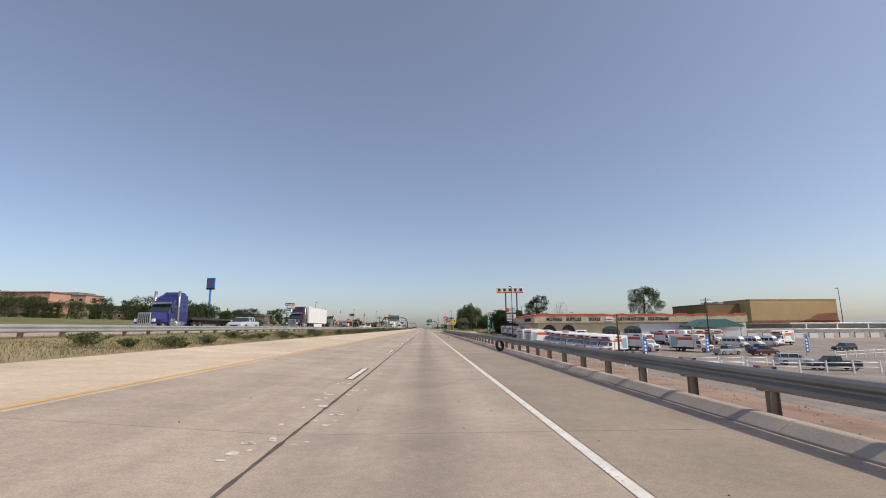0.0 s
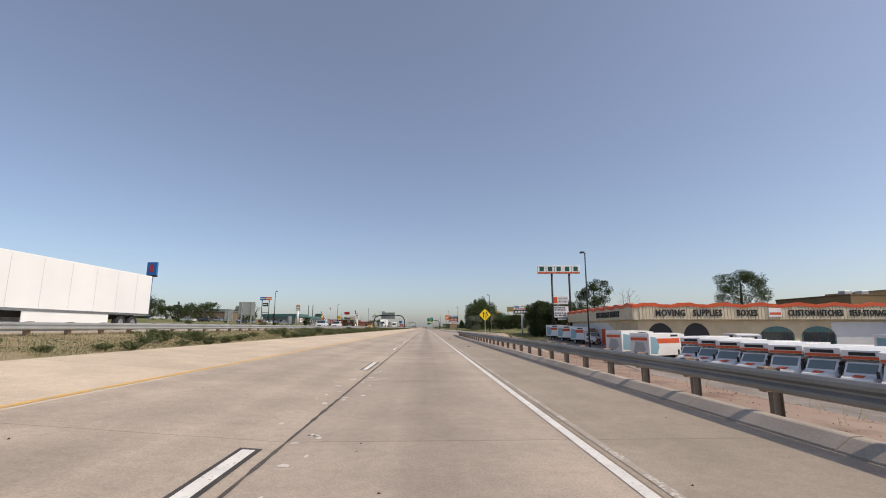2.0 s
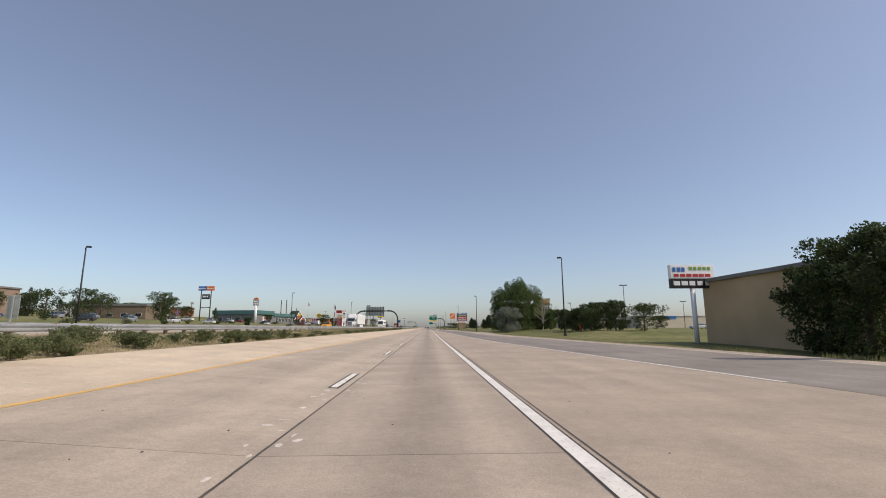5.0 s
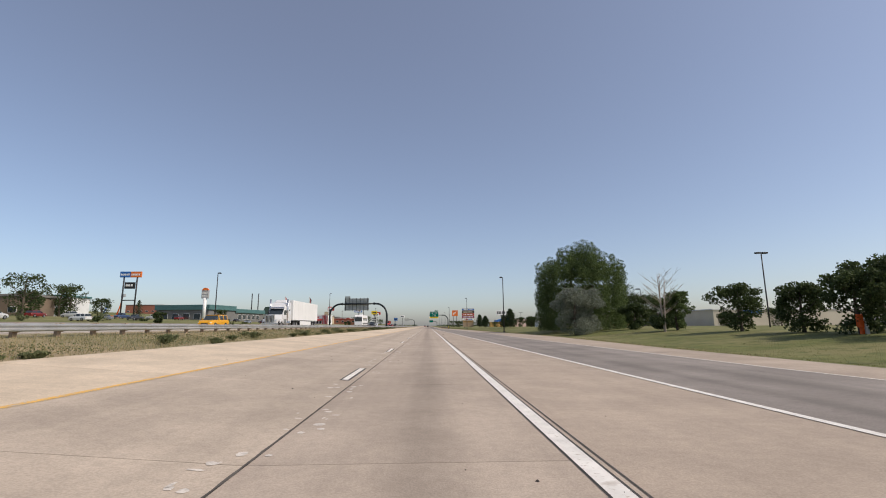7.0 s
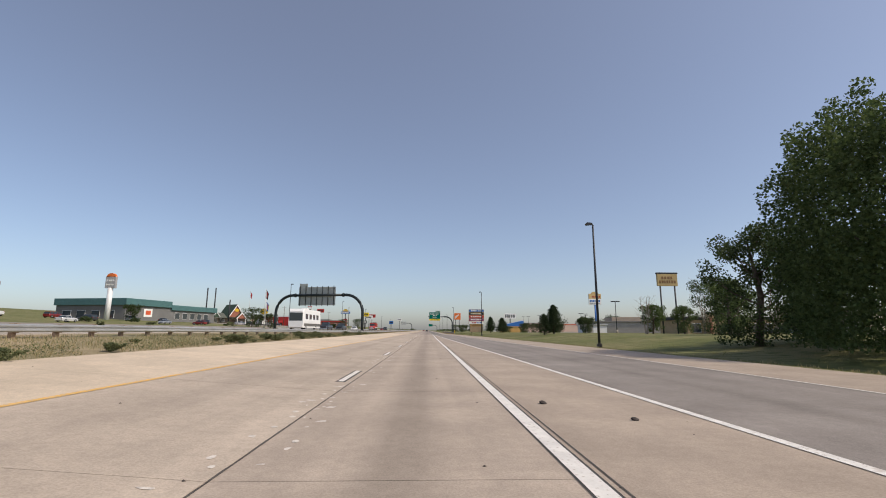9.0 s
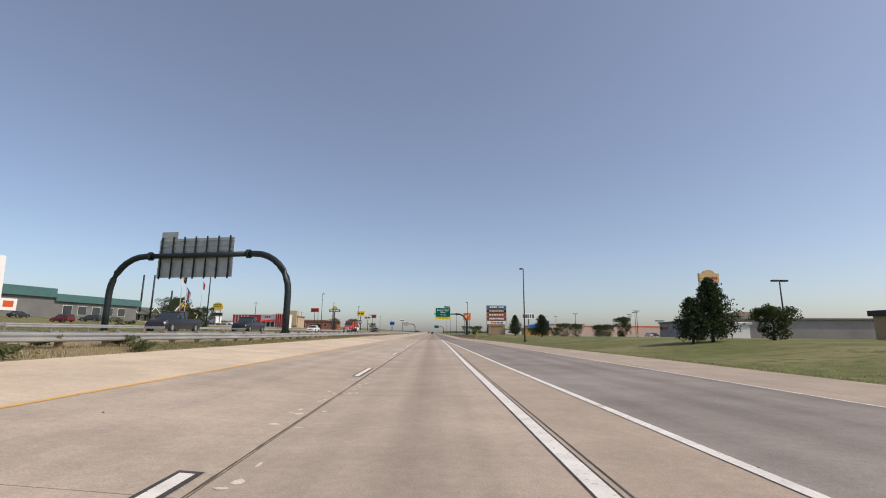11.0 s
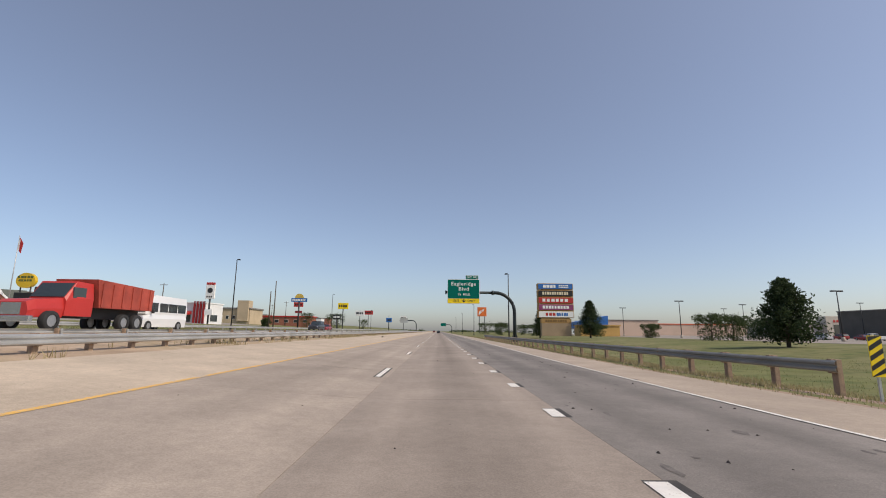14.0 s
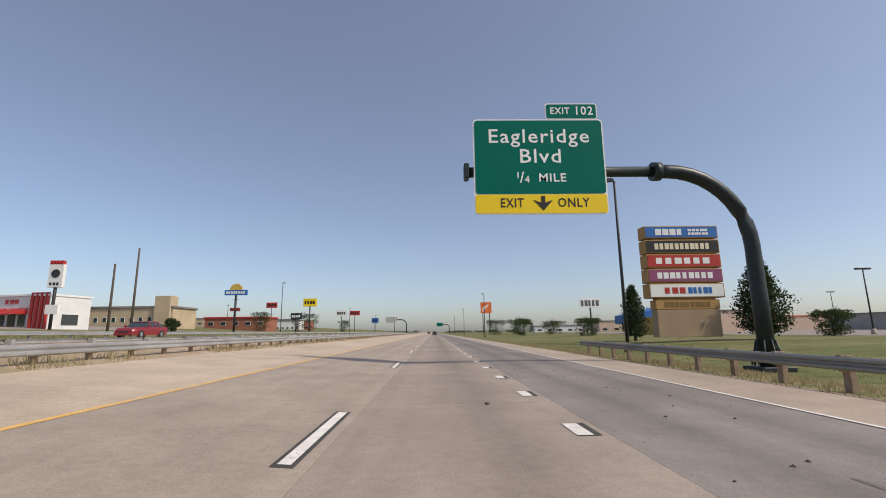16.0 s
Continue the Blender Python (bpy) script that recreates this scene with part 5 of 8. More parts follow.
def rental_store():
    z0 = -1.35
    o = empty("rental_store", pose(26.7, 129.6, z0, 0, 0, -3), "long cream rental store with ribbed fascia and wavy orange-red roof edge", "building", deep=True)
    Wd, D, H = 49.0, 37.0, 5.75
    part("wall", bx(0, Wd, 0, D, -1.2, 3.9), STUCCO, o)
    part("white_wall", pr([(7.6 + 8.0 * (1 - math.cos(a * math.pi / 20)), -1.1 + 4.6 * math.sin(a * math.pi / 20)) for a in range(11)] + [(D, 3.5), (D, -1.1)], 'x', -0.03, 0.0), WHITEWALL, o, "white painted side wall with an arched end")
    part("white_wall", bx(24, Wd, -0.03, 0.0, -0.8, 3.4), WHITEWALL, o, "white painted front wall")
    part("roof", bx(0.2, Wd - 0.2, 0.2, D - 0.2, 4.4, 4.6), ROOFGREY, o)
    # ribbed fascia boards
    bm = bmesh.new()
    k = 0.0
    while k < Wd:
        box(bm, k, k + 0.36, -0.85, -0.72, 3.75, 5.35)
        k += 0.42
    box(bm, -0.7, Wd, -0.74, -0.3, 3.7, 5.3)
    part("fascia", bm, CORRUG, o, "ribbed cream fascia boards")
    bm = bmesh.new()
    k = -0.7
    while k < D:
        box(bm, -0.85, -0.72, k, k + 0.36, 3.75, 5.35)
        k += 0.42
    box(bm, -0.74, -0.3, -0.7, D, 3.7, 5.3)
    part("fascia", bm, CORRUG, o, "ribbed cream fascia boards")
    # wavy orange edge
    pts = [(x * 0.5, 5.42 + 0.13 * math.sin(x * 0.5 * 1.35) + 0.05 * math.sin(x * 2.1)) for x in range(-2, 99)]
    part("roof_edge", pr([(x, 5.28 + 0.1 * math.sin(x * 1.35)) for x, _ in pts[::-1]] + [(x, z + 0.28) for x, z in pts], 'y', -0.95, -0.3), ORANGE, o, "wavy orange-red roof edge")
    pts = [(x * 0.5, 5.42 + 0.13 * math.sin(x * 0.5 * 1.35)) for x in range(-2, 75)]
    part("roof_edge", pr([(x, 5.28 + 0.1 * math.sin(x * 1.35)) for x, _ in pts[::-1]] + [(x, z + 0.28) for x, z in pts], 'x', -0.95, -0.3), ORANGE, o, "wavy orange-red roof edge")
    for txt, x, sz, sx in (("MOVING", 3.8, 1.12, 0.78), ("SUPPLIES", 8.4, 1.12, 0.74), ("BOXES", 13.3, 1.05, 0.74), ("CUSTOM", 20.0, 1.05, 0.72), ("HITCHES", 23.5, 1.05, 0.70), ("SELF-STORAGE", 28.3, 1.0, 0.66)):
        writing("lettering", txt, sz, SIGN_BLACK, o, pose(x, -0.9, 4.5), sx, 0.05, bold=0.03)
    t = writing("lettering", "SELF-STORAGE RENTALS", 1.1, SIGN_BLACK, o, pose(-0.9, 10.4, 4.5, 0, 0, -90), 0.86, 0.05, bold=0.03)
    part("fascia_sign", bx(15.9, 17.5, -1.0, -0.86, 4.05, 5.1, bev=0.02), SIGN_WHITE, o, "small white fascia sign with an orange bar")
    part("sign_bar", bx(16.0, 17.4, -1.02, -1.0, 4.3, 4.6), ORANGE, o)
    # arched openings, their shade painted as dark panels, and glass doors along the front
    for x in (2.7, 7.2):
        part("archway", pr([(x + 1.6 * math.cos(a * math.pi / 10), 1.6 + 1.7 * math.sin(a * math.pi / 10)) for a in range(11)] + [(x - 1.6, 0), (x + 1.6, 0)], 'y', -0.06, 0.02), DARKTRIM, o, "dark arched panel painted as the shade of an opening")
    for x, n in ((17.2, 4), (22.3, 4)):
        w = part("window", pr([(x + 2.1 * math.cos(a * math.pi / 10), 1.7 + 1.2 * math.sin(a * math.pi / 10)) for a in range(11)] + [(x - 2.1, 0.3), (x + 2.1, 0.3)], 'y', -0.08, 0.02), TEAL, o, "arched window in a teal frame")
        for k in range(n):
            part("pane", bx(x - 1.9 + k * 0.97, x - 1.02 + k * 0.97, -0.12, -0.08, 0.45, 2.2), GLASS, w)
    # orange doors of the side wall
    for y in (15.5, 22.0, 28.0, 33.5):
        part("orange_door", bx(-0.1, -0.03, y - 1.0, y + 1.0, 0.1, 2.5, bev=0.01), ORANGE, o, "orange-red roll-up door")
    # canopy roof on posts
    c = part("canopy", pr(((33.0, 2.9), (37.0, 4.3), (41.0, 4.3), (45.0, 2.9), (45.0, 2.6), (33.0, 2.6)), 'y', -7.0, -0.9), TEAL, o, "green sloped canopy")
    for x in (33.6, 44.4):
        part("canopy_post", bx(x - 0.15, x + 0.15, -6.7, -6.4, -0.8, 2.7), WHITE, o)
    # roof plant
    for x, y, w in ((14, 14, 3.2), (19, 18, 2.0), (32, 20, 2.4)):
        part("roof_unit", bx(x, x + w, y, y + 1.8, 4.6, 5.9, bev=0.05), STEEL_L, o)
    return o


rental_store()
b = block("storage_hall", 26.6, 60, 186, 205, -1.2, 5.6, TAN, "low brown storage hall behind trees", roof_mat=ROOFGREY)


def letter_sign():
    """Tall roadside sign: five white boxes with a plain dark mark each, on two dark posts."""
    y = 167.0
    z0 = land0(26, y)
    o = empty("tall_roadside_sign", pose(26.1, y, z0, 0, 0, -4), "tall roadside sign of five white boxes on two dark posts", "sign")
    for x in (-1.35, 2.05):
        part("post", tb(((x, 0, -0.5), (x, 0, 12.2 - z0)), 0.2, 12), POLE, o)
    w = 8.3 / 5
    zt, zb = 13.45 - z0, 11.85 - z0
    for k in range(5):
        x = -4.15 + k * w
        bx_ = part("sign_box", bx(x + 0.04, x + w - 0.04, -0.3, 0.3, zb, zt, bev=0.03), SIGN_WHITE, o, "white sign box with an orange foot")
        part("orange_foot", bx(x + 0.05, x + w - 0.05, -0.315, -0.29, zb + 0.02, zb + 0.3), ORANGE, bx_)
        a, b2, c, d = x + 0.42, x + w - 0.42, zb + 0.48, zt - 0.22
        part("mark", bx(a, b2, -0.325, -0.29, c, d), DARKGREEN, bx_)
    t = part("top_board", bx(-1.5, 1.6, -0.15, 0.15, 5.85 - z0, 7.45 - z0, bev=0.02), SIGN_WHITE, o, "white board about hitches")
    part("picture", bx(-1.4, -0.5, -0.165, -0.14, 6.05 - z0, 7.25 - z0), ORANGE, t)
    for txt, x, z, s in (("CUSTOM", 0.55, 6.95 - z0, 0.5), ("HITCHES", 0.55, 6.35 - z0, 0.5)):
        writing("lettering", txt, s, SIGN_BLACK, o, pose(x, -0.165, z), 0.85, 0.01)
    t = part("reader_board", bx(-1.5, 1.6, -0.12, 0.12, 3.3 - z0, 5.45 - z0, bev=0.02), SIGN_WHITE, o, "white reader board")
    for k, z in enumerate((5.15, 4.75, 4.15, 3.75)):
        bars(o, -1.1, 1.2, z - z0, 0.2, SIGN_BLACK, y=-0.13, gaps=3 + k % 3, seed=k)
    part("low_board", bx(-0.5, 1.2, -0.1, 0.1, 2.85 - z0, 3.1 - z0), SIGN_WHITE, o)
    return o


letter_sign()

# row of trucks facing the highway
for k, long in enumerate((4.4, 4.4, 3.2, 4.4, 5.4, 4.4, 5.2, 4.4, 3.2)):
    box_truck(26.9 + 0.55 * k + random.uniform(-0.3, 0.3), 115.2 - 2.85 * k, 119 + random.uniform(-4, 4), "white rental box truck with orange band parked in the yard row", long=long)
for x, y, h, long in ((24.6, 125.0, 296, 4.4), (26.2, 120.6, 300, 5.4)):
    box_truck(x, y, h, "white rental box truck turned away in the yard row", long=long)
for k in range(3):
    o = box_truck(25.7 - 0.45 * k, 149.0 + 6.8 * k, 206 + 2 * k, "white rental box truck with orange band parked beside the store", long=3.5)
    o.scale = tuple(v * 0.87 for v in o.scale)
for x, y, h in ((34, 119, 160), (52, 117, 190), (55.5, 117, 186), (59, 118, 182), (63, 118, 180), (48, 97, 210), (74, 112, 120), (40, 100, 200)):
    box_truck(x, y, h, "white rental box truck with orange band in the yard")
for x, y, h in ((62, 108, 200), (66, 109, 195), (70, 110, 200)):
    car(x, y, h, "van", (0.72, 0.72, 0.72), "white panel van parked in the yard")
car(45.0, 66.0, 250, "suv", (0.55, 0.57, 0.58), "silver suv on the yard drive")
car(43.5, 57.5, 75, "pickup", (0.03, 0.033, 0.035), "black pickup truck on the yard drive")
car(49.0, 88, 285, "pickup", (0.35, 0.36, 0.37), "grey pickup truck parked in the yard")
car(54.0, 86, 280, "pickup", (0.12, 0.03, 0.03), "dark red pickup truck parked in the yard")
car(57.0, 92, 280, "pickup", (0.05, 0.10, 0.25), "blue pickup truck parked in the yard")
car(75, 96, 90, "suv", (0.05, 0.055, 0.06), "dark suv parked in the yard")


def fence(x0, y0, x1, y1, label="white two-rail fence along the yard drive"):
    o = empty("fence", Matrix(), label, "fence", deep=True)
    n = max(2, int(math.hypot(x1 - x0, y1 - y0) / 2.4))
    P = [(x0 + (x1 - x0) * k / n, y0 + (y1 - y0) * k / n) for k in range(n + 1)]
    for x, y in P:
        z = land0(x, y)
        part("post", bx(x - 0.07, x + 0.07, y - 0.07, y + 0.07, z - 0.3, z + 1.25, bev=0.01), WHITE, o)
    for (xa, ya), (xb, yb) in zip(P, P[1:]):
        for h in (0.6, 1.05):
            part("rail", tb(((xa, ya, land0(xa, ya) + h), (xb, yb, land0(xb, yb) + h)), 0.055, 4), WHITE, o)


fence(23, 57, 62, 50)
fence(24, 66, 40, 63.5)
fence(58, 76, 84, 88)


def utility_pole(x, y, top, label="weathered wooden utility pole", arms=1, z=None):
    z = land0(x, y) if z is None else z
    o = empty("utility_pole", pose(x, y, z), label, "utility pole")
    h = top - z
    part("pole", tb(((0, 0, -0.4), (0, 0, h)), (0.17, 0.11), 10), BARK, o)
    for k in range(arms):
        zz = h - 0.5 - 0.7 * k
        part("crossarm", bx(-1.1, 1.1, -0.06, 0.06, zz - 0.06, zz + 0.06), BARK, o)
        for x_ in (-1.0, -0.4, 0.4, 1.0):
            part("insulator", tb(((x_, 0, zz + 0.06), (x_, 0, zz + 0.26)), (0.05, 0.035), 6), STEEL_L, o)
    return o


utility_pole(58.9, 112, 7.3, arms=2)
utility_pole(28.2, 79.5, 3.2, "short dark pole beside the parked trucks", arms=0)
lamp_post(118, 150, 13, label="tall single-head lamp in the yard")


def banner(x, y, h=3.3):
    o = empty("banner_flag", pose(x, y, land0(x, y), 0, 0, 15), "tall blue feather banner beside the yard drive", "banner")
    part("pole", tb(((0, 0, 0), (0, 0, h + 0.2)), 0.03, 6), STEEL_L, o)
    part("cloth", pr([(0.03, 0.6), (0.75, 0.65), (0.72, h * 0.8), (0.55, h), (0.03, h + 0.1)], 'y', -0.01, 0.01), BLUE, o)
    for k in range(4):
        part("lettering_bar", bx(0.22, 0.52, -0.02, 0.02, 0.9 + k * 0.5, 1.2 + k * 0.5), SIGN_WHITE, o)


banner(30.4, 76)
banner(43.5, 84)
banner(58, 82)
o = empty("propane_tank", pose(54.0, 112.8, land0(54.0, 112.8)), "white upright propane tank in the yard", "tank")
part("tank", tb(((0, 0, 0.3), (0, 0, 0.5), (0, 0, 3.0), (0, 0, 3.3)), (0.35, 0.6, 0.6, 0.2), 14), WHITE, o)
for a in range(3):
    part("leg", tb(((0.4 * math.cos(a * 2.1), 0.4 * math.sin(a * 2.1), 0), (0.4 * math.cos(a * 2.1), 0.4 * math.sin(a * 2.1), 0.6)), 0.05, 5), WHITE, o)

b = block("industrial_hall", 105, 134, 172, 200, -2.5, 9.7, mat("yellow_tan_wall", (0.50, 0.36, 0.19), 0.9, var=0.08, scale=8), "tall tan industrial hall with a brick-red base", roof_mat=mat("brown_band", (0.40, 0.28, 0.15), 0.9), over=0.1)
part("red_base", bx(-0.1, 29.1, -0.15, 0.05, -1, 5.6), BRICKRED, b, "brick-red lower wall")
part("red_stair", pr(((16.5, 5.5), (28, 5.5), (28, 8.0), (22.0, 7.6), (19.5, 6.2)), 'y', -0.9, -0.1), BRICKRED, b, "brick-red covered outside stair")
b = block("warehouse_wing", 94, 104.7, 178, 204, -2.5, 8.5, mat("brown_wall", (0.25, 0.17, 0.09), 0.9, var=0.08, scale=6), "lower brown wing of the industrial hall", roof_mat=mat("dark_brown_band", (0.16, 0.11, 0.06), 0.9), over=0.1)
for x in (2, 6):
    part("roof_unit", bx(x, x + 1.8, 4, 6, 11.2, 12.2, bev=0.05), STEEL_L, b)
b = block("long_shed", 96, 175, 140, 160, -3.4, 1.9, GREYWALL, "long low grey shed with a pale metal roof", roof_mat=STEEL_L, over=1.2)
for k in range(9):
    part("post", bx(3 + k * 8.4, 3.3 + k * 8.4, -1.2, -0.9, -1, 5.2), WHITE, b)
b = block("storage_units", 76, 128, 135, 141, -2.6, 0.4, STEEL_L, "row of pale metal storage units", roof_mat=STEEL_L)
windows_s(b, [2 + 4 * k for k in range(12)], 0.1, 2.2, 2.4, WHITEWALL, "roll_door")


# ---- mile marker ----
def mile_marker():
    x, y = 5.6, 48.2
    o = empty("mile_marker", pose(x, y, land0(x, y)), "narrow green mile marker with stacked white numerals", "road sign")
    part("post", bx(-0.03, 0.03, 0.01, 0.05, -0.3, 2.5), STEEL_L, o)
    part("panel", pr(rounded(-0.14, 0.14, 1.12, 2.52, 0.03), 'y', -0.012, 0.01), SIGN_GREEN, o)
    for txt, z, s in (("MILE", 2.43, 0.10), ("1", 2.22, 0.30), ("0", 1.95, 0.30), ("1", 1.68, 0.30), ("5", 1.32, 0.26)):
        writing("lettering", txt, s, SIGN_WHITE, o, pose(0, -0.016, z), 1.0, 0.003, bold=0.004)


mile_marker()


def tyre(x, y):
    o = empty("discarded_tyre", pose(x, y, 0.0, -10, 0, 38), "black discarded tyre leaning against the guard rail", "tyre", plan=False)
    bm = bmesh.new()
    n, m = 28, 10
    ring = [[bm.verts.new((math.cos(a * 2 * math.pi / n) * (0.27 + 0.075 * math.cos(b * 2 * math.pi / m)), 0.105 * math.sin(b * 2 * math.pi / m), 0.335 + math.sin(a * 2 * math.pi / n) * (0.27 + 0.075 * math.cos(b * 2 * math.pi / m)))) for b in range(m)] for a in range(n)]
    for a in range(n):
        for b in range(m):
            bm.faces.new((ring[a][b], ring[(a + 1) % n][b], ring[(a + 1) % n][(b + 1) % m], ring[a][(b + 1) % m])).smooth = True
    part("carcass", bm, TYRE, o)


tyre(4.58, 33.3)


def prohibition_sign(x, y):
    o = empty("prohibition_sign", pose(x, y, land(x, y)), "pair of round red-ringed prohibition signs on one post", "road sign", plan=False)
    h = 0.62 - land(x, y)
    part("post", bx(-0.03, 0.03, 0.02, 0.06, -0.3, h + 0.3), STEEL_L, o)
    for s in (-0.32, 0.32):
        d = part("disc", tb(((s, -0.02, h), (s, 0.0, h)), 0.30, 20), SIGN_WHITE, o, "white disc with a red ring")
        bm = bmesh.new()
        ra, rb_ = [[bm.verts.new((s + q * math.cos(a * math.pi / 10), -0.028, h + q * math.sin(a * math.pi / 10))) for a in range(20)] for q in (0.28, 0.215)]
        for a in range(20):
            bm.faces.new((ra[a], ra[(a + 1) % 20], rb_[(a + 1) % 20], rb_[a]))
        part("ring", bm, RED, d)
        part("slash", pr(((s - 0.19, h + 0.15), (s - 0.15, h + 0.19), (s + 0.19, h - 0.15), (s + 0.15, h - 0.19)), 'y', -0.03, -0.02), RED, d)
        part("mark", bx(s - 0.05, s + 0.05, -0.027, -0.02, h - 0.12, h + 0.12), SIGN_BLACK, d)


prohibition_sign(25.4, 98.7)
o = empty("marker_post", pose(33, 308, land(33, 308)), "orange hooded utility marker beside a pale pedestal", "marker post", plan=False)
part("hood", bx(-0.35, 0.1, -0.15, 0.15, 0.5, 1.5, bev=0.06), mat("safety_orange", (0.75, 0.12, 0.02), 0.6, bump=0), o, "orange plastic hood")
part("foot", bx(-0.15, 0.05, -0.1, 0.1, -0.2, 0.5), mat("safety_orange", (0.75, 0.12, 0.02), 0.6, bump=0), o)
part("pedestal", bx(0.2, 0.45, -0.12, 0.12, -0.2, 1.2, bev=0.02), WHITE, o, "pale utility pedestal")
car(58, 269, 95, "sedan", (0.5, 0.53, 0.56), "silver car in the parking lot behind trees")
o = empty("white_board", pose(5.9, 34.2, land(5.9, 34.2) + 0.1, 0, 4, 25), "white discarded board lying behind the guard rail", "board", plan=False)
part("board", bx(-0.5, 0.5, -0.35, 0.35, 0.0, 0.03, bev=0.004), WHITE, o)
for x, y in ((5.5, 177.0), (6.6, 185.5)):
    o = empty("delineator", pose(x, y, -0.02), "slim marker post with a green reflector beside the gore", "marker post", plan=False)
    part("post", bx(-0.03, 0.03, -0.02, 0.02, -0.2, 1.15), STEEL_L, o)
    part("reflector", bx(-0.05, 0.05, -0.03, -0.02, 0.85, 1.15), SIGN_GREEN, o, "green reflector")


# ---- trees behind the yard ----
tree(37, 180, 12.4, 7.2, LEAF_D, "tall dark green tree behind the store", 17000, 0.17, low=0.12)
tree(80, 196, 16, 12.5, LEAF_D, "large round dark green tree behind the store", 20000, 0.22, low=0.12)
bare_tree(45, 181, 10, 7)
for x, y, h, w in ((26.0, 188, 6.0, 5.5), (25.2, 184, 7.6, 6.0), (24.5, 178, 7.6, 6), (26.5, 173.5, 6.5, 5.5), (29, 175, 7.5, 6), (32, 172, 6, 5)):
    tree(x, y, h, w, LEAF_D if h < 8 else LEAF, "dense green shrub-like tree beside the ramp", 13000, 0.18, low=0.02)
for x, y, h, w in ((33, 236, 4.2, 5), (27, 243, 3.6, 4.4)):
    tree(x, y, h, w, LEAF_D, "small green tree on the verge", 3500, 0.18, low=0.05)


def billboard():
    o = pole_sign("motel_billboard", 25.1, 204, [(0, 0.22, 5.2)], WHITE, "roadside sign with white and black panels on a white pole")
    panel(o, "white_panel", -2.1, 2.1, 6.0, 7.3, SIGN_WHITE)
    panel(o, "black_panel", -2.1, 2.1, 5.1, 6.0, SIGN_BLACK)
    bars(o, -1.9, -0.6, 6.85, 0.4, BLUE, gaps=3, seed=3)
    bars(o, -0.3, 1.9, 6.95, 0.3, paint((0.2, 0.35, 0.05)), gaps=5, seed=4)
    bars(o, -1.8, 1.8, 6.3, 0.28, RED, gaps=6, seed=5)
    bars(o, -1.9, 1.9, 5.55, 0.4, SIGN_WHITE, gaps=5, seed=6)


billboard()


# ---- broad verge: cottonwood and neighbours ----
cottonwood(24.0, 299.0, 14.6, 16.0, "broad bright green cottonwood standing on the verge")
tree(19.0, 284.5, 6.0, 5.8, LEAF_S, "silvery russian olive in front of the cottonwood", 15000, 0.15, low=0.02)
bush(20.6, 285.5, 3.4, 4.2, LEAF_S, "silvery grey shrub under the cottonwood", 5000, 0.14)
for x, y, h, w in ((27.1, 285.6, 3.4, 3.2), (33.2, 301, 5.4, 6.5), (37.5, 300, 4.6, 5.5), (31, 308, 7.4, 8)):
    tree(x, y, h, w, LEAF_D, "dense dark green shrub tree on the verge", 8000, 0.17, low=0.02)
bare_tree(25.1, 272.5, 6.0, 5.2)
bush(25.3, 273, 2.4, 3.2, LEAF_D, "dark shrub at the foot of the bare tree", 4000, 0.16)
tree(27.0, 273.4, 4.3, 2.8, LEAF, "small leafy tree beside the bare tree", 6000, 0.16, low=0.1)
for x, y, h, w in ((27.2, 261.6, 4.1, 3.6), (27.2, 253.7, 3.6, 3.3), (26.6, 247.8, 4.0, 3.4), (29, 248.3, 4.8, 4.2), (31.6, 249, 4.9, 4.2), (30, 240, 4.8, 3.9), (76, 330, 4.2, 5.5), (64, 330, 2.9, 4.0)):
    tree(x, y, h, w, LEAF_D, "young green tree beside the parking lot", 6000, 0.17, low=0.06)
for x, y, h, w in ((22.6, 313, 8.2, 6.4), (26.5, 313, 8.0, 7.0), (30, 315, 7.0, 7.0)):
    tree(x, y, h, w, LEAF_D, "dense dark green shrub tree behind the cottonwood", 9000, 0.17, low=0.02)
tree(27.5, 306, 7, 6, LEAF_D, "leafy tree with a dark open trunk", 6000, 0.17, low=0.3)
for x, y, top, heads in ((52.6, 297.5, 12.4, 2), (48.7, 337.6, 9.4, 1)):
    z = land0(x, y)
    o = empty("parking_lamp", pose(x, y, z), "dark parking-lot lamp with flat box heads", "street lamp")
    part("pole", tb(((0, 0, -0.2), (0, 0, top - z)), (0.11, 0.08), 8), POLE, o)
    for s in (-1, 1)[:heads]:
        part("head", bx(s * 0.55 - 0.42, s * 0.55 + 0.42, -0.25, 0.25, top - z - 0.12, top - z + 0.12, bev=0.03), POLE, o)


# ---- parking-lot lamps further on ----
def lot_lamp(x, y, top, z=None):
    z = land0(x, y) if z is None else z
    o = empty("parking_lamp", pose(x, y, z), "dark parking-lot lamp with flat box heads", "street lamp", "parking lot lamps")
    part("base", tb(((0, 0, -0.2), (0, 0, 0.8)), 0.3, 10), KERB, o)
    part("pole", tb(((0, 0, 0.8), (0, 0, top - z)), (0.11, 0.08), 8), POLE, o)
    for s in (-1, 1):
        part("head", bx(s * 0.6 - 0.45, s * 0.6 + 0.45, -0.25, 0.25, top - z - 0.12, top - z + 0.12, bev=0.03), POLE, o)


for x, y, top in ((71.3, 527, 9.2), (46.5, 409, 8.5), (95.8, 354.7, 10.7), (83, 560, 10.0), (95, 600, 10.5), (60, 566, 9.4), (110, 640, 11), (64, 620, 10), (140, 610, 12), (55.4, 470, 4.5), (75, 700, 12)):
    lot_lamp(x, y, top)

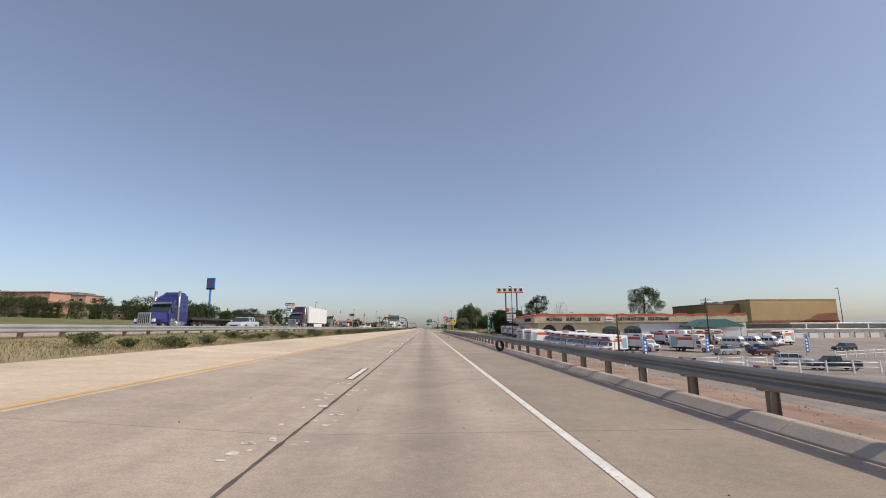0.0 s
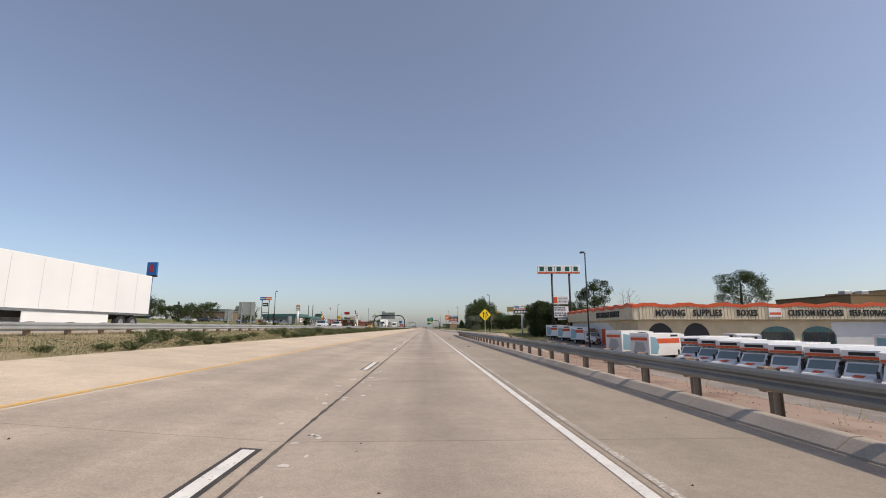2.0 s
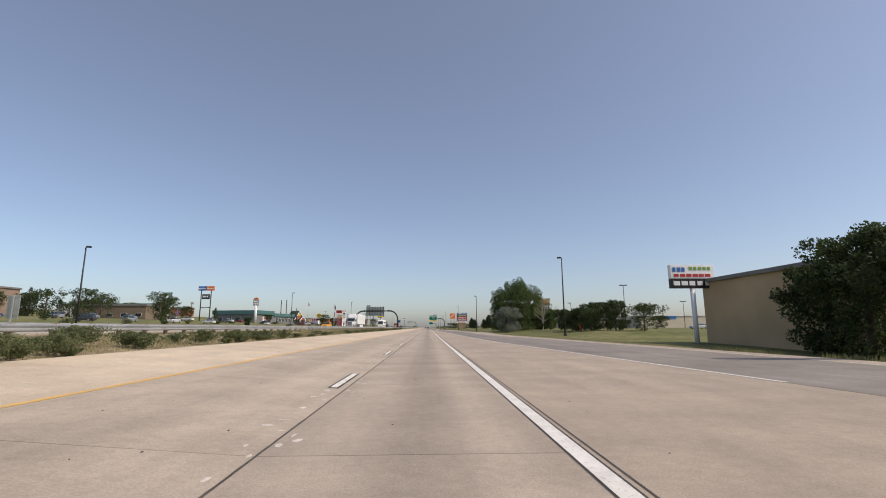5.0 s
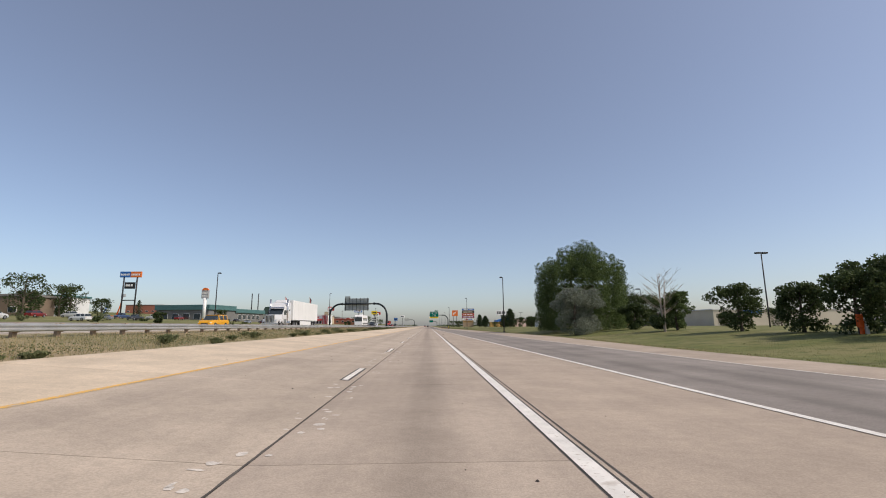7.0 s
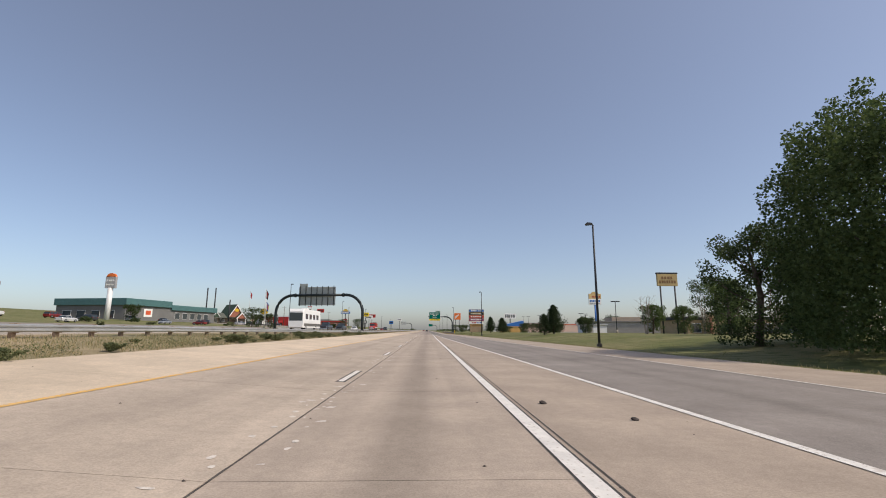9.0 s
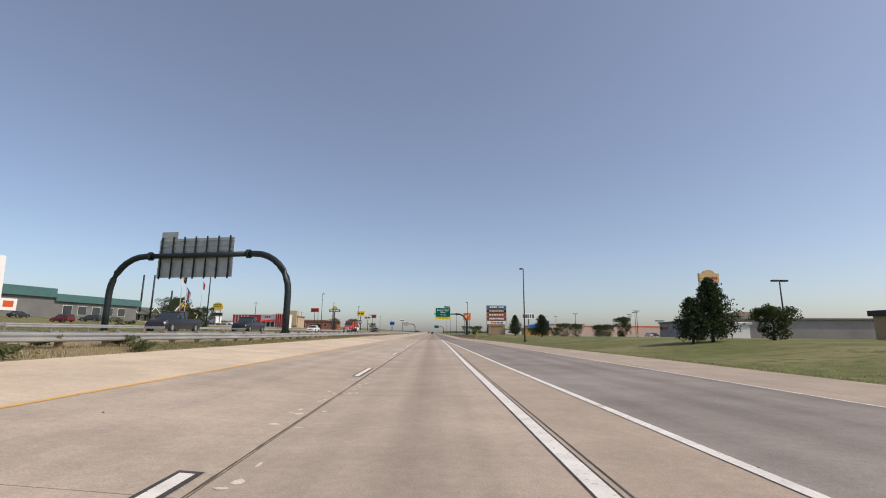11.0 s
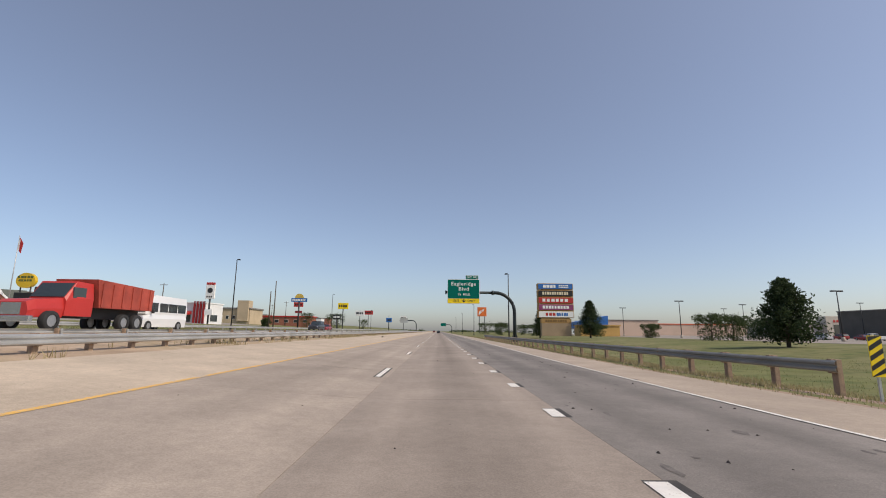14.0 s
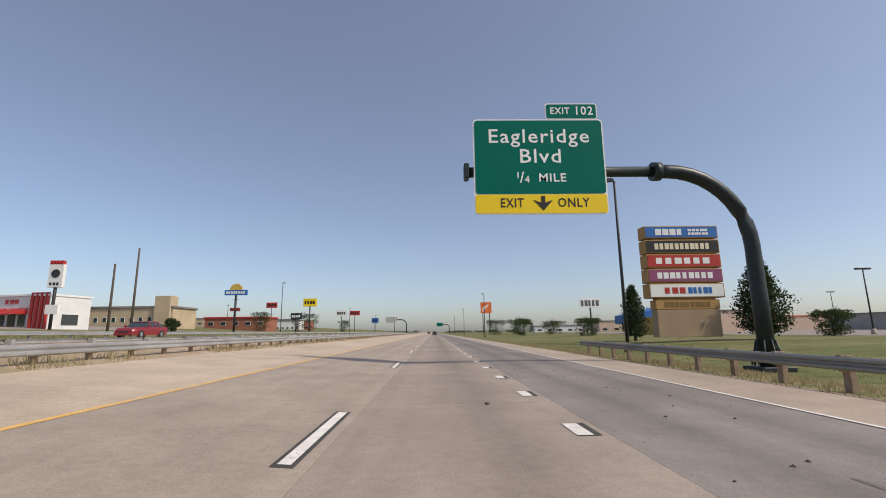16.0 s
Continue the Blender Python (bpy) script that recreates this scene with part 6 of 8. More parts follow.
# ---- white and gray stores, restaurant ----
b = block("white_store", 92, 140, 388, 410, 0.7, 6.0, mat("pale_cream_wall", (0.56, 0.50, 0.40), 0.9, var=0.06, scale=5), "pale cream big-box store far behind young trees", roof_mat=WHITEWALL)
part("blue_sign", bx(10, 16, -0.2, 0.0, 4.0, 5.2), BLUE, b)
b = block("white_shed", 41, 47, 418, 424, 0.7, 2.9, WHITEWALL, "small white shed with a grey door", roof_mat=STEEL_L)
windows_s(b, [1.6], 0.0, 2.1, 1.4, GREYWALL, "door")


def restaurant():
    o = empty("restaurant", pose(56, 392, 0.5), "tan and brown restaurant with a dark fascia and porch", "building", deep=True)
    part("wall", bx(0, 22, 0, 14, -0.5, 3.4), mat("tan_stucco", (0.42, 0.30, 0.17), 0.9, var=0.1, scale=2), o)
    part("roof", bx(-0.4, 22.4, -0.4, 14.4, 3.3, 4.0, bev=0.05), DARKTRIM, o, "dark flat roof edge")
    part("entrance", bx(4, 9, -1.6, 0, -0.5, 4.6, bev=0.03), TAN, o, "raised tan entrance")
    part("entrance_cap", bx(3.8, 9.2, -1.8, 0.2, 4.6, 4.9), DARKTRIM, o)
    windows_s(o, [1.8, 11.5, 14.5, 17.5, 20.2], 0.7, 2.5, 1.9)
    part("door", bx(5.7, 7.3, -1.68, -1.58, -0.3, 2.3), GLASS, o)
    for x in (4.2, 8.8):
        part("pilaster", bx(x - 0.25, x + 0.25, -1.9, -1.6, -0.5, 4.2), BRICKRED, o)


restaurant()
o = pole_sign("restaurant_sign", 50.9, 389, [(-1.55, 0.16, 9.9), (1.55, 0.16, 9.9)], POLE, "tan restaurant sign with a dark cap on two dark posts")
panel(o, "tan_panel", -2.15, 2.15, 9.9, 12.4, mat("tan_sign_face", (0.45, 0.33, 0.15), 0.6, bump=0))
panel(o, "cap", -2.3, 2.3, 12.4, 12.75, SIGN_BLACK)
bars(o, -1.3, 1.3, 11.6, 0.55, paint((0.2, 0.1, 0.03)), gaps=4, seed=7)
bars(o, -1.8, 1.8, 10.75, 0.6, paint((0.2, 0.1, 0.03)), gaps=7, seed=8)
for x, y, h, w in ((40, 372, 5.2, 4.5), (49.5, 380, 5.4, 4.5), (57, 378, 5.0, 4.2), (64, 372, 5.2, 5), (40, 350, 8.0, 7.0), (46, 356, 6.5, 6), (36.5, 341, 6.7, 6.0)):
    tree(x, y, h, w, LEAF_D if h > 7 else LEAF, "green tree in front of the restaurant", 6500, 0.17, low=0.08)
for x, y, h, w in ((38.5, 371, 6.5, 4), (53, 379, 8, 5), (61, 370, 9, 6)):
    bare_tree(x, y, h, w)
for x, y, c in ((66, 377, (0.05, 0.06, 0.07)), (70, 379, (0.3, 0.31, 0.32)), (74, 378, (0.1, 0.02, 0.02))):
    car(x, y, 80, "sedan", c, "car parked beside the restaurant")

# optical store sign and the gray store
o = pole_sign("shop_sign", 48.3, 431, [(0, 0.24, 7.9)], BLUE, "white and tan shop sign on a blue pole")
panel(o, "tan_panel", -1.75, 1.75, 9.55, 11.0, mat("tan_sign_face", (0.62, 0.44, 0.20), 0.6, bump=0))
part("arched_top", pr([(1.0 * math.cos(a * math.pi / 8), 11.0 + 0.6 * math.sin(a * math.pi / 8)) for a in range(9)], 'y', -0.25, 0.25), mat("tan_sign_face", (0.62, 0.44, 0.20), 0.6, bump=0), o)
panel(o, "white_panel", -1.75, 1.75, 7.9, 9.5, SIGN_WHITE)
bars(o, -0.8, 1.5, 10.15, 0.45, RED, gaps=6, seed=9)
bars(o, -1.5, 1.5, 8.95, 0.5, BLUE, gaps=7, seed=10)
bars(o, -1.4, 1.4, 8.3, 0.22, paint((0.3, 0.3, 0.3)), gaps=6, seed=11)


def gray_store():
    o = empty("grey_store", pose(52.4, 463, 0.3, 0, 0, -101.5), "low grey store with a dark roof line and red sign", "building", deep=True)
    part("wall", bx(0, 38, 0, 24, -0.8, 3.5), GREYWALL, o)
    part("roof", bx(-0.3, 38.3, -0.3, 24.3, 3.4, 3.7, bev=0.04), ROOFGREY, o)
    part("raised_front", bx(16, 30, 6, 14, 3.6, 5.0, bev=0.04), mat("beige_parapet", (0.45, 0.36, 0.27), 0.9), o, "raised beige parapet")
    bars(o, 2.2, 7.2, 2.3, 0.7, RED, y=-0.05, gaps=8, seed=12)
    bars(o, 21, 26, 2.3, 0.7, RED, y=-0.05, gaps=6, seed=14)
    part("mark", tb(((1.3, -0.12, 2.35), (1.3, 0.0, 2.35)), 0.4, 12), SIGN_BLACK, o)
    windows_s(o, [28.5 + 2.6 * k for k in range(3)], 0.2, 2.2, 1.8)


gray_store()
pine(26.2, 388.5, 5.9, 5.2, leaves=6500)
pine(24.1, 388, 4.2, 3.4, leaves=3000)
tree(33.5, 391, 3.4, 3.8, LEAF_D, "round leafy tree before the grey store", 5000, 0.17, low=0.1)
pine(27.2, 473.3, 5.4, 5.5, leaves=7500)
pine(22.9, 555, 6.4, 3.6, leaves=4200)
pine(31.2, 543.6, 7.7, 6.0, leaves=8000)
for x, y, h, w in ((41, 455, 4.3, 3.4), (56, 520, 4, 4.2), (60, 524, 4.2, 4.4), (74, 505, 4.3, 4.9), (72.5, 490, 7.2, 6.8), (60, 533, 4.0, 6.5), (43.3, 517.5, 4.4, 5), (47.5, 519, 4.2, 5), (50, 560, 3.4, 4), (46, 590, 3.5, 5), (30, 600, 3.6, 5), (24, 640, 4.5, 6), (26, 660, 5, 7), (22, 690, 5.5, 7), (34, 650, 4, 6)):
    tree(x, y, h, w, LEAF_D, "small dark green tree near the shops", 4200, 0.18, low=0.0)

# ---- shopping centre ----
ribbon("shop_lot", lambda y: 52, lambda y: 200, 500, 760, LOT, 0.03, "grey parking lot of the shopping centre", cat="parking lot", step=20, k=SC)
palemall = mat("pale_salmon_wall", (0.56, 0.42, 0.33), 0.9, var=0.06, scale=6)
b = block("mall_store", 106, 260, 742, 790, 0.2, 6.6, palemall, "long pale salmon store with an orange band", roof_mat=ORANGE, roof_t=0.5)
b = block("grey_shop_row", 152, 240, 660, 700, 0.2, 6.0, GREYWALL, "row of grey shops with a pale entrance tower", roof_mat=ROOFGREY)
part("entrance_tower", bx(10, 24, -2, 4, -0.5, 9.0, bev=0.05), mat("pale_tower", (0.5, 0.45, 0.38), 0.9), b, "pale entrance tower")
part("entrance_gap", bx(13, 21, -2.1, -2.0, 0, 5.5), GLASS, b)
bars(b, 13, 21, 7.0, 1.0, RED, y=-2.1, gaps=6, seed=13)
for k in range(9):
    part("shop_window", bx(28 + k * 4.6, 31.4 + k * 4.6, -0.1, 0.0, 0.2, 3.6), GLASS, b)
b = block("dark_shop", 143, 170, 600, 625, 0.2, 9.6, mat("charcoal_wall", (0.10, 0.095, 0.085), 0.9, var=0.1, scale=3), "dark grey shop with stone bands", roof_mat=ROOFGREY)
for z in (2.6, 5.2, 7.4):
    part("stone_band", bx(-0.1, 27.1, -0.12, 0.0, z, z + 0.5), GREYWALL, b)
b = block("beige_shop", 62, 84, 640, 660, 0.2, 6.2, palemall, "beige shop with a blue sloped roof", roof_mat=ROOFGREY)
part("blue_roof", pr(((-9, 5.2), (2, 7.6), (2, 4.2), (-9, 2.8)), 'y', -3, 12), BLUE, b, "blue sloped roof")
b = block("bank_canopy", 44, 56, 600, 608, 0.3, 3.6, mat("ochre_band", (0.50, 0.31, 0.10), 0.8), "low drive-through canopy with an ochre band", roof_mat=mat("ochre_band", (0.50, 0.31, 0.10), 0.8))
rc = random.Random(5)
for k in range(34):
    x, y = rc.uniform(84, 150), rc.choice((528, 534, 546, 552, 564))
    car(x + rc.uniform(-1, 1), y, rc.choice((0, 180)), rc.choice(("sedan", "suv", "suv", "pickup")), rc.choice(((0.6, 0.6, 0.6), (0.05, 0.05, 0.055), (0.3, 0.03, 0.03), (0.25, 0.27, 0.3), (0.04, 0.07, 0.16), (0.7, 0.7, 0.7))), "car parked in rows before the shops")


# ---- stacked shopping-centre sign ----
def pylon():
    o = empty("pylon_sign", pose(24.4, 545, land0(24, 545) + 0.75), "tall tan pylon sign with stacked coloured shop panels", "sign")
    tan = mat("tan_pylon", (0.40, 0.24, 0.09), 0.8, var=0.1)
    brick = mat("tan_block_base", (0.34, 0.25, 0.16), 0.9, var=0.1)
    part("base", bx(-3.1, 3.1, -0.6, 0.6, -0.3, 2.3, bev=0.03), brick, o, "block-built base")
    part("core", bx(-2.9, 2.9, -0.45, 0.45, 2.3, 10.5, bev=0.03), tan, o)
    part("name_panel", bx(-3.15, 3.15, -0.6, 0.6, 2.35, 3.25, bev=0.03), tan, o)
    bars(o, -2.3, 2.3, 2.8, 0.5, paint((0.2, 0.11, 0.03)), y=-0.61, gaps=9, seed=20)
    cols = ((SIGN_WHITE, 3.55, 4.75, BLUE), (paint((0.26, 0.05, 0.14)), 5.05, 6.2, SIGN_WHITE), (RED, 6.5, 7.65, SIGN_WHITE), (SIGN_BLACK, 7.95, 9.1, paint((0.75, 0.65, 0.45))), (BLUE, 9.45, 10.5, SIGN_WHITE))
    for k, (m, z0, z1, mk) in enumerate(cols):
        p = part("frame", bx(-3.72, 3.72, -0.68, 0.68, z0 - 0.1, z1 + 0.1, bev=0.03), tan, o)
        part("shop_panel", bx(-3.6, 3.6, -0.72, -0.66, z0, z1), m, p, "coloured shop panel")
        if k == 0:
            bars(o, -2.2, 0.0, (z0 + z1) / 2, 0.6, RED, y=-0.73, gaps=3, seed=21)
            bars(o, 0.1, 2.6, (z0 + z1) / 2, 0.6, mk, y=-0.73, gaps=5, seed=22)
        elif k == 4:
            bars(o, -2.6, 0.3, (z0 + z1) / 2, 0.62, mk, y=-0.73, gaps=4, seed=23)
            bars(o, 0.7, 2.8, (z0 + z1) / 2 + 0.18, 0.24, mk, y=-0.73, gaps=5, seed=24)
            bars(o, 0.7, 2.8, (z0 + z1) / 2 - 0.18, 0.24, mk, y=-0.73, gaps=6, seed=25)
        else:
            bars(o, -2.8, 2.8, (z0 + z1) / 2, 0.6, mk, y=-0.73, gaps=(0, 9, 6, 11)[k], seed=26 + k)


pylon()
o = pole_sign("orange_shop_sign", 28.8, 793, [(-1.8, 0.25, 11), (1.8, 0.25, 11)], POLE, "square orange shop sign on two posts")
panel(o, "orange_panel", -3.0, 3.0, 11, 17, mat("bright_orange", (0.70, 0.16, 0.03), 0.5, bump=0))
for k in range(4):
    part("lettering_bar", pr(((-2.2 + k * 0.9, 12.0 + k * 0.6), (-1.6 + k * 0.9, 12.0 + k * 0.9), (-1.2 + k * 0.9, 14.6 + k * 0.5), (-1.8 + k * 0.9, 14.3 + k * 0.5)), 'y', -0.29, -0.24), SIGN_WHITE, o)
o = pole_sign("grey_shop_sign", 70, 735, [(0, 0.4, 11)], POLE, "dark and white shop sign on a single post")
panel(o, "white_panel", -4.8, 4.8, 11, 15, SIGN_WHITE)
bars(o, -4.2, 4.2, 13, 2.6, paint((0.1, 0.11, 0.1)), gaps=5, seed=40)

# ---- end marker of the grey rail ----
o = empty("object_marker", pose(10.6, 549, -0.05), "yellow and black striped marker board at the rail end", "road sign", plan=False)
part("post", bx(-0.03, 0.03, 0.02, 0.06, -0.2, 1.5), STEEL_L, o)
part("board", bx(-0.17, 0.17, 0.0, 0.02, 0.45, 1.45), SIGN_YELLOW, o)
for k in range(5):
    z = 0.35 + k * 0.24
    part("stripe", pr(((-0.17, max(0.45, z)), (0.17, min(1.45, z + 0.2)), (0.17, min(1.45, z + 0.32)), (-0.17, min(1.45, z + 0.12)) ), 'y', -0.008, 0.0), SIGN_BLACK, o)


# ---- opposite carriageway: vehicles as they stand ----
ZO = 1.21
semi(-26.8, 53.5, 180, (0.03, 0.035, 0.16), 'flat', "dark blue long-nosed semi truck with an empty flatbed", ZO)
semi(-22.6, 94, 180, (0.045, 0.02, 0.05), 'box', "dark purple semi truck with a white box trailer", ZO)
semi(-21.3, 343, 180, (0.72, 0.72, 0.72), 'box', "white semi truck with a white box trailer", ZO)
car(-19.6, 60.0, 180, "sedan", (0.50, 0.54, 0.60), "silver blue sedan on the opposite carriageway", z=ZO)
car(-21.8, 192.5, 180, "suv", (0.62, 0.63, 0.64), "pale silver suv on the opposite carriageway", z=ZO)
car(-22, 212.5, 180, "suv", (0.7, 0.7, 0.7), "white suv on the opposite carriageway", z=ZO)
car(-26.5, 337, 180, "suv", (0.75, 0.36, 0.01), "bright yellow boxy off-roader on the opposite carriageway", z=ZO)
car(-25.5, 540.5, 180, "sedan", (0.72, 0.72, 0.72), "white sedan on the opposite carriageway", z=ZO)
car(-22, 577.5, 180, "van", (0.74, 0.74, 0.74), "white passenger van on the opposite carriageway", z=ZO)
car(-21.5, 632, 180, "suv", (0.03, 0.03, 0.035), "black suv on the opposite carriageway", z=ZO)
car(-25.5, 660, 180, "sedan", (0.25, 0.02, 0.025), "dark red car on the opposite carriageway", z=ZO)


def dump_truck(x, y, z):
    o = empty("dump_truck", pose(x, y, z, 0, 0, 180), "red dump truck with a weathered red body", "truck", plan=False)
    part("hood", loft([(-2.0, [(0.95, 0.7), (1.0, 1.2), (0.9, 1.75)]), (-0.4, [(0.9, 0.7), (0.92, 1.1), (0.78, 1.6)]), (0, [(0.8, 0.75), (0.85, 1.0), (0.7, 1.45)])]), RED, o)
    part("cab", loft([(-3.9, [(1.1, 0.8), (1.12, 1.8), (1.0, 2.7)]), (-2.7, [(1.1, 0.8), (1.12, 1.8), (1.0, 2.75)]), (-2.0, [(1.05, 0.8), (1.08, 1.6), (0.95, 1.8)])]), RED, o)
    part("windscreen", pr(((-2.06, 1.82), (-1.98, 1.84), (-2.62, 2.65), (-2.7, 2.65)), 'x', -0.92, 0.92), GLASS, o)
    part("grille", bx(-0.5, 0.5, -0.05, 0.03, 0.8, 1.4), CHROME, o)
    part("bumper", bx(-1.1, 1.1, -0.1, 0.15, 0.45, 0.75, bev=0.03), CHROME, o)
    for s in (-1, 1):
        part("side_window", bx(s * 1.08 - 0.03, s * 1.08 + 0.03, -3.3, -2.4, 1.8, 2.4), GLASS, o)
        for ya in (-1.1, -6.6, -7.9):
            wheel(o, s * 1.05, ya, 0.52, 0.36)
    rust = mat("weathered_red_body", (0.34, 0.06, 0.04), 0.6, var=0.25, scale=0.8)
    body = part("tipper_body", pr(((-9.2, 1.35), (-4.2, 1.35), (-3.9, 3.0), (-9.3, 2.8)), 'x', -1.25, 1.25), rust, o, "weathered red tipper body")
    for k in range(6):
        for s in (-1, 1):
            part("rib", bx(s * 1.27 - 0.04, s * 1.27 + 0.04, -8.9 + k * 0.9, -8.8 + k * 0.9, 1.4, 2.8), rust, body)
    part("chassis", bx(-0.45, 0.45, -9.0, -0.4, 0.7, 1.35), FRAME, o)


dump_truck(-21.6, 563, ZO)


def coach(x, y, z):
    o = empty("motorhome", pose(x, y, z, 0, 0, 180), "large white motorhome with a dark windscreen", "motorhome", plan=False)
    part("body", loft([(-11.5, [(1.2, 0.5), (1.25, 1.5), (1.15, 3.5)]), (-0.4, [(1.2, 0.5), (1.25, 1.5), (1.15, 3.5)]), (0, [(1.05, 0.6), (1.15, 1.4), (1.0, 3.1)])]), WHITE, o)
    part("windscreen", bx(-1.05, 1.05, -0.12, 0.04, 1.6, 2.9, bev=0.05), GLASS, o)
    part("lower_stripe", bx(-1.27, 1.27, -11.3, -0.4, 0.8, 1.2), paint((0.12, 0.11, 0.1)), o)
    for s in (-1, 1):
        for k in range(4):
            part("window", bx(s * 1.22 - 0.03, s * 1.22 + 0.03, -9.8 + k * 2.4, -8.4 + k * 2.4, 1.9, 2.7), GLASS, o)
        for ya in (-1.6, -8.2):
            wheel(o, s * 1.05, ya, 0.48, 0.34)
    part("roof_unit", bx(-0.5, 0.5, -6, -4.6, 3.5, 3.8, bev=0.05), WHITE, o)


coach(-20.5, 432, ZO)
car(-22.0, 488, 180, "pickup", (0.02, 0.022, 0.025), "black pickup truck on the opposite carriageway", z=ZO)
car(-22.6, 470, 180, "pickup", (0.025, 0.025, 0.03), "dark pickup truck on the opposite carriageway", z=ZO)

# ---- signs seen from behind, beside the opposite carriageway ----
for x, y, w, z0, z1, n in ((-32.3, 161.5, 2.9, 3.2, 4.7, 2), (-34.9, 160, 1.4, 2.2, 3.2, 1), (-34, 200, 1.0, 1.9, 2.9, 1)):
    z = land0(x, y)
    o = empty("road_sign", pose(x, y, z), "bare aluminium back of a road sign on steel posts", "road sign")
    part("panel", bx(-w / 2, w / 2, -0.02, 0.02, z0 - 0.9, z1), ALU, o)
    for k in range(4):
        zz = z0 - 0.6 + (z1 - z0 + 0.5) * k / 3
        part("rib", bx(-w / 2, w / 2, -0.06, -0.02, zz - 0.04, zz + 0.04), ALU, o)
    for k in range(n):
        xx = 0 if n == 1 else (-0.3 + 0.6 * k) * w
        part("post", bx(xx - 0.07, xx + 0.07, -0.16, -0.06, -0.4, z1), STEEL_L, o)


# ---- far roadside signs ----
def motel_sign():
    o = pole_sign("motel_sign", -110, 283, [(0, 0.5, 17.5)], BLUE, "tall blue motel sign with a red mark on a pole", head=-6)
    z0 = 27.2 - land0(-110, 283)
    panel(o, "blue_panel", -2.0, 2.0, z0 - 5.6, z0, BLUE, y0=-0.5, y1=0.5)
    part("mark", pr([(-0.9 + 0.0, z0 - 3.9), (0.9, z0 - 3.9), (1.2, z0 - 3.0), (0.5, z0 - 2.0), (0.3, z0 - 0.8), (-0.3, z0 - 0.8), (-0.8, z0 - 2.0), (-1.2, z0 - 3.0)], 'y', -0.56, -0.5), RED, o)
    part("mark", tb(((0, -0.6, z0 - 3.0), (0, -0.56, z0 - 3.0)), 0.45, 12), BLUE, o)
    panel(o, "dark_foot", -2.05, 2.05, z0 - 5.9, z0 - 5.2, SIGN_BLACK, y0=-0.55, y1=0.55)


motel_sign()
o = pole_sign("inn_sign", -97, 396, [(-2.1, 0.22, 15.0), (2.1, 0.22, 15.0)], POLE, "blue and orange inn sign on two dark posts")
panel(o, "blue_panel", -3.4, 0.0, 13.2, 15.1, BLUE)
panel(o, "orange_panel", 0.0, 3.4, 13.2, 15.1, mat("bright_orange", (0.70, 0.16, 0.03), 0.5, bump=0))
bars(o, -3.1, -0.3, 14.1, 0.6, SIGN_WHITE, gaps=6, seed=50)
bars(o, 0.3, 3.1, 14.1, 0.6, SIGN_WHITE, gaps=6, seed=51)
panel(o, "small_panel", -1.6, 1.6, 9.5, 11.6, SIGN_BLACK)
bars(o, -1.2, 1.2, 10.6, 0.7, SIGN_WHITE, gaps=3, seed=52)
part("brace", bx(-2.1, 2.1, -0.1, 0.1, 5.6, 5.9), POLE, o)

o = pole_sign("store_pylon", -84, 424.5, [(0, 0.62, 8.4)], WHITE, "white column sign with orange and grey panels")
panel(o, "grey_panel", -1.3, 1.3, 8.3, 11.4, mat("grey_sign_face", (0.35, 0.35, 0.36), 0.6, bump=0), y0=-0.4, y1=0.4)
part("orange_top", pr([(1.2 * math.cos(a * math.pi / 8), 11.3 + 1.0 * math.sin(a * math.pi / 8)) for a in range(9)], 'y', -0.4, 0.4), mat("bright_orange", (0.70, 0.16, 0.03), 0.5, bump=0), o)
bars(o, -1.0, 1.0, 10.3, 0.5, SIGN_WHITE, y=-0.42, gaps=4, seed=53)
bars(o, -1.0, 1.0, 9.2, 0.4, SIGN_WHITE, y=-0.42, gaps=5, seed=54)

o = pole_sign("oval_sign", -73.4, 527.5, [(-0.9, 0.12, 5.5), (0.9, 0.12, 5.5)], POLE, "yellow oval restaurant sign on two dark posts")
part("oval", pr([(1.7 * math.cos(a * math.pi / 12), 6.35 + 1.35 * math.sin(a * math.pi / 12)) for a in range(24)], 'y', -0.3, 0.3), paint((0.70, 0.45, 0.02)), o, "yellow oval panel")
bars(o, -1.4, 1.4, 6.95, 0.4, paint((0.1, 0.12, 0.02)), y=-0.31, gaps=5, seed=55)
bars(o, -1.2, 1.2, 6.35, 0.35, paint((0.1, 0.12, 0.02)), y=-0.31, gaps=5, seed=56)
panel(o, "small_panel", -1.7, 1.7, 3.2, 4.2, SIGN_BLACK)

o = pole_sign("chicken_sign", -65.7, 587.4, [(0.0, 0.25, 9.0)], POLE, "tall white pylon sign with a red striped cap")
panel(o, "white_panel", -1.25, 1.25, 7.2, 11.2, SIGN_WHITE, y0=-0.3, y1=0.3)
part("mark", tb(((0, -0.36, 9.6), (0, -0.29, 9.6)), 0.75, 12), paint((0.03, 0.03, 0.03)), o)
bars(o, -0.9, 0.9, 7.8, 0.5, SIGN_BLACK, y=-0.31, gaps=3, seed=57)
for k in range(5):
    part("red_stripe", bx(-1.2 + k * 0.5, -0.95 + k * 0.5, -0.32, 0.32, 11.2, 11.9), RED, o)
panel(o, "small_panel", -1.1, 1.1, 2.6, 4.2, SIGN_WHITE)

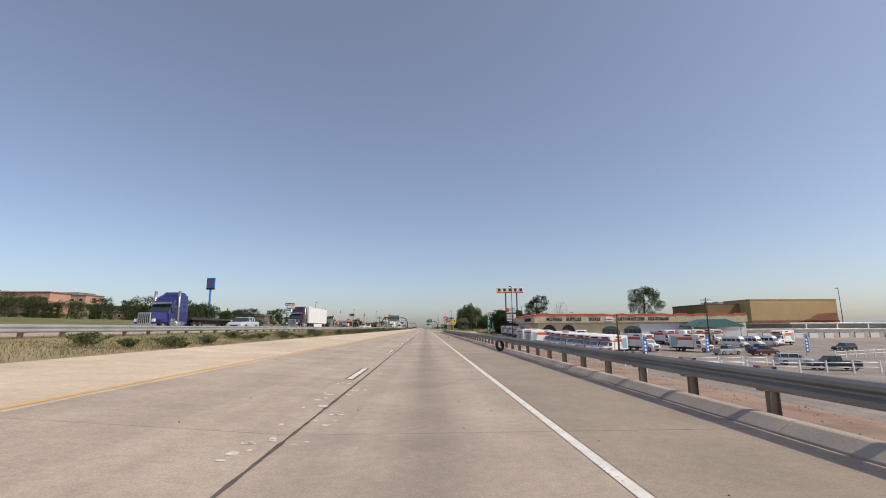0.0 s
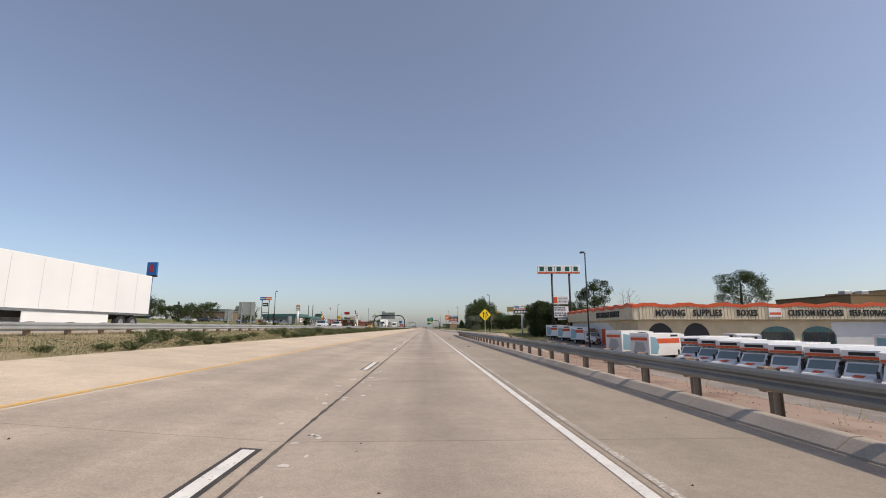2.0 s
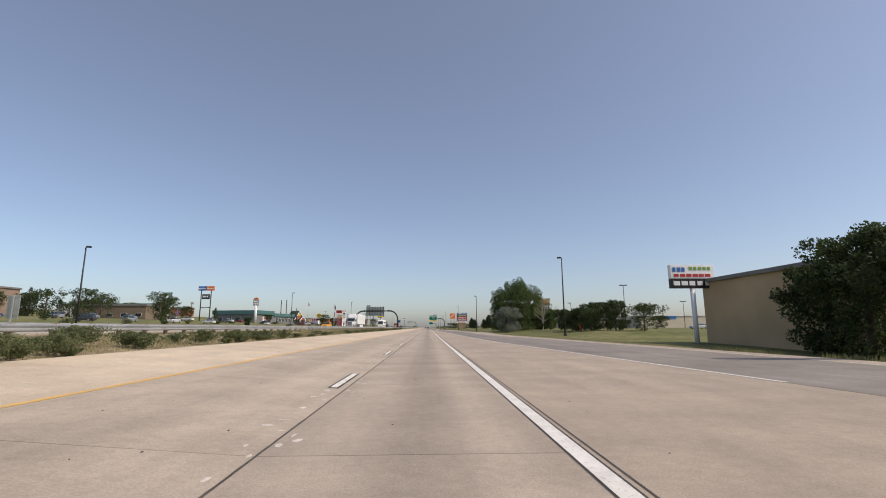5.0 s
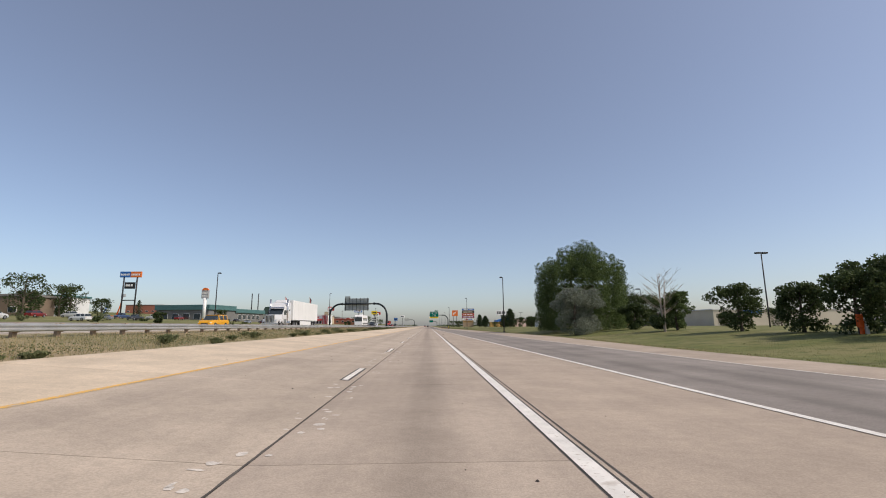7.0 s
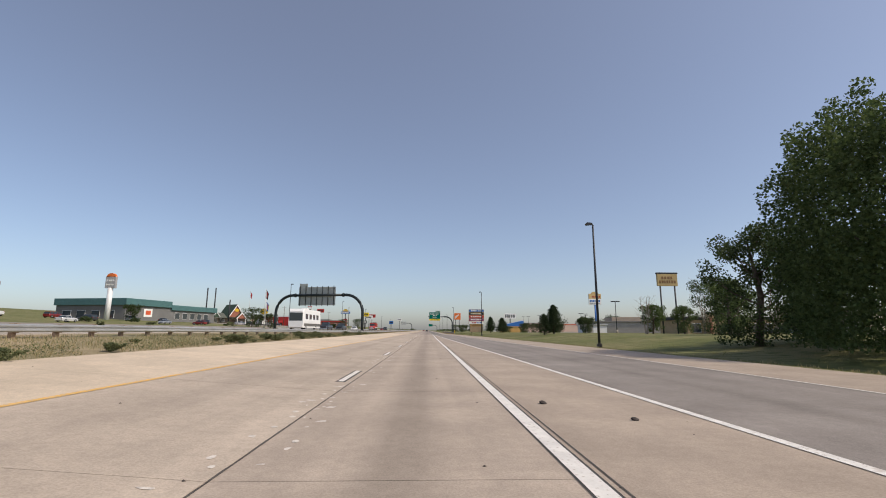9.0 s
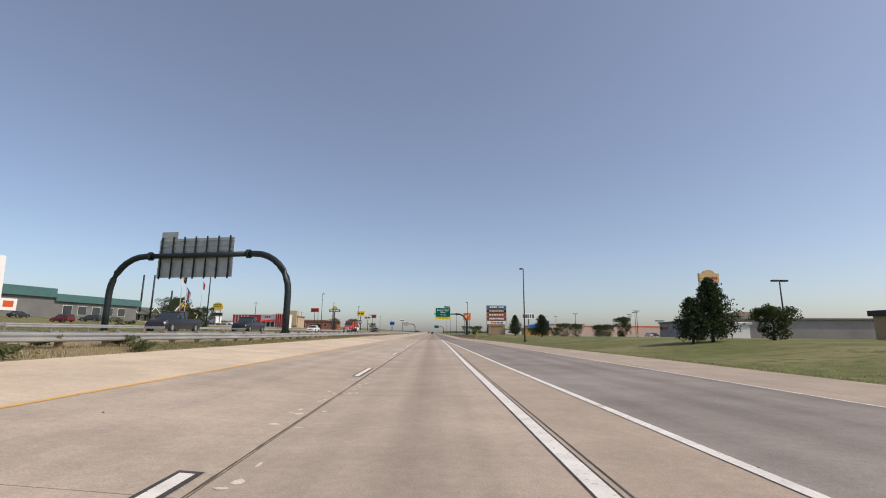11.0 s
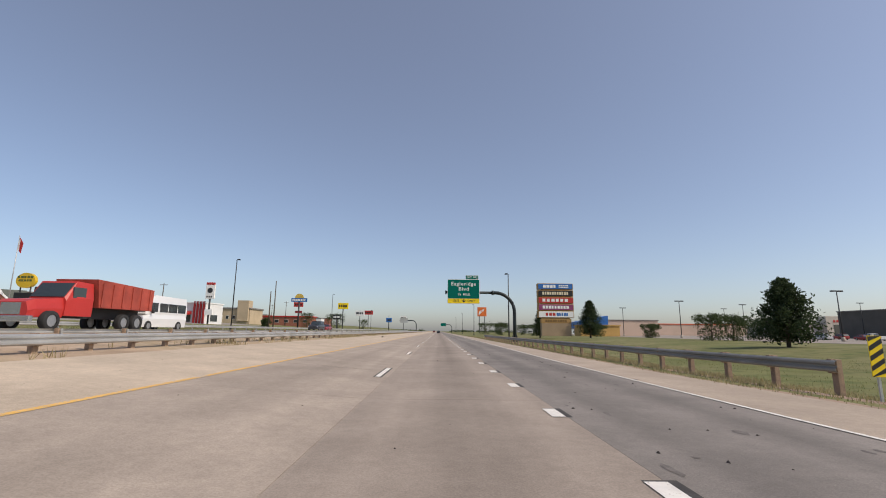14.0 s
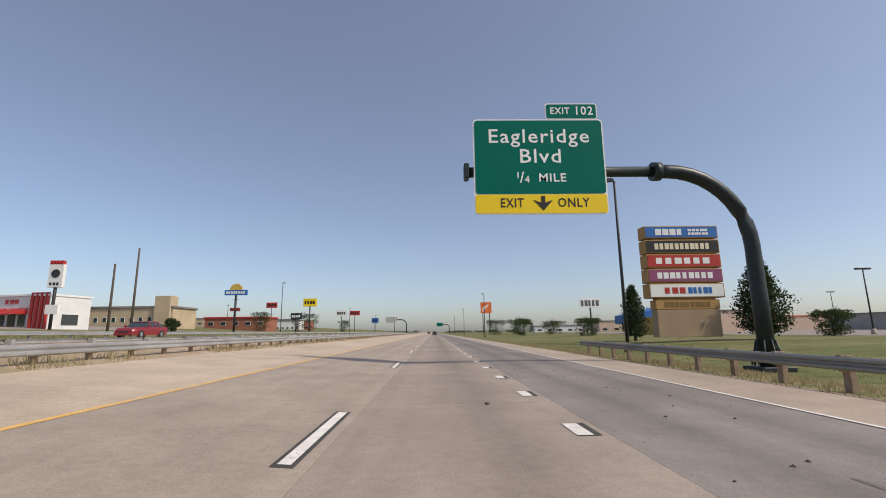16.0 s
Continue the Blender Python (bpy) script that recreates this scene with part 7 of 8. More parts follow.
o = pole_sign("sunrise_inn_sign", -53.5, 640, [(0.0, 0.3, 10)], POLE, "blue inn sign with a half sun on a dark pole")
panel(o, "blue_panel", -3.0, 3.0, 10.0, 11.4, BLUE)
bars(o, -2.6, 2.6, 10.7, 0.65, SIGN_WHITE, gaps=8, seed=58)
part("half_sun", pr([(1.7 * math.cos(a * math.pi / 10), 11.4 + 1.7 * math.sin(a * math.pi / 10)) for a in range(11)], 'y', -0.2, 0.2), paint((0.62, 0.42, 0.08)), o, "golden half sun")
panel(o, "small_panel", -1.3, 1.3, 5.7, 6.6, paint((0.25, 0.03, 0.03)))

for x, y, w, zb, zt, c in ((-47, 700, 5, 10, 13, SIGN_YELLOW), (-60, 850, 7, 10, 14, SIGN_WHITE), (-35, 820, 4, 6, 9, BLUE), (-70, 980, 9, 14, 18, RED), (-44, 668, 3.4, 4.5, 6.5, SIGN_BLACK), (-120, 900, 8, 16, 20, RED), (-36, 1000, 6, 12, 15, SIGN_WHITE)):
    o = pole_sign("distant_sign", x, y, [(0, 0.25, zb + 0.2)], POLE, "small distant roadside sign on a pole")
    panel(o, "sign_panel", -w / 2, w / 2, zb, zt, c)
    bars(o, -w * 0.4, w * 0.4, (zb + zt) / 2, (zt - zb) * 0.4, SIGN_BLACK if c is not SIGN_BLACK else SIGN_WHITE, gaps=4, seed=int(y))


# ---- left-hand buildings ----
def teal_store():
    z0 = 4.3
    o = empty("teal_roof_store", pose(-90, 444, z0, 0, 0, -10.5), "long grey store with a teal metal roof band", "building", deep=True)
    part("wall", bx(-24, 0, 0, 50, -1.5, 4.4), mat("dark_grey_block", (0.17, 0.168, 0.165), 0.9, var=0.12, scale=3.0), o)
    part("roof_band", bx(-24.6, 0.6, -0.6, 22, 4.2, 6.3, bev=0.08), TEAL, o, "teal metal roof band")
    part("roof_band", bx(-18, 0.6, 22, 51, 3.4, 5.2, bev=0.08), TEAL, o, "lower teal metal roof band")
    windows_side(o, 0.0, [26 + 4.5 * k for k in range(5)], 0.6, 2.6, 2.6, sgn=1)
    windows_s(o, [-20, -15, -10, -5], 0.4, 2.6, 2.8)
    part("banner", bx(0.02, 0.12, 8.5, 12.5, 0.9, 3.4), SIGN_WHITE, o, "white banner with an orange mark")
    part("banner_mark", bx(0.1, 0.16, 9.3, 11.7, 1.6, 2.9), ORANGE, o)


teal_store()


def gable_restaurant():
    z0 = land0(-90, 538)
    o = empty("gable_restaurant", pose(-90.2, 537.6, z0, 0, 0, 52), "restaurant with a steep green gable and long porch roof", "building")
    part("wall", bx(-30, 7, 0.4, 12, -1, 3.0), mat("brown_siding", (0.24, 0.19, 0.15), 0.9), o)
    gr = mat("green_shingles", (0.045, 0.075, 0.05), 0.9, var=0.2, scale=0.6)
    part("porch_roof", pr(((-1.6, 2.7), (5, 5.0), (13, 2.7), (13, 2.4), (-1.6, 2.4)), 'x', -31, 8), mat("grey_green_shingles", (0.11, 0.12, 0.10), 0.9, var=0.2, scale=0.6), o, "grey-green shingled porch roof")
    part("gable", pr(((-3.4, 2.9), (3.4, 2.9), (0, 8.2)), 'y', -1.8, 7), BRICKRED, o, "brick-red gable front")
    for s in (-1, 1):
        part("gable_roof", pr(((s * 4.1, 2.3), (s * 4.1, 2.75), (0, 8.9), (0, 8.4)), 'y', -2.2, 7.4), gr, o, "steep green roof plane")
        part("barge_board", pr(((s * 4.1, 2.15), (s * 4.1, 2.7), (0, 8.85), (0, 8.25)), 'y', -2.36, -2.2), WHITE, o)
    part("oval_panel", pr([(1.15 * math.cos(a * math.pi / 10), 6.2 + 0.75 * math.sin(a * math.pi / 10)) for a in range(20)], 'y', -2.0, -1.8), paint((0.70, 0.45, 0.02)), o, "yellow oval sign on the gable")
    # entrance porch with its own small gable
    part("porch_gable", pr(((-0.4, 2.3), (4.0, 2.3), (1.8, 4.6)), 'y', -3.6, -1.0), BRICKRED, o, "small brick-red gable over the entrance")
    for s in (-1, 1):
        part("barge_board", pr(((1.8 + s * 2.6, 1.9), (1.8 + s * 2.6, 2.4), (1.8, 5.1), (1.8, 4.55)), 'y', -3.78, -3.6), WHITE, o)
        part("porch_gable_roof", pr(((1.8 + s * 2.6, 1.95), (1.8 + s * 2.6, 2.35), (1.8, 5.05), (1.8, 4.65)), 'y', -3.6, -1.0), gr, o)
        part("porch_post", bx(1.8 + s * 2.0 - 0.12, 1.8 + s * 2.0 + 0.12, -3.5, -3.26, -1.0, 2.4), WHITE, o)
    for x in (-16, -9):
        part("dormer", pr(((x - 1.4, 3.0), (x + 1.4, 3.0), (x, 4.7)), 'y', -1.2, 4), gr, o)
        for s in (-1, 1):
            part("barge_board", pr(((x + s * 1.7, 2.7), (x + s * 1.7, 3.0), (x, 5.1), (x, 4.75)), 'y', -1.36, -1.2), WHITE, o)
    windows_s(o, [-28 + 3.2 * k for k in range(8)], 0.6, 2.1, 1.8)
    part("door", bx(0.9, 2.7, 0.28, 0.42, -0.5, 2.1), GLASS, o)


gable_restaurant()


def striped_restaurant():
    z0 = land0(-72, 598)
    o = empty("striped_restaurant", pose(-92, 594, z0, 0, 0, -9.5), "red and white striped fast-food restaurant", "building")
    part("wall", bx(0, 33, 0, 5, -1.2, 6.2), WHITEWALL, o)
    for k in range(5):
        part("red_stripe", bx(0.3 + k * 2.0, 1.3 + k * 2.0, -0.12, 0.0, -1.0, 6.6), RED, o)
    part("red_wall", bx(10.5, 18.5, -0.15, 0.0, -1.0, 6.4), RED, o, "red front wall")
    for k in range(4):
        part("red_stripe", bx(28.2 + k * 1.3, 28.9 + k * 1.3, -0.2, 0.05, -1.0, 6.8), RED, o)
    for x in (13, 20.5, 23.5, 26.3):
        part("awning", pr(((-1.3, 2.6), (0, 3.8), (0, 2.6)), 'x', x - 1.1, x + 1.1), RED, o, "red sloped awning")
        part("window", bx(x - 0.9, x + 0.9, -0.18, -0.1, 0.3, 2.5), GLASS, o)
    bars(o, 21, 25, 5.1, 0.8, RED, y=-0.06, gaps=3, seed=60)
    part("roof", bx(-0.2, 33.2, -0.2, 5.2, 6.1, 6.5, bev=0.03), WHITE, o)
    windows_side(o, 33, [2.5], 0.5, 2.6, 2.0, sgn=1)
    o.scale = (o.scale.x * 0.755, o.scale.y * 1.6, o.scale.z * 0.9)


striped_restaurant()
beige = mat("beige_stucco", (0.48, 0.38, 0.26), 0.9, var=0.1, scale=4)


def hotel(x, y, w, d, h, m, label, floors, n, roof=None, head=0):
    z = land0(x, y)
    o = empty("hotel", pose(x, y, z, 0, 0, head), label, "building", deep=True)
    part("wall", bx(0, w, 0, d, -1.5, h), m, o)
    part("roof", bx(-0.4, w + 0.4, -0.4, d + 0.4, h - 0.1, h + 0.5, bev=0.05), roof or ROOFGREY, o)
    for f in range(floors):
        zz = 0.9 + f * (h - 0.4) / floors
        windows_s(o, [w * (k + 0.5) / n for k in range(n)], zz, zz + 1.3, w / n * 0.4)
    return o


part("tower", bx(21, 25.5, -1, 4, 0, 8.4, bev=0.05), beige, hotel(-103, 655, 26, 16, 5.0, beige, "beige stucco hotel with a small tower", 1, 10), "small stucco tower")
hotel(-86, 700, 23, 14, 3.6, BRICKRED, "low dark red shop with a red roof", 1, 5, roof=RED)
hotel(-260, 330, 60, 18, 8, mat("salmon_stucco", (0.50, 0.30, 0.22), 0.9), "salmon stucco motel on the rise", 2, 12)
hotel(-230, 275, 46, 16, 8.5, mat("salmon_stucco", (0.50, 0.30, 0.22), 0.9), "salmon stucco motel with a tile roof", 2, 9, roof=BRICKRED)
hotel(-190, 330, 50, 16, 7.0, mat("brown_motel", (0.28, 0.20, 0.15), 0.9), "brown two-storey motel behind trees", 2, 12)
hotel(-160, 400, 40, 14, 6.0, WHITEWALL, "white low shop with a green roof", 1, 8, roof=TEAL)
hotel(-330, 420, 70, 20, 12, WHITEWALL, "white hotel on the hill", 3, 14)
hotel(-130, 360, 26, 12, 5.0, mat("brown_lodge", (0.2, 0.15, 0.11), 0.9), "brown lodge with a low roof", 1, 5)

rl = random.Random(11)
for k in range(190):
    y = rl.uniform(170, 395)
    x = -rl.uniform(84, 175) if k % 2 else -rl.uniform(180, 330)
    h = rl.uniform(5, 9.5) * (1.25 if x < -170 else 1)
    if rl.random() < 0.3:
        pine(x, y, h * 0.9, h * 0.5, "dark pine among the motels", leaves=900)
    else:
        tree(x, y, h, h * rl.uniform(0.8, 1.15), LEAF_D, "round dark green tree among the motels", 1500, 0.38, low=0.04)
for x, y, h in ((-78, 425, 4.5), (-61, 342, 2.6), (-58, 462, 6.5), (-54, 470, 5), (-62, 690, 7), (-56, 720, 8), (-60, 760, 9), (-50, 800, 7), (-60, 474, 4.5), (-56, 610, 3), (-60, 620, 2.5)):
    tree(x, y, h, h * 0.95, LEAF_D, "dark green tree beyond the opposite carriageway", 3000, 0.22, low=0.05)
for k in range(16):
    y = 200 + k * 17 + rl.uniform(-6, 6)
    bush(-rl.uniform(50, 75), y, rl.uniform(0.9, 2.2), rl.uniform(1.5, 3.5), LEAF_D if k % 2 else LEAF_W, "low shrub on the far verge", 300, 0.25)
def sign_pole(x, y, top):
    z = land0(x, y)
    o = empty("bare_sign_pole", pose(x, y, z), "tall dark bare steel sign pole", "pole")
    part("pole", tb(((0, 0, -0.4), (0, 0, top - z)), (0.3, 0.26), 10), POLE, o)
    part("base_plate", tb(((0, 0, -0.1), (0, 0, 0.12)), 0.5, 10), KERB, o)


for x, y, t in ((-98.6, 525.5, 19.9), (-95.2, 526, 19.9), (-87.6, 523.5, 14.5)):
    sign_pole(x, y, t)
utility_pole(-41, 567, 13.4, "tall weathered wooden pole beside the carriageway", arms=0)
utility_pole(-40, 560, 10.3, "short weathered wooden pole beside the carriageway", arms=0)
utility_pole(-80.6, 590, 14.4, arms=1)
utility_pole(-75, 700, 15, arms=1)
utility_pole(-100, 760, 16, arms=1)


def flag_pole(x, y, top, cols, label):
    z = land0(x, y)
    o = empty("flag_pole", pose(x, y, z), label, "flag")
    h = top - z
    part("pole", tb(((0, 0, -0.2), (0, 0, h)), (0.11, 0.06), 8), STEEL_L, o)
    f = part("flag", pr([(0.1, h - 0.4), (0.5, h - 0.9), (0.95, h - 1.6), (0.75, h - 3.6), (0.35, h - 3.2), (0.1, h - 2.6)], 'y', -0.03, 0.03), cols[0], o, "hanging flag")
    for k, c in enumerate(cols[1:]):
        part("flag_stripe", pr([(0.12 + 0.3 * k, h - 0.7 - 0.4 * k), (0.3 + 0.3 * k, h - 0.95 - 0.4 * k), (0.28 + 0.25 * k, h - 3.0 - 0.1 * k), (0.14 + 0.25 * k, h - 2.7 - 0.1 * k)], 'y', -0.045, 0.045), c, f)


flag_pole(-83.1, 536.5, 19.2, (RED, SIGN_WHITE, RED), "tall flag pole with a red and white striped flag")
flag_pole(-50, 448, 14, (SIGN_BLACK, SIGN_WHITE, RED), "flag pole with a striped flag beside the shrubs")
flag_pole(-50.8, 452, 10.5, (BLUE, SIGN_WHITE, RED, SIGN_YELLOW), "flag pole with a red, white and blue flag")

# lift machines beside the teal store
for x, y, c, h in ((-118, 428, mat("bright_orange", (0.70, 0.16, 0.03), 0.5, bump=0), 9), (-128, 436, BLUE, 6.5)):
    z = land0(x, y)
    o = empty("boom_lift", pose(x, y, z), "boom lift with a raised arm parked in a yard", "boom lift")
    part("chassis", bx(-1.1, 1.1, -2, 2, 0.3, 1.3, bev=0.08), c, o)
    part("boom", tb(((0, 0, 1.3), (1.0, 0, h * 0.55), (1.6, 0, h - 0.6)), (0.28, 0.22, 0.16), 6), c, o)
    part("basket", bx(1.2, 2.4, -0.5, 0.5, h - 0.6, h + 0.5, bev=0.03), STEEL_L, o)
    for sx in (-1, 1):
        for sy in (-1.4, 1.4):
            wheel(o, sx * 1.0, sy, 0.45, 0.35)

# frontage road and parked cars on the far side
ribbon("frontage_road", lambda y: -60, lambda y: -52, 150, 520, LOT, 0.04, "grey frontage road beyond the opposite carriageway", step=15, k=SC)
ribbon("frontage_lot", lambda y: -88, lambda y: -66, 495, 640, LOT, 0.04, "grey restaurant parking lot", cat="parking lot", step=15, k=SC)
for k in range(26):
    y = 215 + k * 9.5 + rl.uniform(-3, 3)
    car(-rl.uniform(62, 74) if k % 2 else -rl.uniform(76, 84), y, rl.choice((80, 100, 180, 0)), rl.choice(("sedan", "suv", "suv", "pickup")), rl.choice(((0.6, 0.6, 0.6), (0.04, 0.04, 0.045), (0.2, 0.02, 0.02), (0.25, 0.27, 0.3), (0.04, 0.07, 0.16), (0.7, 0.7, 0.7))), "car parked on the far side")
for k in range(11):
    car(-78 + rl.uniform(-2, 2), 506 + k * 5.5, 90, rl.choice(("sedan", "suv", "pickup")), rl.choice(((0.7, 0.7, 0.7), (0.04, 0.04, 0.045), (0.35, 0.36, 0.38), (0.7, 0.7, 0.7))), "car parked beside the restaurant")
o = empty("cargo_trailer", pose(-76, 532, land0(-76, 532) + 0.04, 0, 0, 60), "white enclosed cargo trailer parked beside cars", "trailer")
part("body", bx(-1.1, 1.1, -2.4, 2.4, 0.5, 2.7, bev=0.06), WHITE, o)
for s in (-1, 1):
    wheel(o, s * 1.0, -0.3, 0.34)

# far mast with a sign, over the opposite carriageway
for x, y, s in ((-12.6, 744, -1), (11.5, 900, -1)):
    o = empty("sign_mast", pose(x, y, 0.3 if x < 0 else 0), "distant dark curved sign mast", "sign gantry")
    part("mast", tb([(0, 0, -0.2), (0, 0, 4.5)] + [(a, 0, c) for a, _, c in arc(s * 2.4, 4.5, 2.4, 0, 90)] + [(s * 9.5, 0, 6.9)], 0.24, 12), GANTRY, o)
    part("sign_panel", bx(s * 9.3 if s < 0 else 5, s * 5 if s < 0 else 9.3, -0.3, -0.22, 5.6, 8.2), ALU if x < 0 else SIGN_GREEN, o)

# far traffic on this side
for x, y, c in ((0.1, 860, (0.02, 0.02, 0.02)), (-3.6, 1000, (0.15, 0.02, 0.02)), (0.0, 1100, (0.6, 0.6, 0.6))):
    car(x, y, 0, "suv", c, "distant car on the highway", z=0.0 if x > -1.7 else 0.14)

# ---- far hills ----
bm = bmesh.new()
n = 90
rows = []
for k in range(n + 1):
    a = radians(8 + 84 * k / n)
    d = 2700
    x, y = d * math.sin(a), d * math.cos(a) + 300
    hgt = 52 * smooth(0.22, 0.75, k / n) + 14 * noise.noise((k * 0.13, 0, 0)) + 5 * noise.noise((k * 0.5, 3, 0))
    rows.append([bm.verts.new((x * 0.86, y * 0.86, -3)), bm.verts.new((x * 0.95, y * 0.95, max(0, hgt * 0.55))), bm.verts.new((x, y, max(1, hgt))), bm.verts.new((x * 1.1, y * 1.1, -3))])
for a, b in zip(rows, rows[1:]):
    for k in range(3):
        bm.faces.new((a[k], a[k + 1], b[k + 1], b[k])).smooth = True
# pale grey-blue colour imitates the haze of distance on the hills
hills = part("far_hills", bm, mat("haze_tinted_hills", (0.36, 0.36, 0.38), 1.0, var=0.1, scale=80, bump=0))
tagged(hills, "low hills on the horizon with distance haze painted into their colour", "hills", kind="structure")
# far tree line ahead
pts = []
for k in range(240):
    x = rl.choice((-1, 1)) * rl.uniform(30, 420)
    y = rl.uniform(1250, 1700)
    pts.append(crown_points([(x, y, 1.5, rl.uniform(2, 4.5)), (x + 3, y, 1.5, rl.uniform(2, 4))], 60))
woods = quads("far_trees", np.concatenate(pts), 1.3, LEAF_D)
tagged(woods, "far dark tree line on the horizon", "trees", kind="stuff")
for k in range(14):
    x = rl.choice((-1, 1)) * rl.uniform(60, 320)
    y = rl.uniform(780, 1150)
    w = rl.uniform(20, 60)
    hotel(x, y, w, 15, rl.uniform(4, 8), rl.choice((beige, WHITEWALL, GREYWALL, palemall, BRICKRED)), "distant low commercial building", 1, 6)


# ---- weeds of the median, verge grass ----
def blades(name, pts, h, w, material, label, cat="grass"):
    """Thin upright blades, each leaning its own way, as one object."""
    n = len(pts)
    h = np.broadcast_to(np.asarray(h, float), (n,)) * rng.uniform(0.6, 1.3, n)
    a = rng.uniform(0, 6.283, n)
    side = np.stack([np.cos(a), np.sin(a), np.zeros(n)], 1) * (np.broadcast_to(np.asarray(w, float), (n,)) * 0.5)[:, None]
    lean = np.stack([rng.normal(size=n), rng.normal(size=n), np.zeros(n)], 1) * (0.28 * h)[:, None]
    up = np.stack([np.zeros(n), np.zeros(n), h], 1)
    vs = np.stack([pts - side, pts + side, pts + up + lean], 1).reshape(-1, 3)
    me = bpy.data.meshes.new(name)
    me.from_pydata(vs.tolist(), [], np.arange(3 * n).reshape(n, 3).tolist())
    me.materials.append(material)
    return tagged(new(name, me), label, cat, kind="stuff")


def scatter(n, fx0, fx1, y0, y1, keep=None, near_bias=None):
    ys_ = rng.uniform(y0, y1, n)
    u = rng.uniform(0, 1, n)
    out = []
    for y, k in zip(ys_, u):
        x = fx0(y) + (fx1(y) - fx0(y)) * k
        if keep and not keep(x, y):
            continue
        out.append((x, ST * y, land(x, y)))
    return np.array(out)


def clumpy(th, sc):
    return lambda x, y: noise.noise((x * sc, y * sc, 1.7)) > th


# median strip: straw and weeds
sp = scatter(120000, lambda y: SAND_X - 0.05, lambda y: RAIL_M(y) - 0.6, 10, 500, clumpy(-0.35, 0.35))
blades("median_straw", sp, 0.15, 0.014, STRAW, "dry straw-coloured weeds on the median")
sp = scatter(50000, lambda y: SAND_X - 0.2, lambda y: RAIL_M(y) - 0.3, 10, 500, clumpy(-0.1, 0.22))
blades("median_weeds", sp, 0.15, 0.016, LEAF_W, "green roadside weeds on the median")
sp = scatter(9000, lambda y: SAND_X - 0.1, lambda y: RAIL_M(y) - 0.6, 500, 700, clumpy(0.05, 0.4))
blades("median_straw", sp, 0.3, 0.03, STRAW, "dry straw-coloured weeds on the median")
# low matted scrub between the weeds
for count, mt, h, lab in ((60000, LEAF_W, 0.26, "low matted green scrub on the median"), (45000, STRAW, 0.22, "low matted dry scrub on the median")):
    sp = scatter(count, lambda y: SAND_X - 0.3, lambda y: lerp(((20, -13.6), (350, -12.6), (450, -11.4)), y), 16, 452, clumpy(-0.12, 0.45))
    sp[:, 2] += np.abs(rng.normal(0, 0.5, len(sp))) * h
    tagged(quads("median_scrub", sp, 0.075, mt, aspect=0.5), lab, "weeds", kind="stuff")
rb = random.Random(3)


def weed_bush(x, y, h, w, leaves=1900):
    """A loose weed: many thin sprays fanning up and out from one root, as one mesh."""
    n = leaves
    t = rng.uniform(0.15, 1.0, n) ** 0.7
    k = rng.integers(0, 26, n)
    az, lean = rng.uniform(0, 6.283, 26)[k], np.abs(rng.normal(0.0, 0.75, 26))[k]
    rad = np.minimum(np.tan(np.minimum(lean, 1.1)) * h, w * 0.55) * t
    p = np.stack([np.cos(az) * rad, np.sin(az) * rad, h * t * (1 - 0.3 * np.minimum(1, rad / w))], 1)
    p += rng.normal(size=(n, 3)) * 0.06 * h * np.array((1.3, 1.3, 0.8))
    p[:, 2] = np.maximum(p[:, 2], 0.02)
    o = quads("weed_bush", p, 0.085, LEAF_W, aspect=0.55)
    o.location = (x, ST * y, land(x, y) - 0.02)
    return tagged(o, "bushy grey-green roadside weed on the median", "weed", "weeds on the median")


for y0, y1, n, hh in ((20, 115, 60, 0.45), (115, 235, 130, 0.62), (232, 350, 50, 0.36), (350, 445, 45, 0.4)):
    for k in range(n):
        y = rb.uniform(y0, y1)
        h = hh * (0.45 + 0.85 * rb.random() ** 1.5)
        weed_bush(-10.35 - 2.4 * rb.random() ** 1.6, y, h, h * rb.uniform(1.9, 3.0))
# verge grass on the right
sp = scatter(110000, lambda y: RG(y) + 0.1, lambda y: RG(y) + 18, 225, 700, clumpy(-0.35, 0.2))
blades("verge_grass", sp, 0.065, 0.026, GRASSBLADE, "short dry green grass on the verge")
sp = scatter(14000, lambda y: RG(y) - 0.1, lambda y: RG(y) + 1.6, 225, 700, clumpy(-0.2, 0.5))
blades("verge_straw", sp, 0.14, 0.03, STRAW, "straw-coloured grass at the pavement edge")
sp = scatter(42000, lambda y: 9.2, lambda y: 12.6, 549, 700, clumpy(-0.35, 0.6))
blades("rail_straw", sp, 0.16, 0.026, STRAW, "dry grass under the guard rail")
sp = scatter(16000, lambda y: RG(y) + 0.2, lambda y: RG(y) + 7, 180, 225, clumpy(-0.3, 0.3))
blades("verge_grass", sp, 0.25, 0.05, GRASSBLADE, "rough green grass beside the ramp")
sp = scatter(30000, lambda y: -62, lambda y: -32, 220, 700, clumpy(-0.2, 0.15))
blades("far_verge_grass", sp, 0.25, 0.09, GRASSBLADE, "rough green grass beyond the opposite carriageway")
sp = scatter(5000, lambda y: 6.2, lambda y: 16, 20, 170, clumpy(0.25, 0.5))
blades("bank_weeds", sp, 0.25, 0.015, STRAW, "sparse dry weeds on the gravel bank")


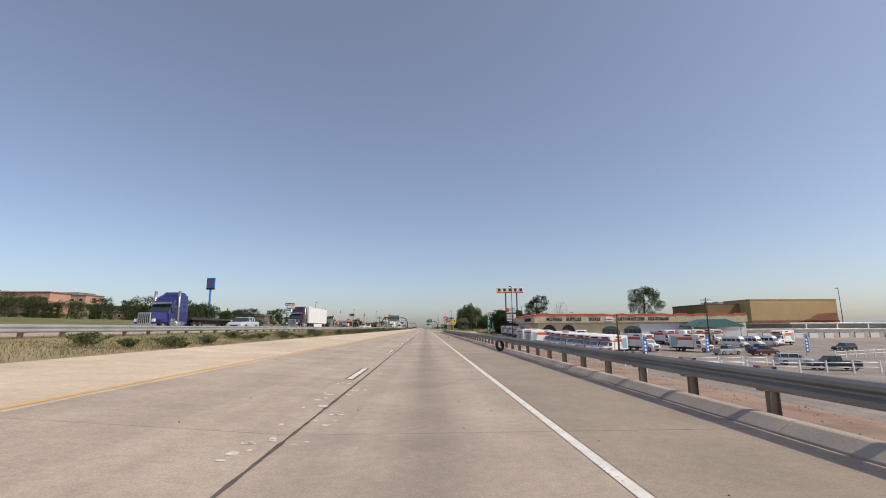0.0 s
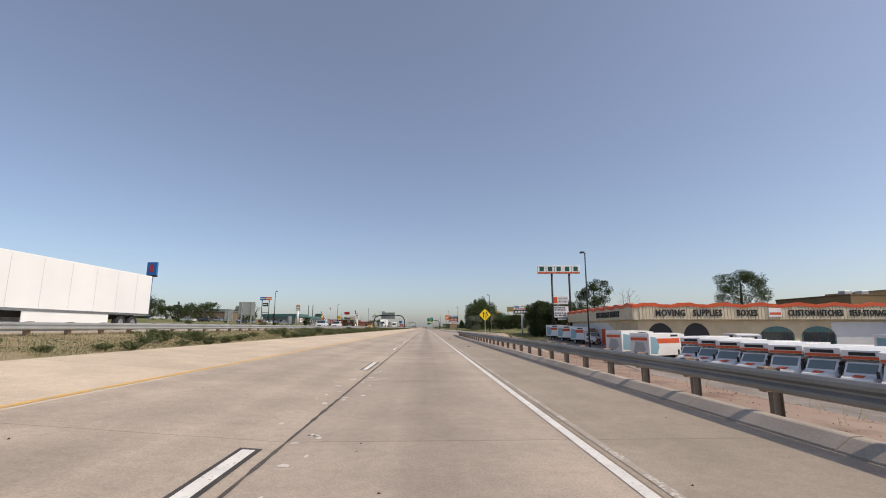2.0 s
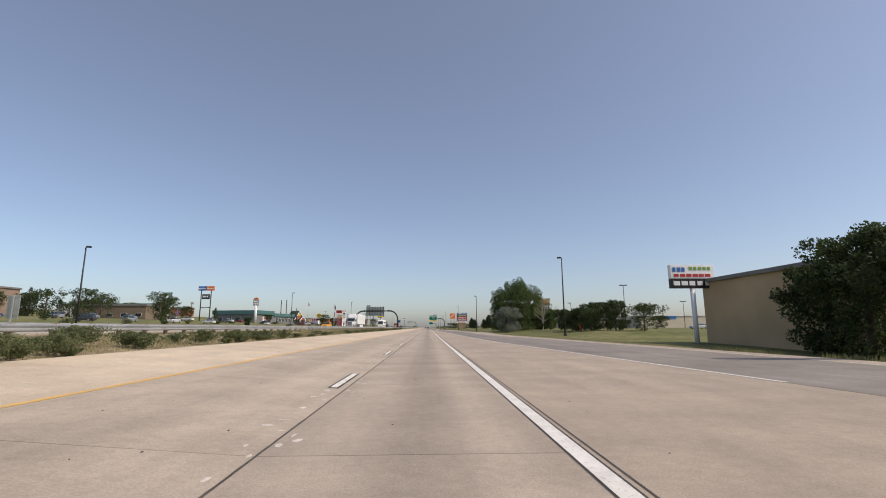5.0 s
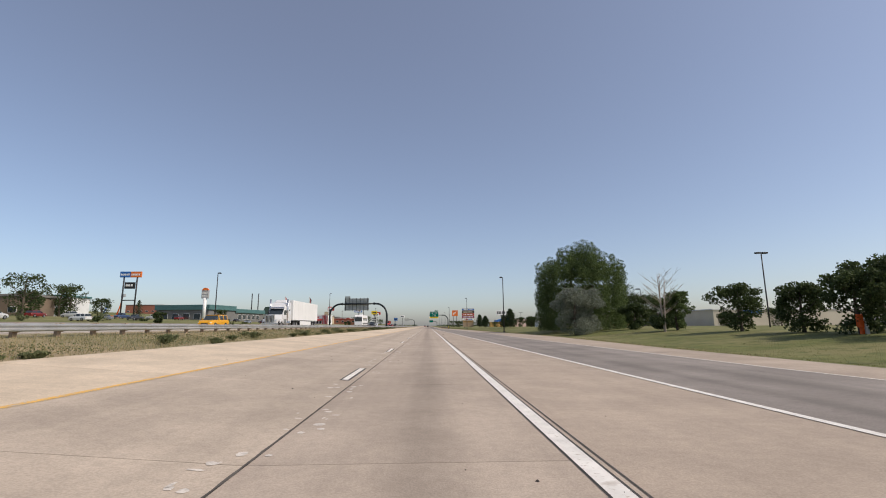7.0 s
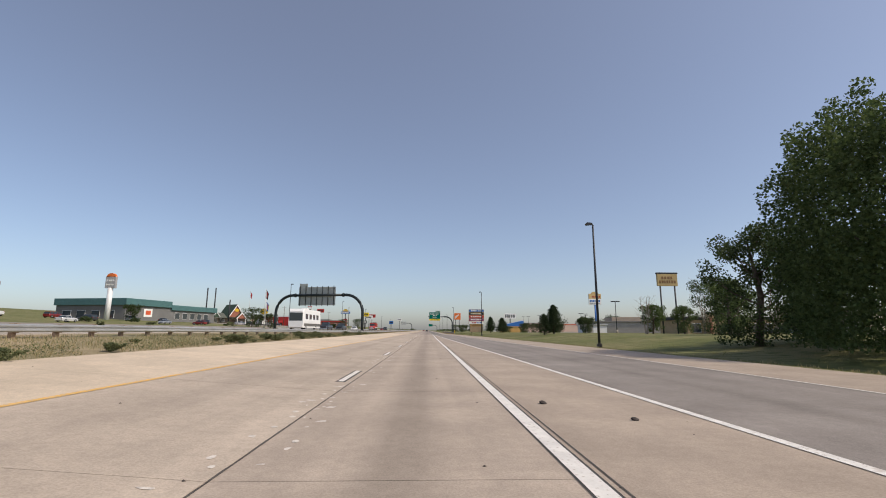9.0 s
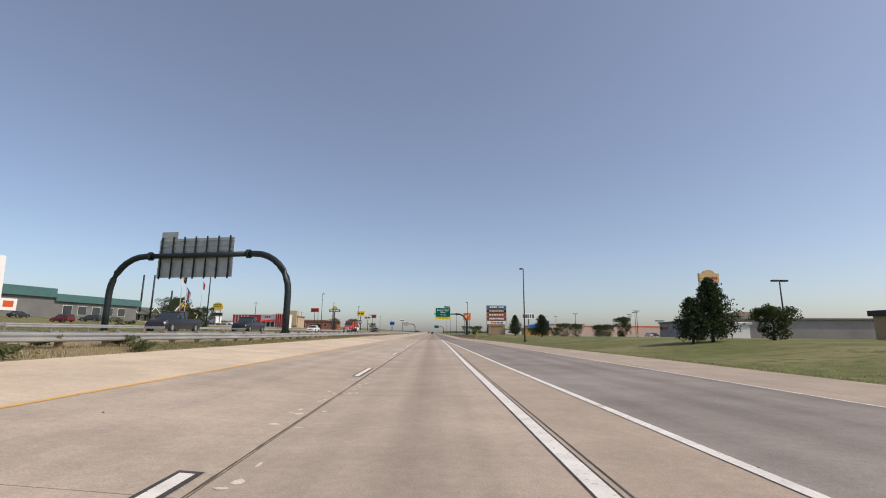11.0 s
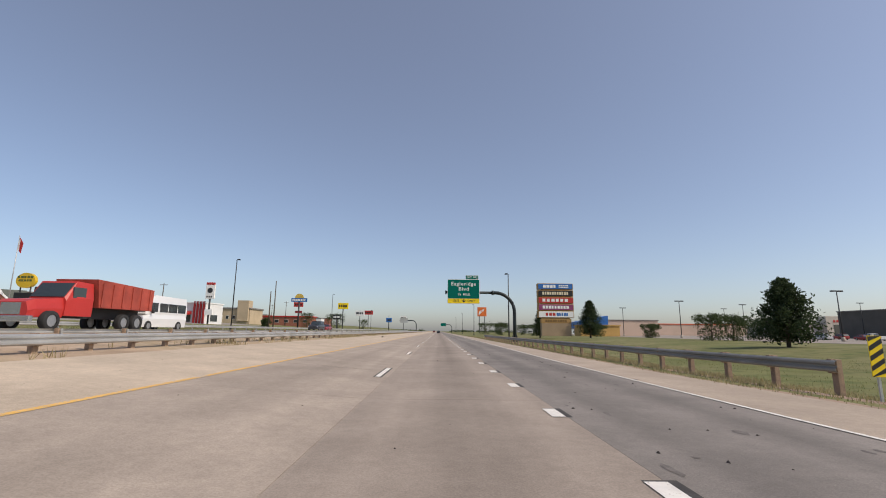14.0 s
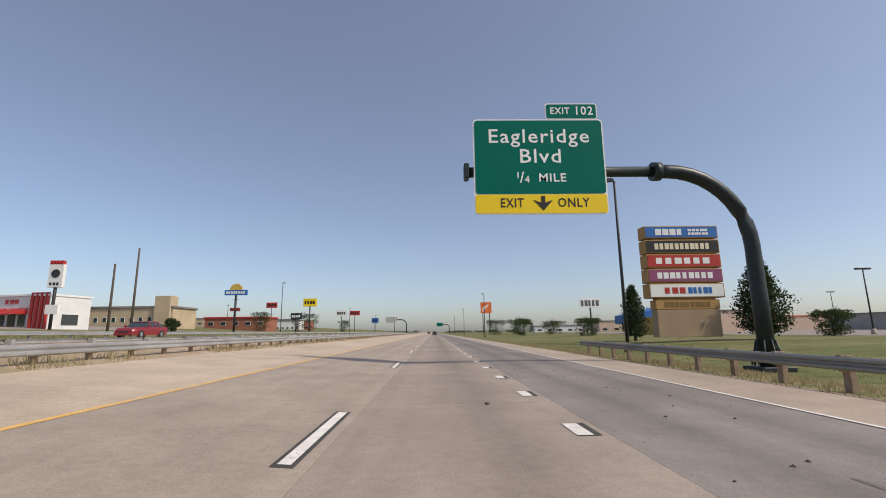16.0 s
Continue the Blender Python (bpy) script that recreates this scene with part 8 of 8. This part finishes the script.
# stones, debris
def stones(name, pts, size, material, label):
    vs, fs = [], []
    for p in pts:
        s = size * rng.uniform(0.4, 1.4)
        i = len(vs)
        o = rng.uniform(0.6, 1.2, (6, 1)) * s
        d = np.array(((1, 0, 0), (0, 1, 0), (-1, 0, 0), (0, -1, 0), (0, 0, 0.7), (0, 0, -0.3)))
        vs += (np.array(p) + d * o).tolist()
        fs += [(i, i + 1, i + 4), (i + 1, i + 2, i + 4), (i + 2, i + 3, i + 4), (i + 3, i, i + 4)]
    me = bpy.data.meshes.new(name)
    me.from_pydata(vs, [], fs)
    me.materials.append(material)
    return tagged(new(name, me), label, "stones", kind="stuff")


sp = scatter(5200, lambda y: 5.7, lambda y: 9.5, 0, 172)
stones("bank_stones", sp, 0.028, GRAVEL, "loose reddish stones on the bank behind the rail")
DEBRIS = mat("road_debris", (0.06, 0.05, 0.045), 0.95, var=0.3, scale=0.1)
sp = np.array([(rng.uniform(-9.5, 4.4), rng.uniform(0, 670), 0.0) for _ in range(1100)])
sp[:, 2] = np.where(sp[:, 0] < -1.75, TILT * (-1.75 - sp[:, 0]), 0.0) + 0.002
stones("road_grit", sp, 0.018, DEBRIS, "specks of grit and rubber on the road")
sp = np.array([(rng.uniform(2.2, 6.0), ST * rng.uniform(525, 670), 0.002) for _ in range(200)])
stones("road_grit", sp, 0.035, DEBRIS, "bits of tyre rubber on the exit lane")
for x, y, s in ((3.2, 75.5, 0.10), (3.1, 117, 0.06), (2.9, 145.5, 0.07), (-8.2, 615, 0.16), (2.55, 355, 0.07), (3.6, 353, 0.06), (0.6, 623, 0.05)):
    bm = bmesh.new()
    bmesh.ops.create_icosphere(bm, subdivisions=2, radius=s)
    for v in bm.verts:
        v.co *= 1 + 0.5 * noise.noise(v.co * 14)
        v.co.z *= 0.55
    o = part("rubber_scrap", bm, DEBRIS)
    o.location = (x, ST * y, (TILT * (-1.75 - x) if x < -1.75 else 0) + s * 0.35)
    tagged(o, "dark scrap of tyre rubber lying on the shoulder", "debris")

# spalled patches beside the lane joint: pale mortar and removed-paint scars
SCAR = mat("pale_scar", (0.62, 0.57, 0.51), 0.9, var=0.2, scale=0.1)
bm = bmesh.new()
for k in range(1300):
    y = rng.uniform(5, 525)
    x = -1.75 + rng.choice((-1, 1)) * rng.uniform(0.06, 0.42)
    n = 7
    w, l = rng.uniform(0.02, 0.10), rng.uniform(0.012, 0.05)
    z = (TILT * (-1.75 - x) if x < -1.75 else 0) + 0.004
    vs = []
    for i in range(n):
        a = 2 * math.pi * i / n
        r = rng.uniform(0.6, 1.2)
        xx = x + math.cos(a) * w * r
        vs.append(bm.verts.new((xx, ST * y + math.sin(a) * l * r * 2.2, (TILT * (-1.75 - xx) if xx < -1.75 else 0) + 0.004)))
    bm.faces.new(vs)
tagged(part("paint_scars", bm, SCAR), "pale scars of ground-off paint beside the lane joint", "road marking", kind="stuff")
# sealed and open cracks
CRACK = mat("crack_sealer", (0.10, 0.088, 0.075), 0.9, var=0.25, scale=0.3)


def crack(pts, half):
    bm = bmesh.new()
    rows = []
    for k in range(len(pts) - 1):
        (xa, ya), (xb, yb) = pts[k], pts[k + 1]
        m = max(2, int(math.hypot(xb - xa, yb - ya) / 0.25))
        for i in range(m):
            t = i / m
            x = xa + (xb - xa) * t + 0.05 * noise.noise((xa + t * 3, yb + t * 9, k))
            y = ya + (yb - ya) * t + 0.06 * noise.noise((yb + t * 7, xa, k + 5))
            rows.append((x, y))
    L = []
    for x, y in rows:
        z = (TILT * (-1.75 - x) if x < -1.75 else 0) + 0.0035
        h = half * rng.uniform(0.4, 1.4)
        dx, dy = pts[-1][0] - pts[0][0], pts[-1][1] - pts[0][1]
        d = math.hypot(dx, dy)
        nx, ny = -dy / d * h, dx / d * h
        L.append((bm.verts.new((x + nx, ST * y + ny, z)), bm.verts.new((x - nx, ST * y - ny, z))))
    for a, b in zip(L, L[1:]):
        bm.faces.new((a[0], a[1], b[1], b[0]))
    tagged(part("pavement_crack", bm, CRACK), "thin dark crack in the concrete", "road marking", kind="structure")


crack([(-1.75, -10), (-1.75, 165)], 0.028)
crack([(-1.75, 165), (-1.75, 535)], 0.016)
for k in range(26):
    y = rng.uniform(4, 670)
    x0 = rng.choice((-5.6, -1.7))
    crack([(x0, y), (x0 + rng.uniform(1.2, 3.4), y + rng.uniform(-0.5, 0.5))], 0.008)

# dark rubbed patches and short tyre marks on the exit lane
RUBBER = mat("rubbed_rubber", (0.135, 0.12, 0.11), 0.9, var=0.3, scale=0.2)
bm = bmesh.new()
for k in range(170):
    x, y = rng.uniform(2.2, 6.2), rng.uniform(470, 672)
    if x < R2(y) + 0.3 and y < 521:
        continue
    w, l = rng.uniform(0.03, 0.10), rng.uniform(0.05, 0.28)
    vs = []
    for i in range(8):
        a, r = 2 * math.pi * i / 8, rng.uniform(0.55, 1.2)
        vs.append(bm.verts.new((x + math.cos(a) * w * r, ST * y + math.sin(a) * l * r, 0.0035 if y > 521 else max(0.0035, land(x, y) + 0.06))))
    bm.faces.new(vs)
tagged(part("tyre_marks", bm, RUBBER), "dark rubbed tyre marks on the exit lane", "road marking", kind="stuff")

# ---- concrete slabs of the highway ----
LEN = 7.6 * ST


def slab_mesh(name, x0, x1, material):
    g = 0.007
    zt = [(TILT * (-1.75 - x) if x < -1.75 else 0.0) for x in (x0, x1)]
    bm = bmesh.new()
    top = [bm.verts.new((x, y, z)) for x, y, z in ((x0, g, zt[0]), (x1, g, zt[1]), (x1, LEN - g, zt[1]), (x0, LEN - g, zt[0]))]
    bot = [bm.verts.new((v.co.x, v.co.y, v.co.z - 0.04)) for v in top]
    bm.faces.new(top)
    for k in range(4):
        bm.faces.new((top[(k + 1) % 4], top[k], bot[k], bot[(k + 1) % 4]))
    me = bpy.data.meshes.new(name)
    bm.to_mesh(me)
    bm.free()
    me.materials.append(material)
    return me


for x0, x1, material, y0, y1 in ((-10.2, -5.80, SHOULD_L, -15.2, 490), (-10.2, -5.80, SHOULD_LD, 494.0, 690), (-5.79, -1.772, CONC_L, -15.2, 520), (-5.79, -1.756, CONC_LD, 524.4, 690), (-1.735, 1.95, CONC, -15.2, 520), (-1.748, 1.966, CONC_D, 524.4, 690), (1.96, 4.64, SHOULD_K, -15.2, 165)):
    me = slab_mesh("concrete_slab", x0, x1, material)
    y = y0
    while y < y1:
        o = new("concrete_slab", me)
        o.parent = highway
        o.location = (0, ST * y, random.uniform(-0.0015, 0.0))
        y += LEN / ST
    if y1 > 600:
        bm = bmesh.new()
        zt = [(TILT * (-1.75 - x) if x < -1.75 else 0.0) for x in (x0, x1)]
        bm.faces.new([bm.verts.new(p) for p in ((x0, ST * y, zt[0]), (x1, ST * y, zt[1]), (x1, ST * 1800, zt[1]), (x0, ST * 1800, zt[0]))])
        tagged(part("distant_slab", bm, material, highway), kind="stuff")

# ---- from plan units to metres ----
for ob in scene.objects:
    if ob.parent is None and ob.type in ('MESH', 'EMPTY'):
        ob.matrix_basis = Matrix.Scale(PLAN, 4) @ ob.matrix_basis
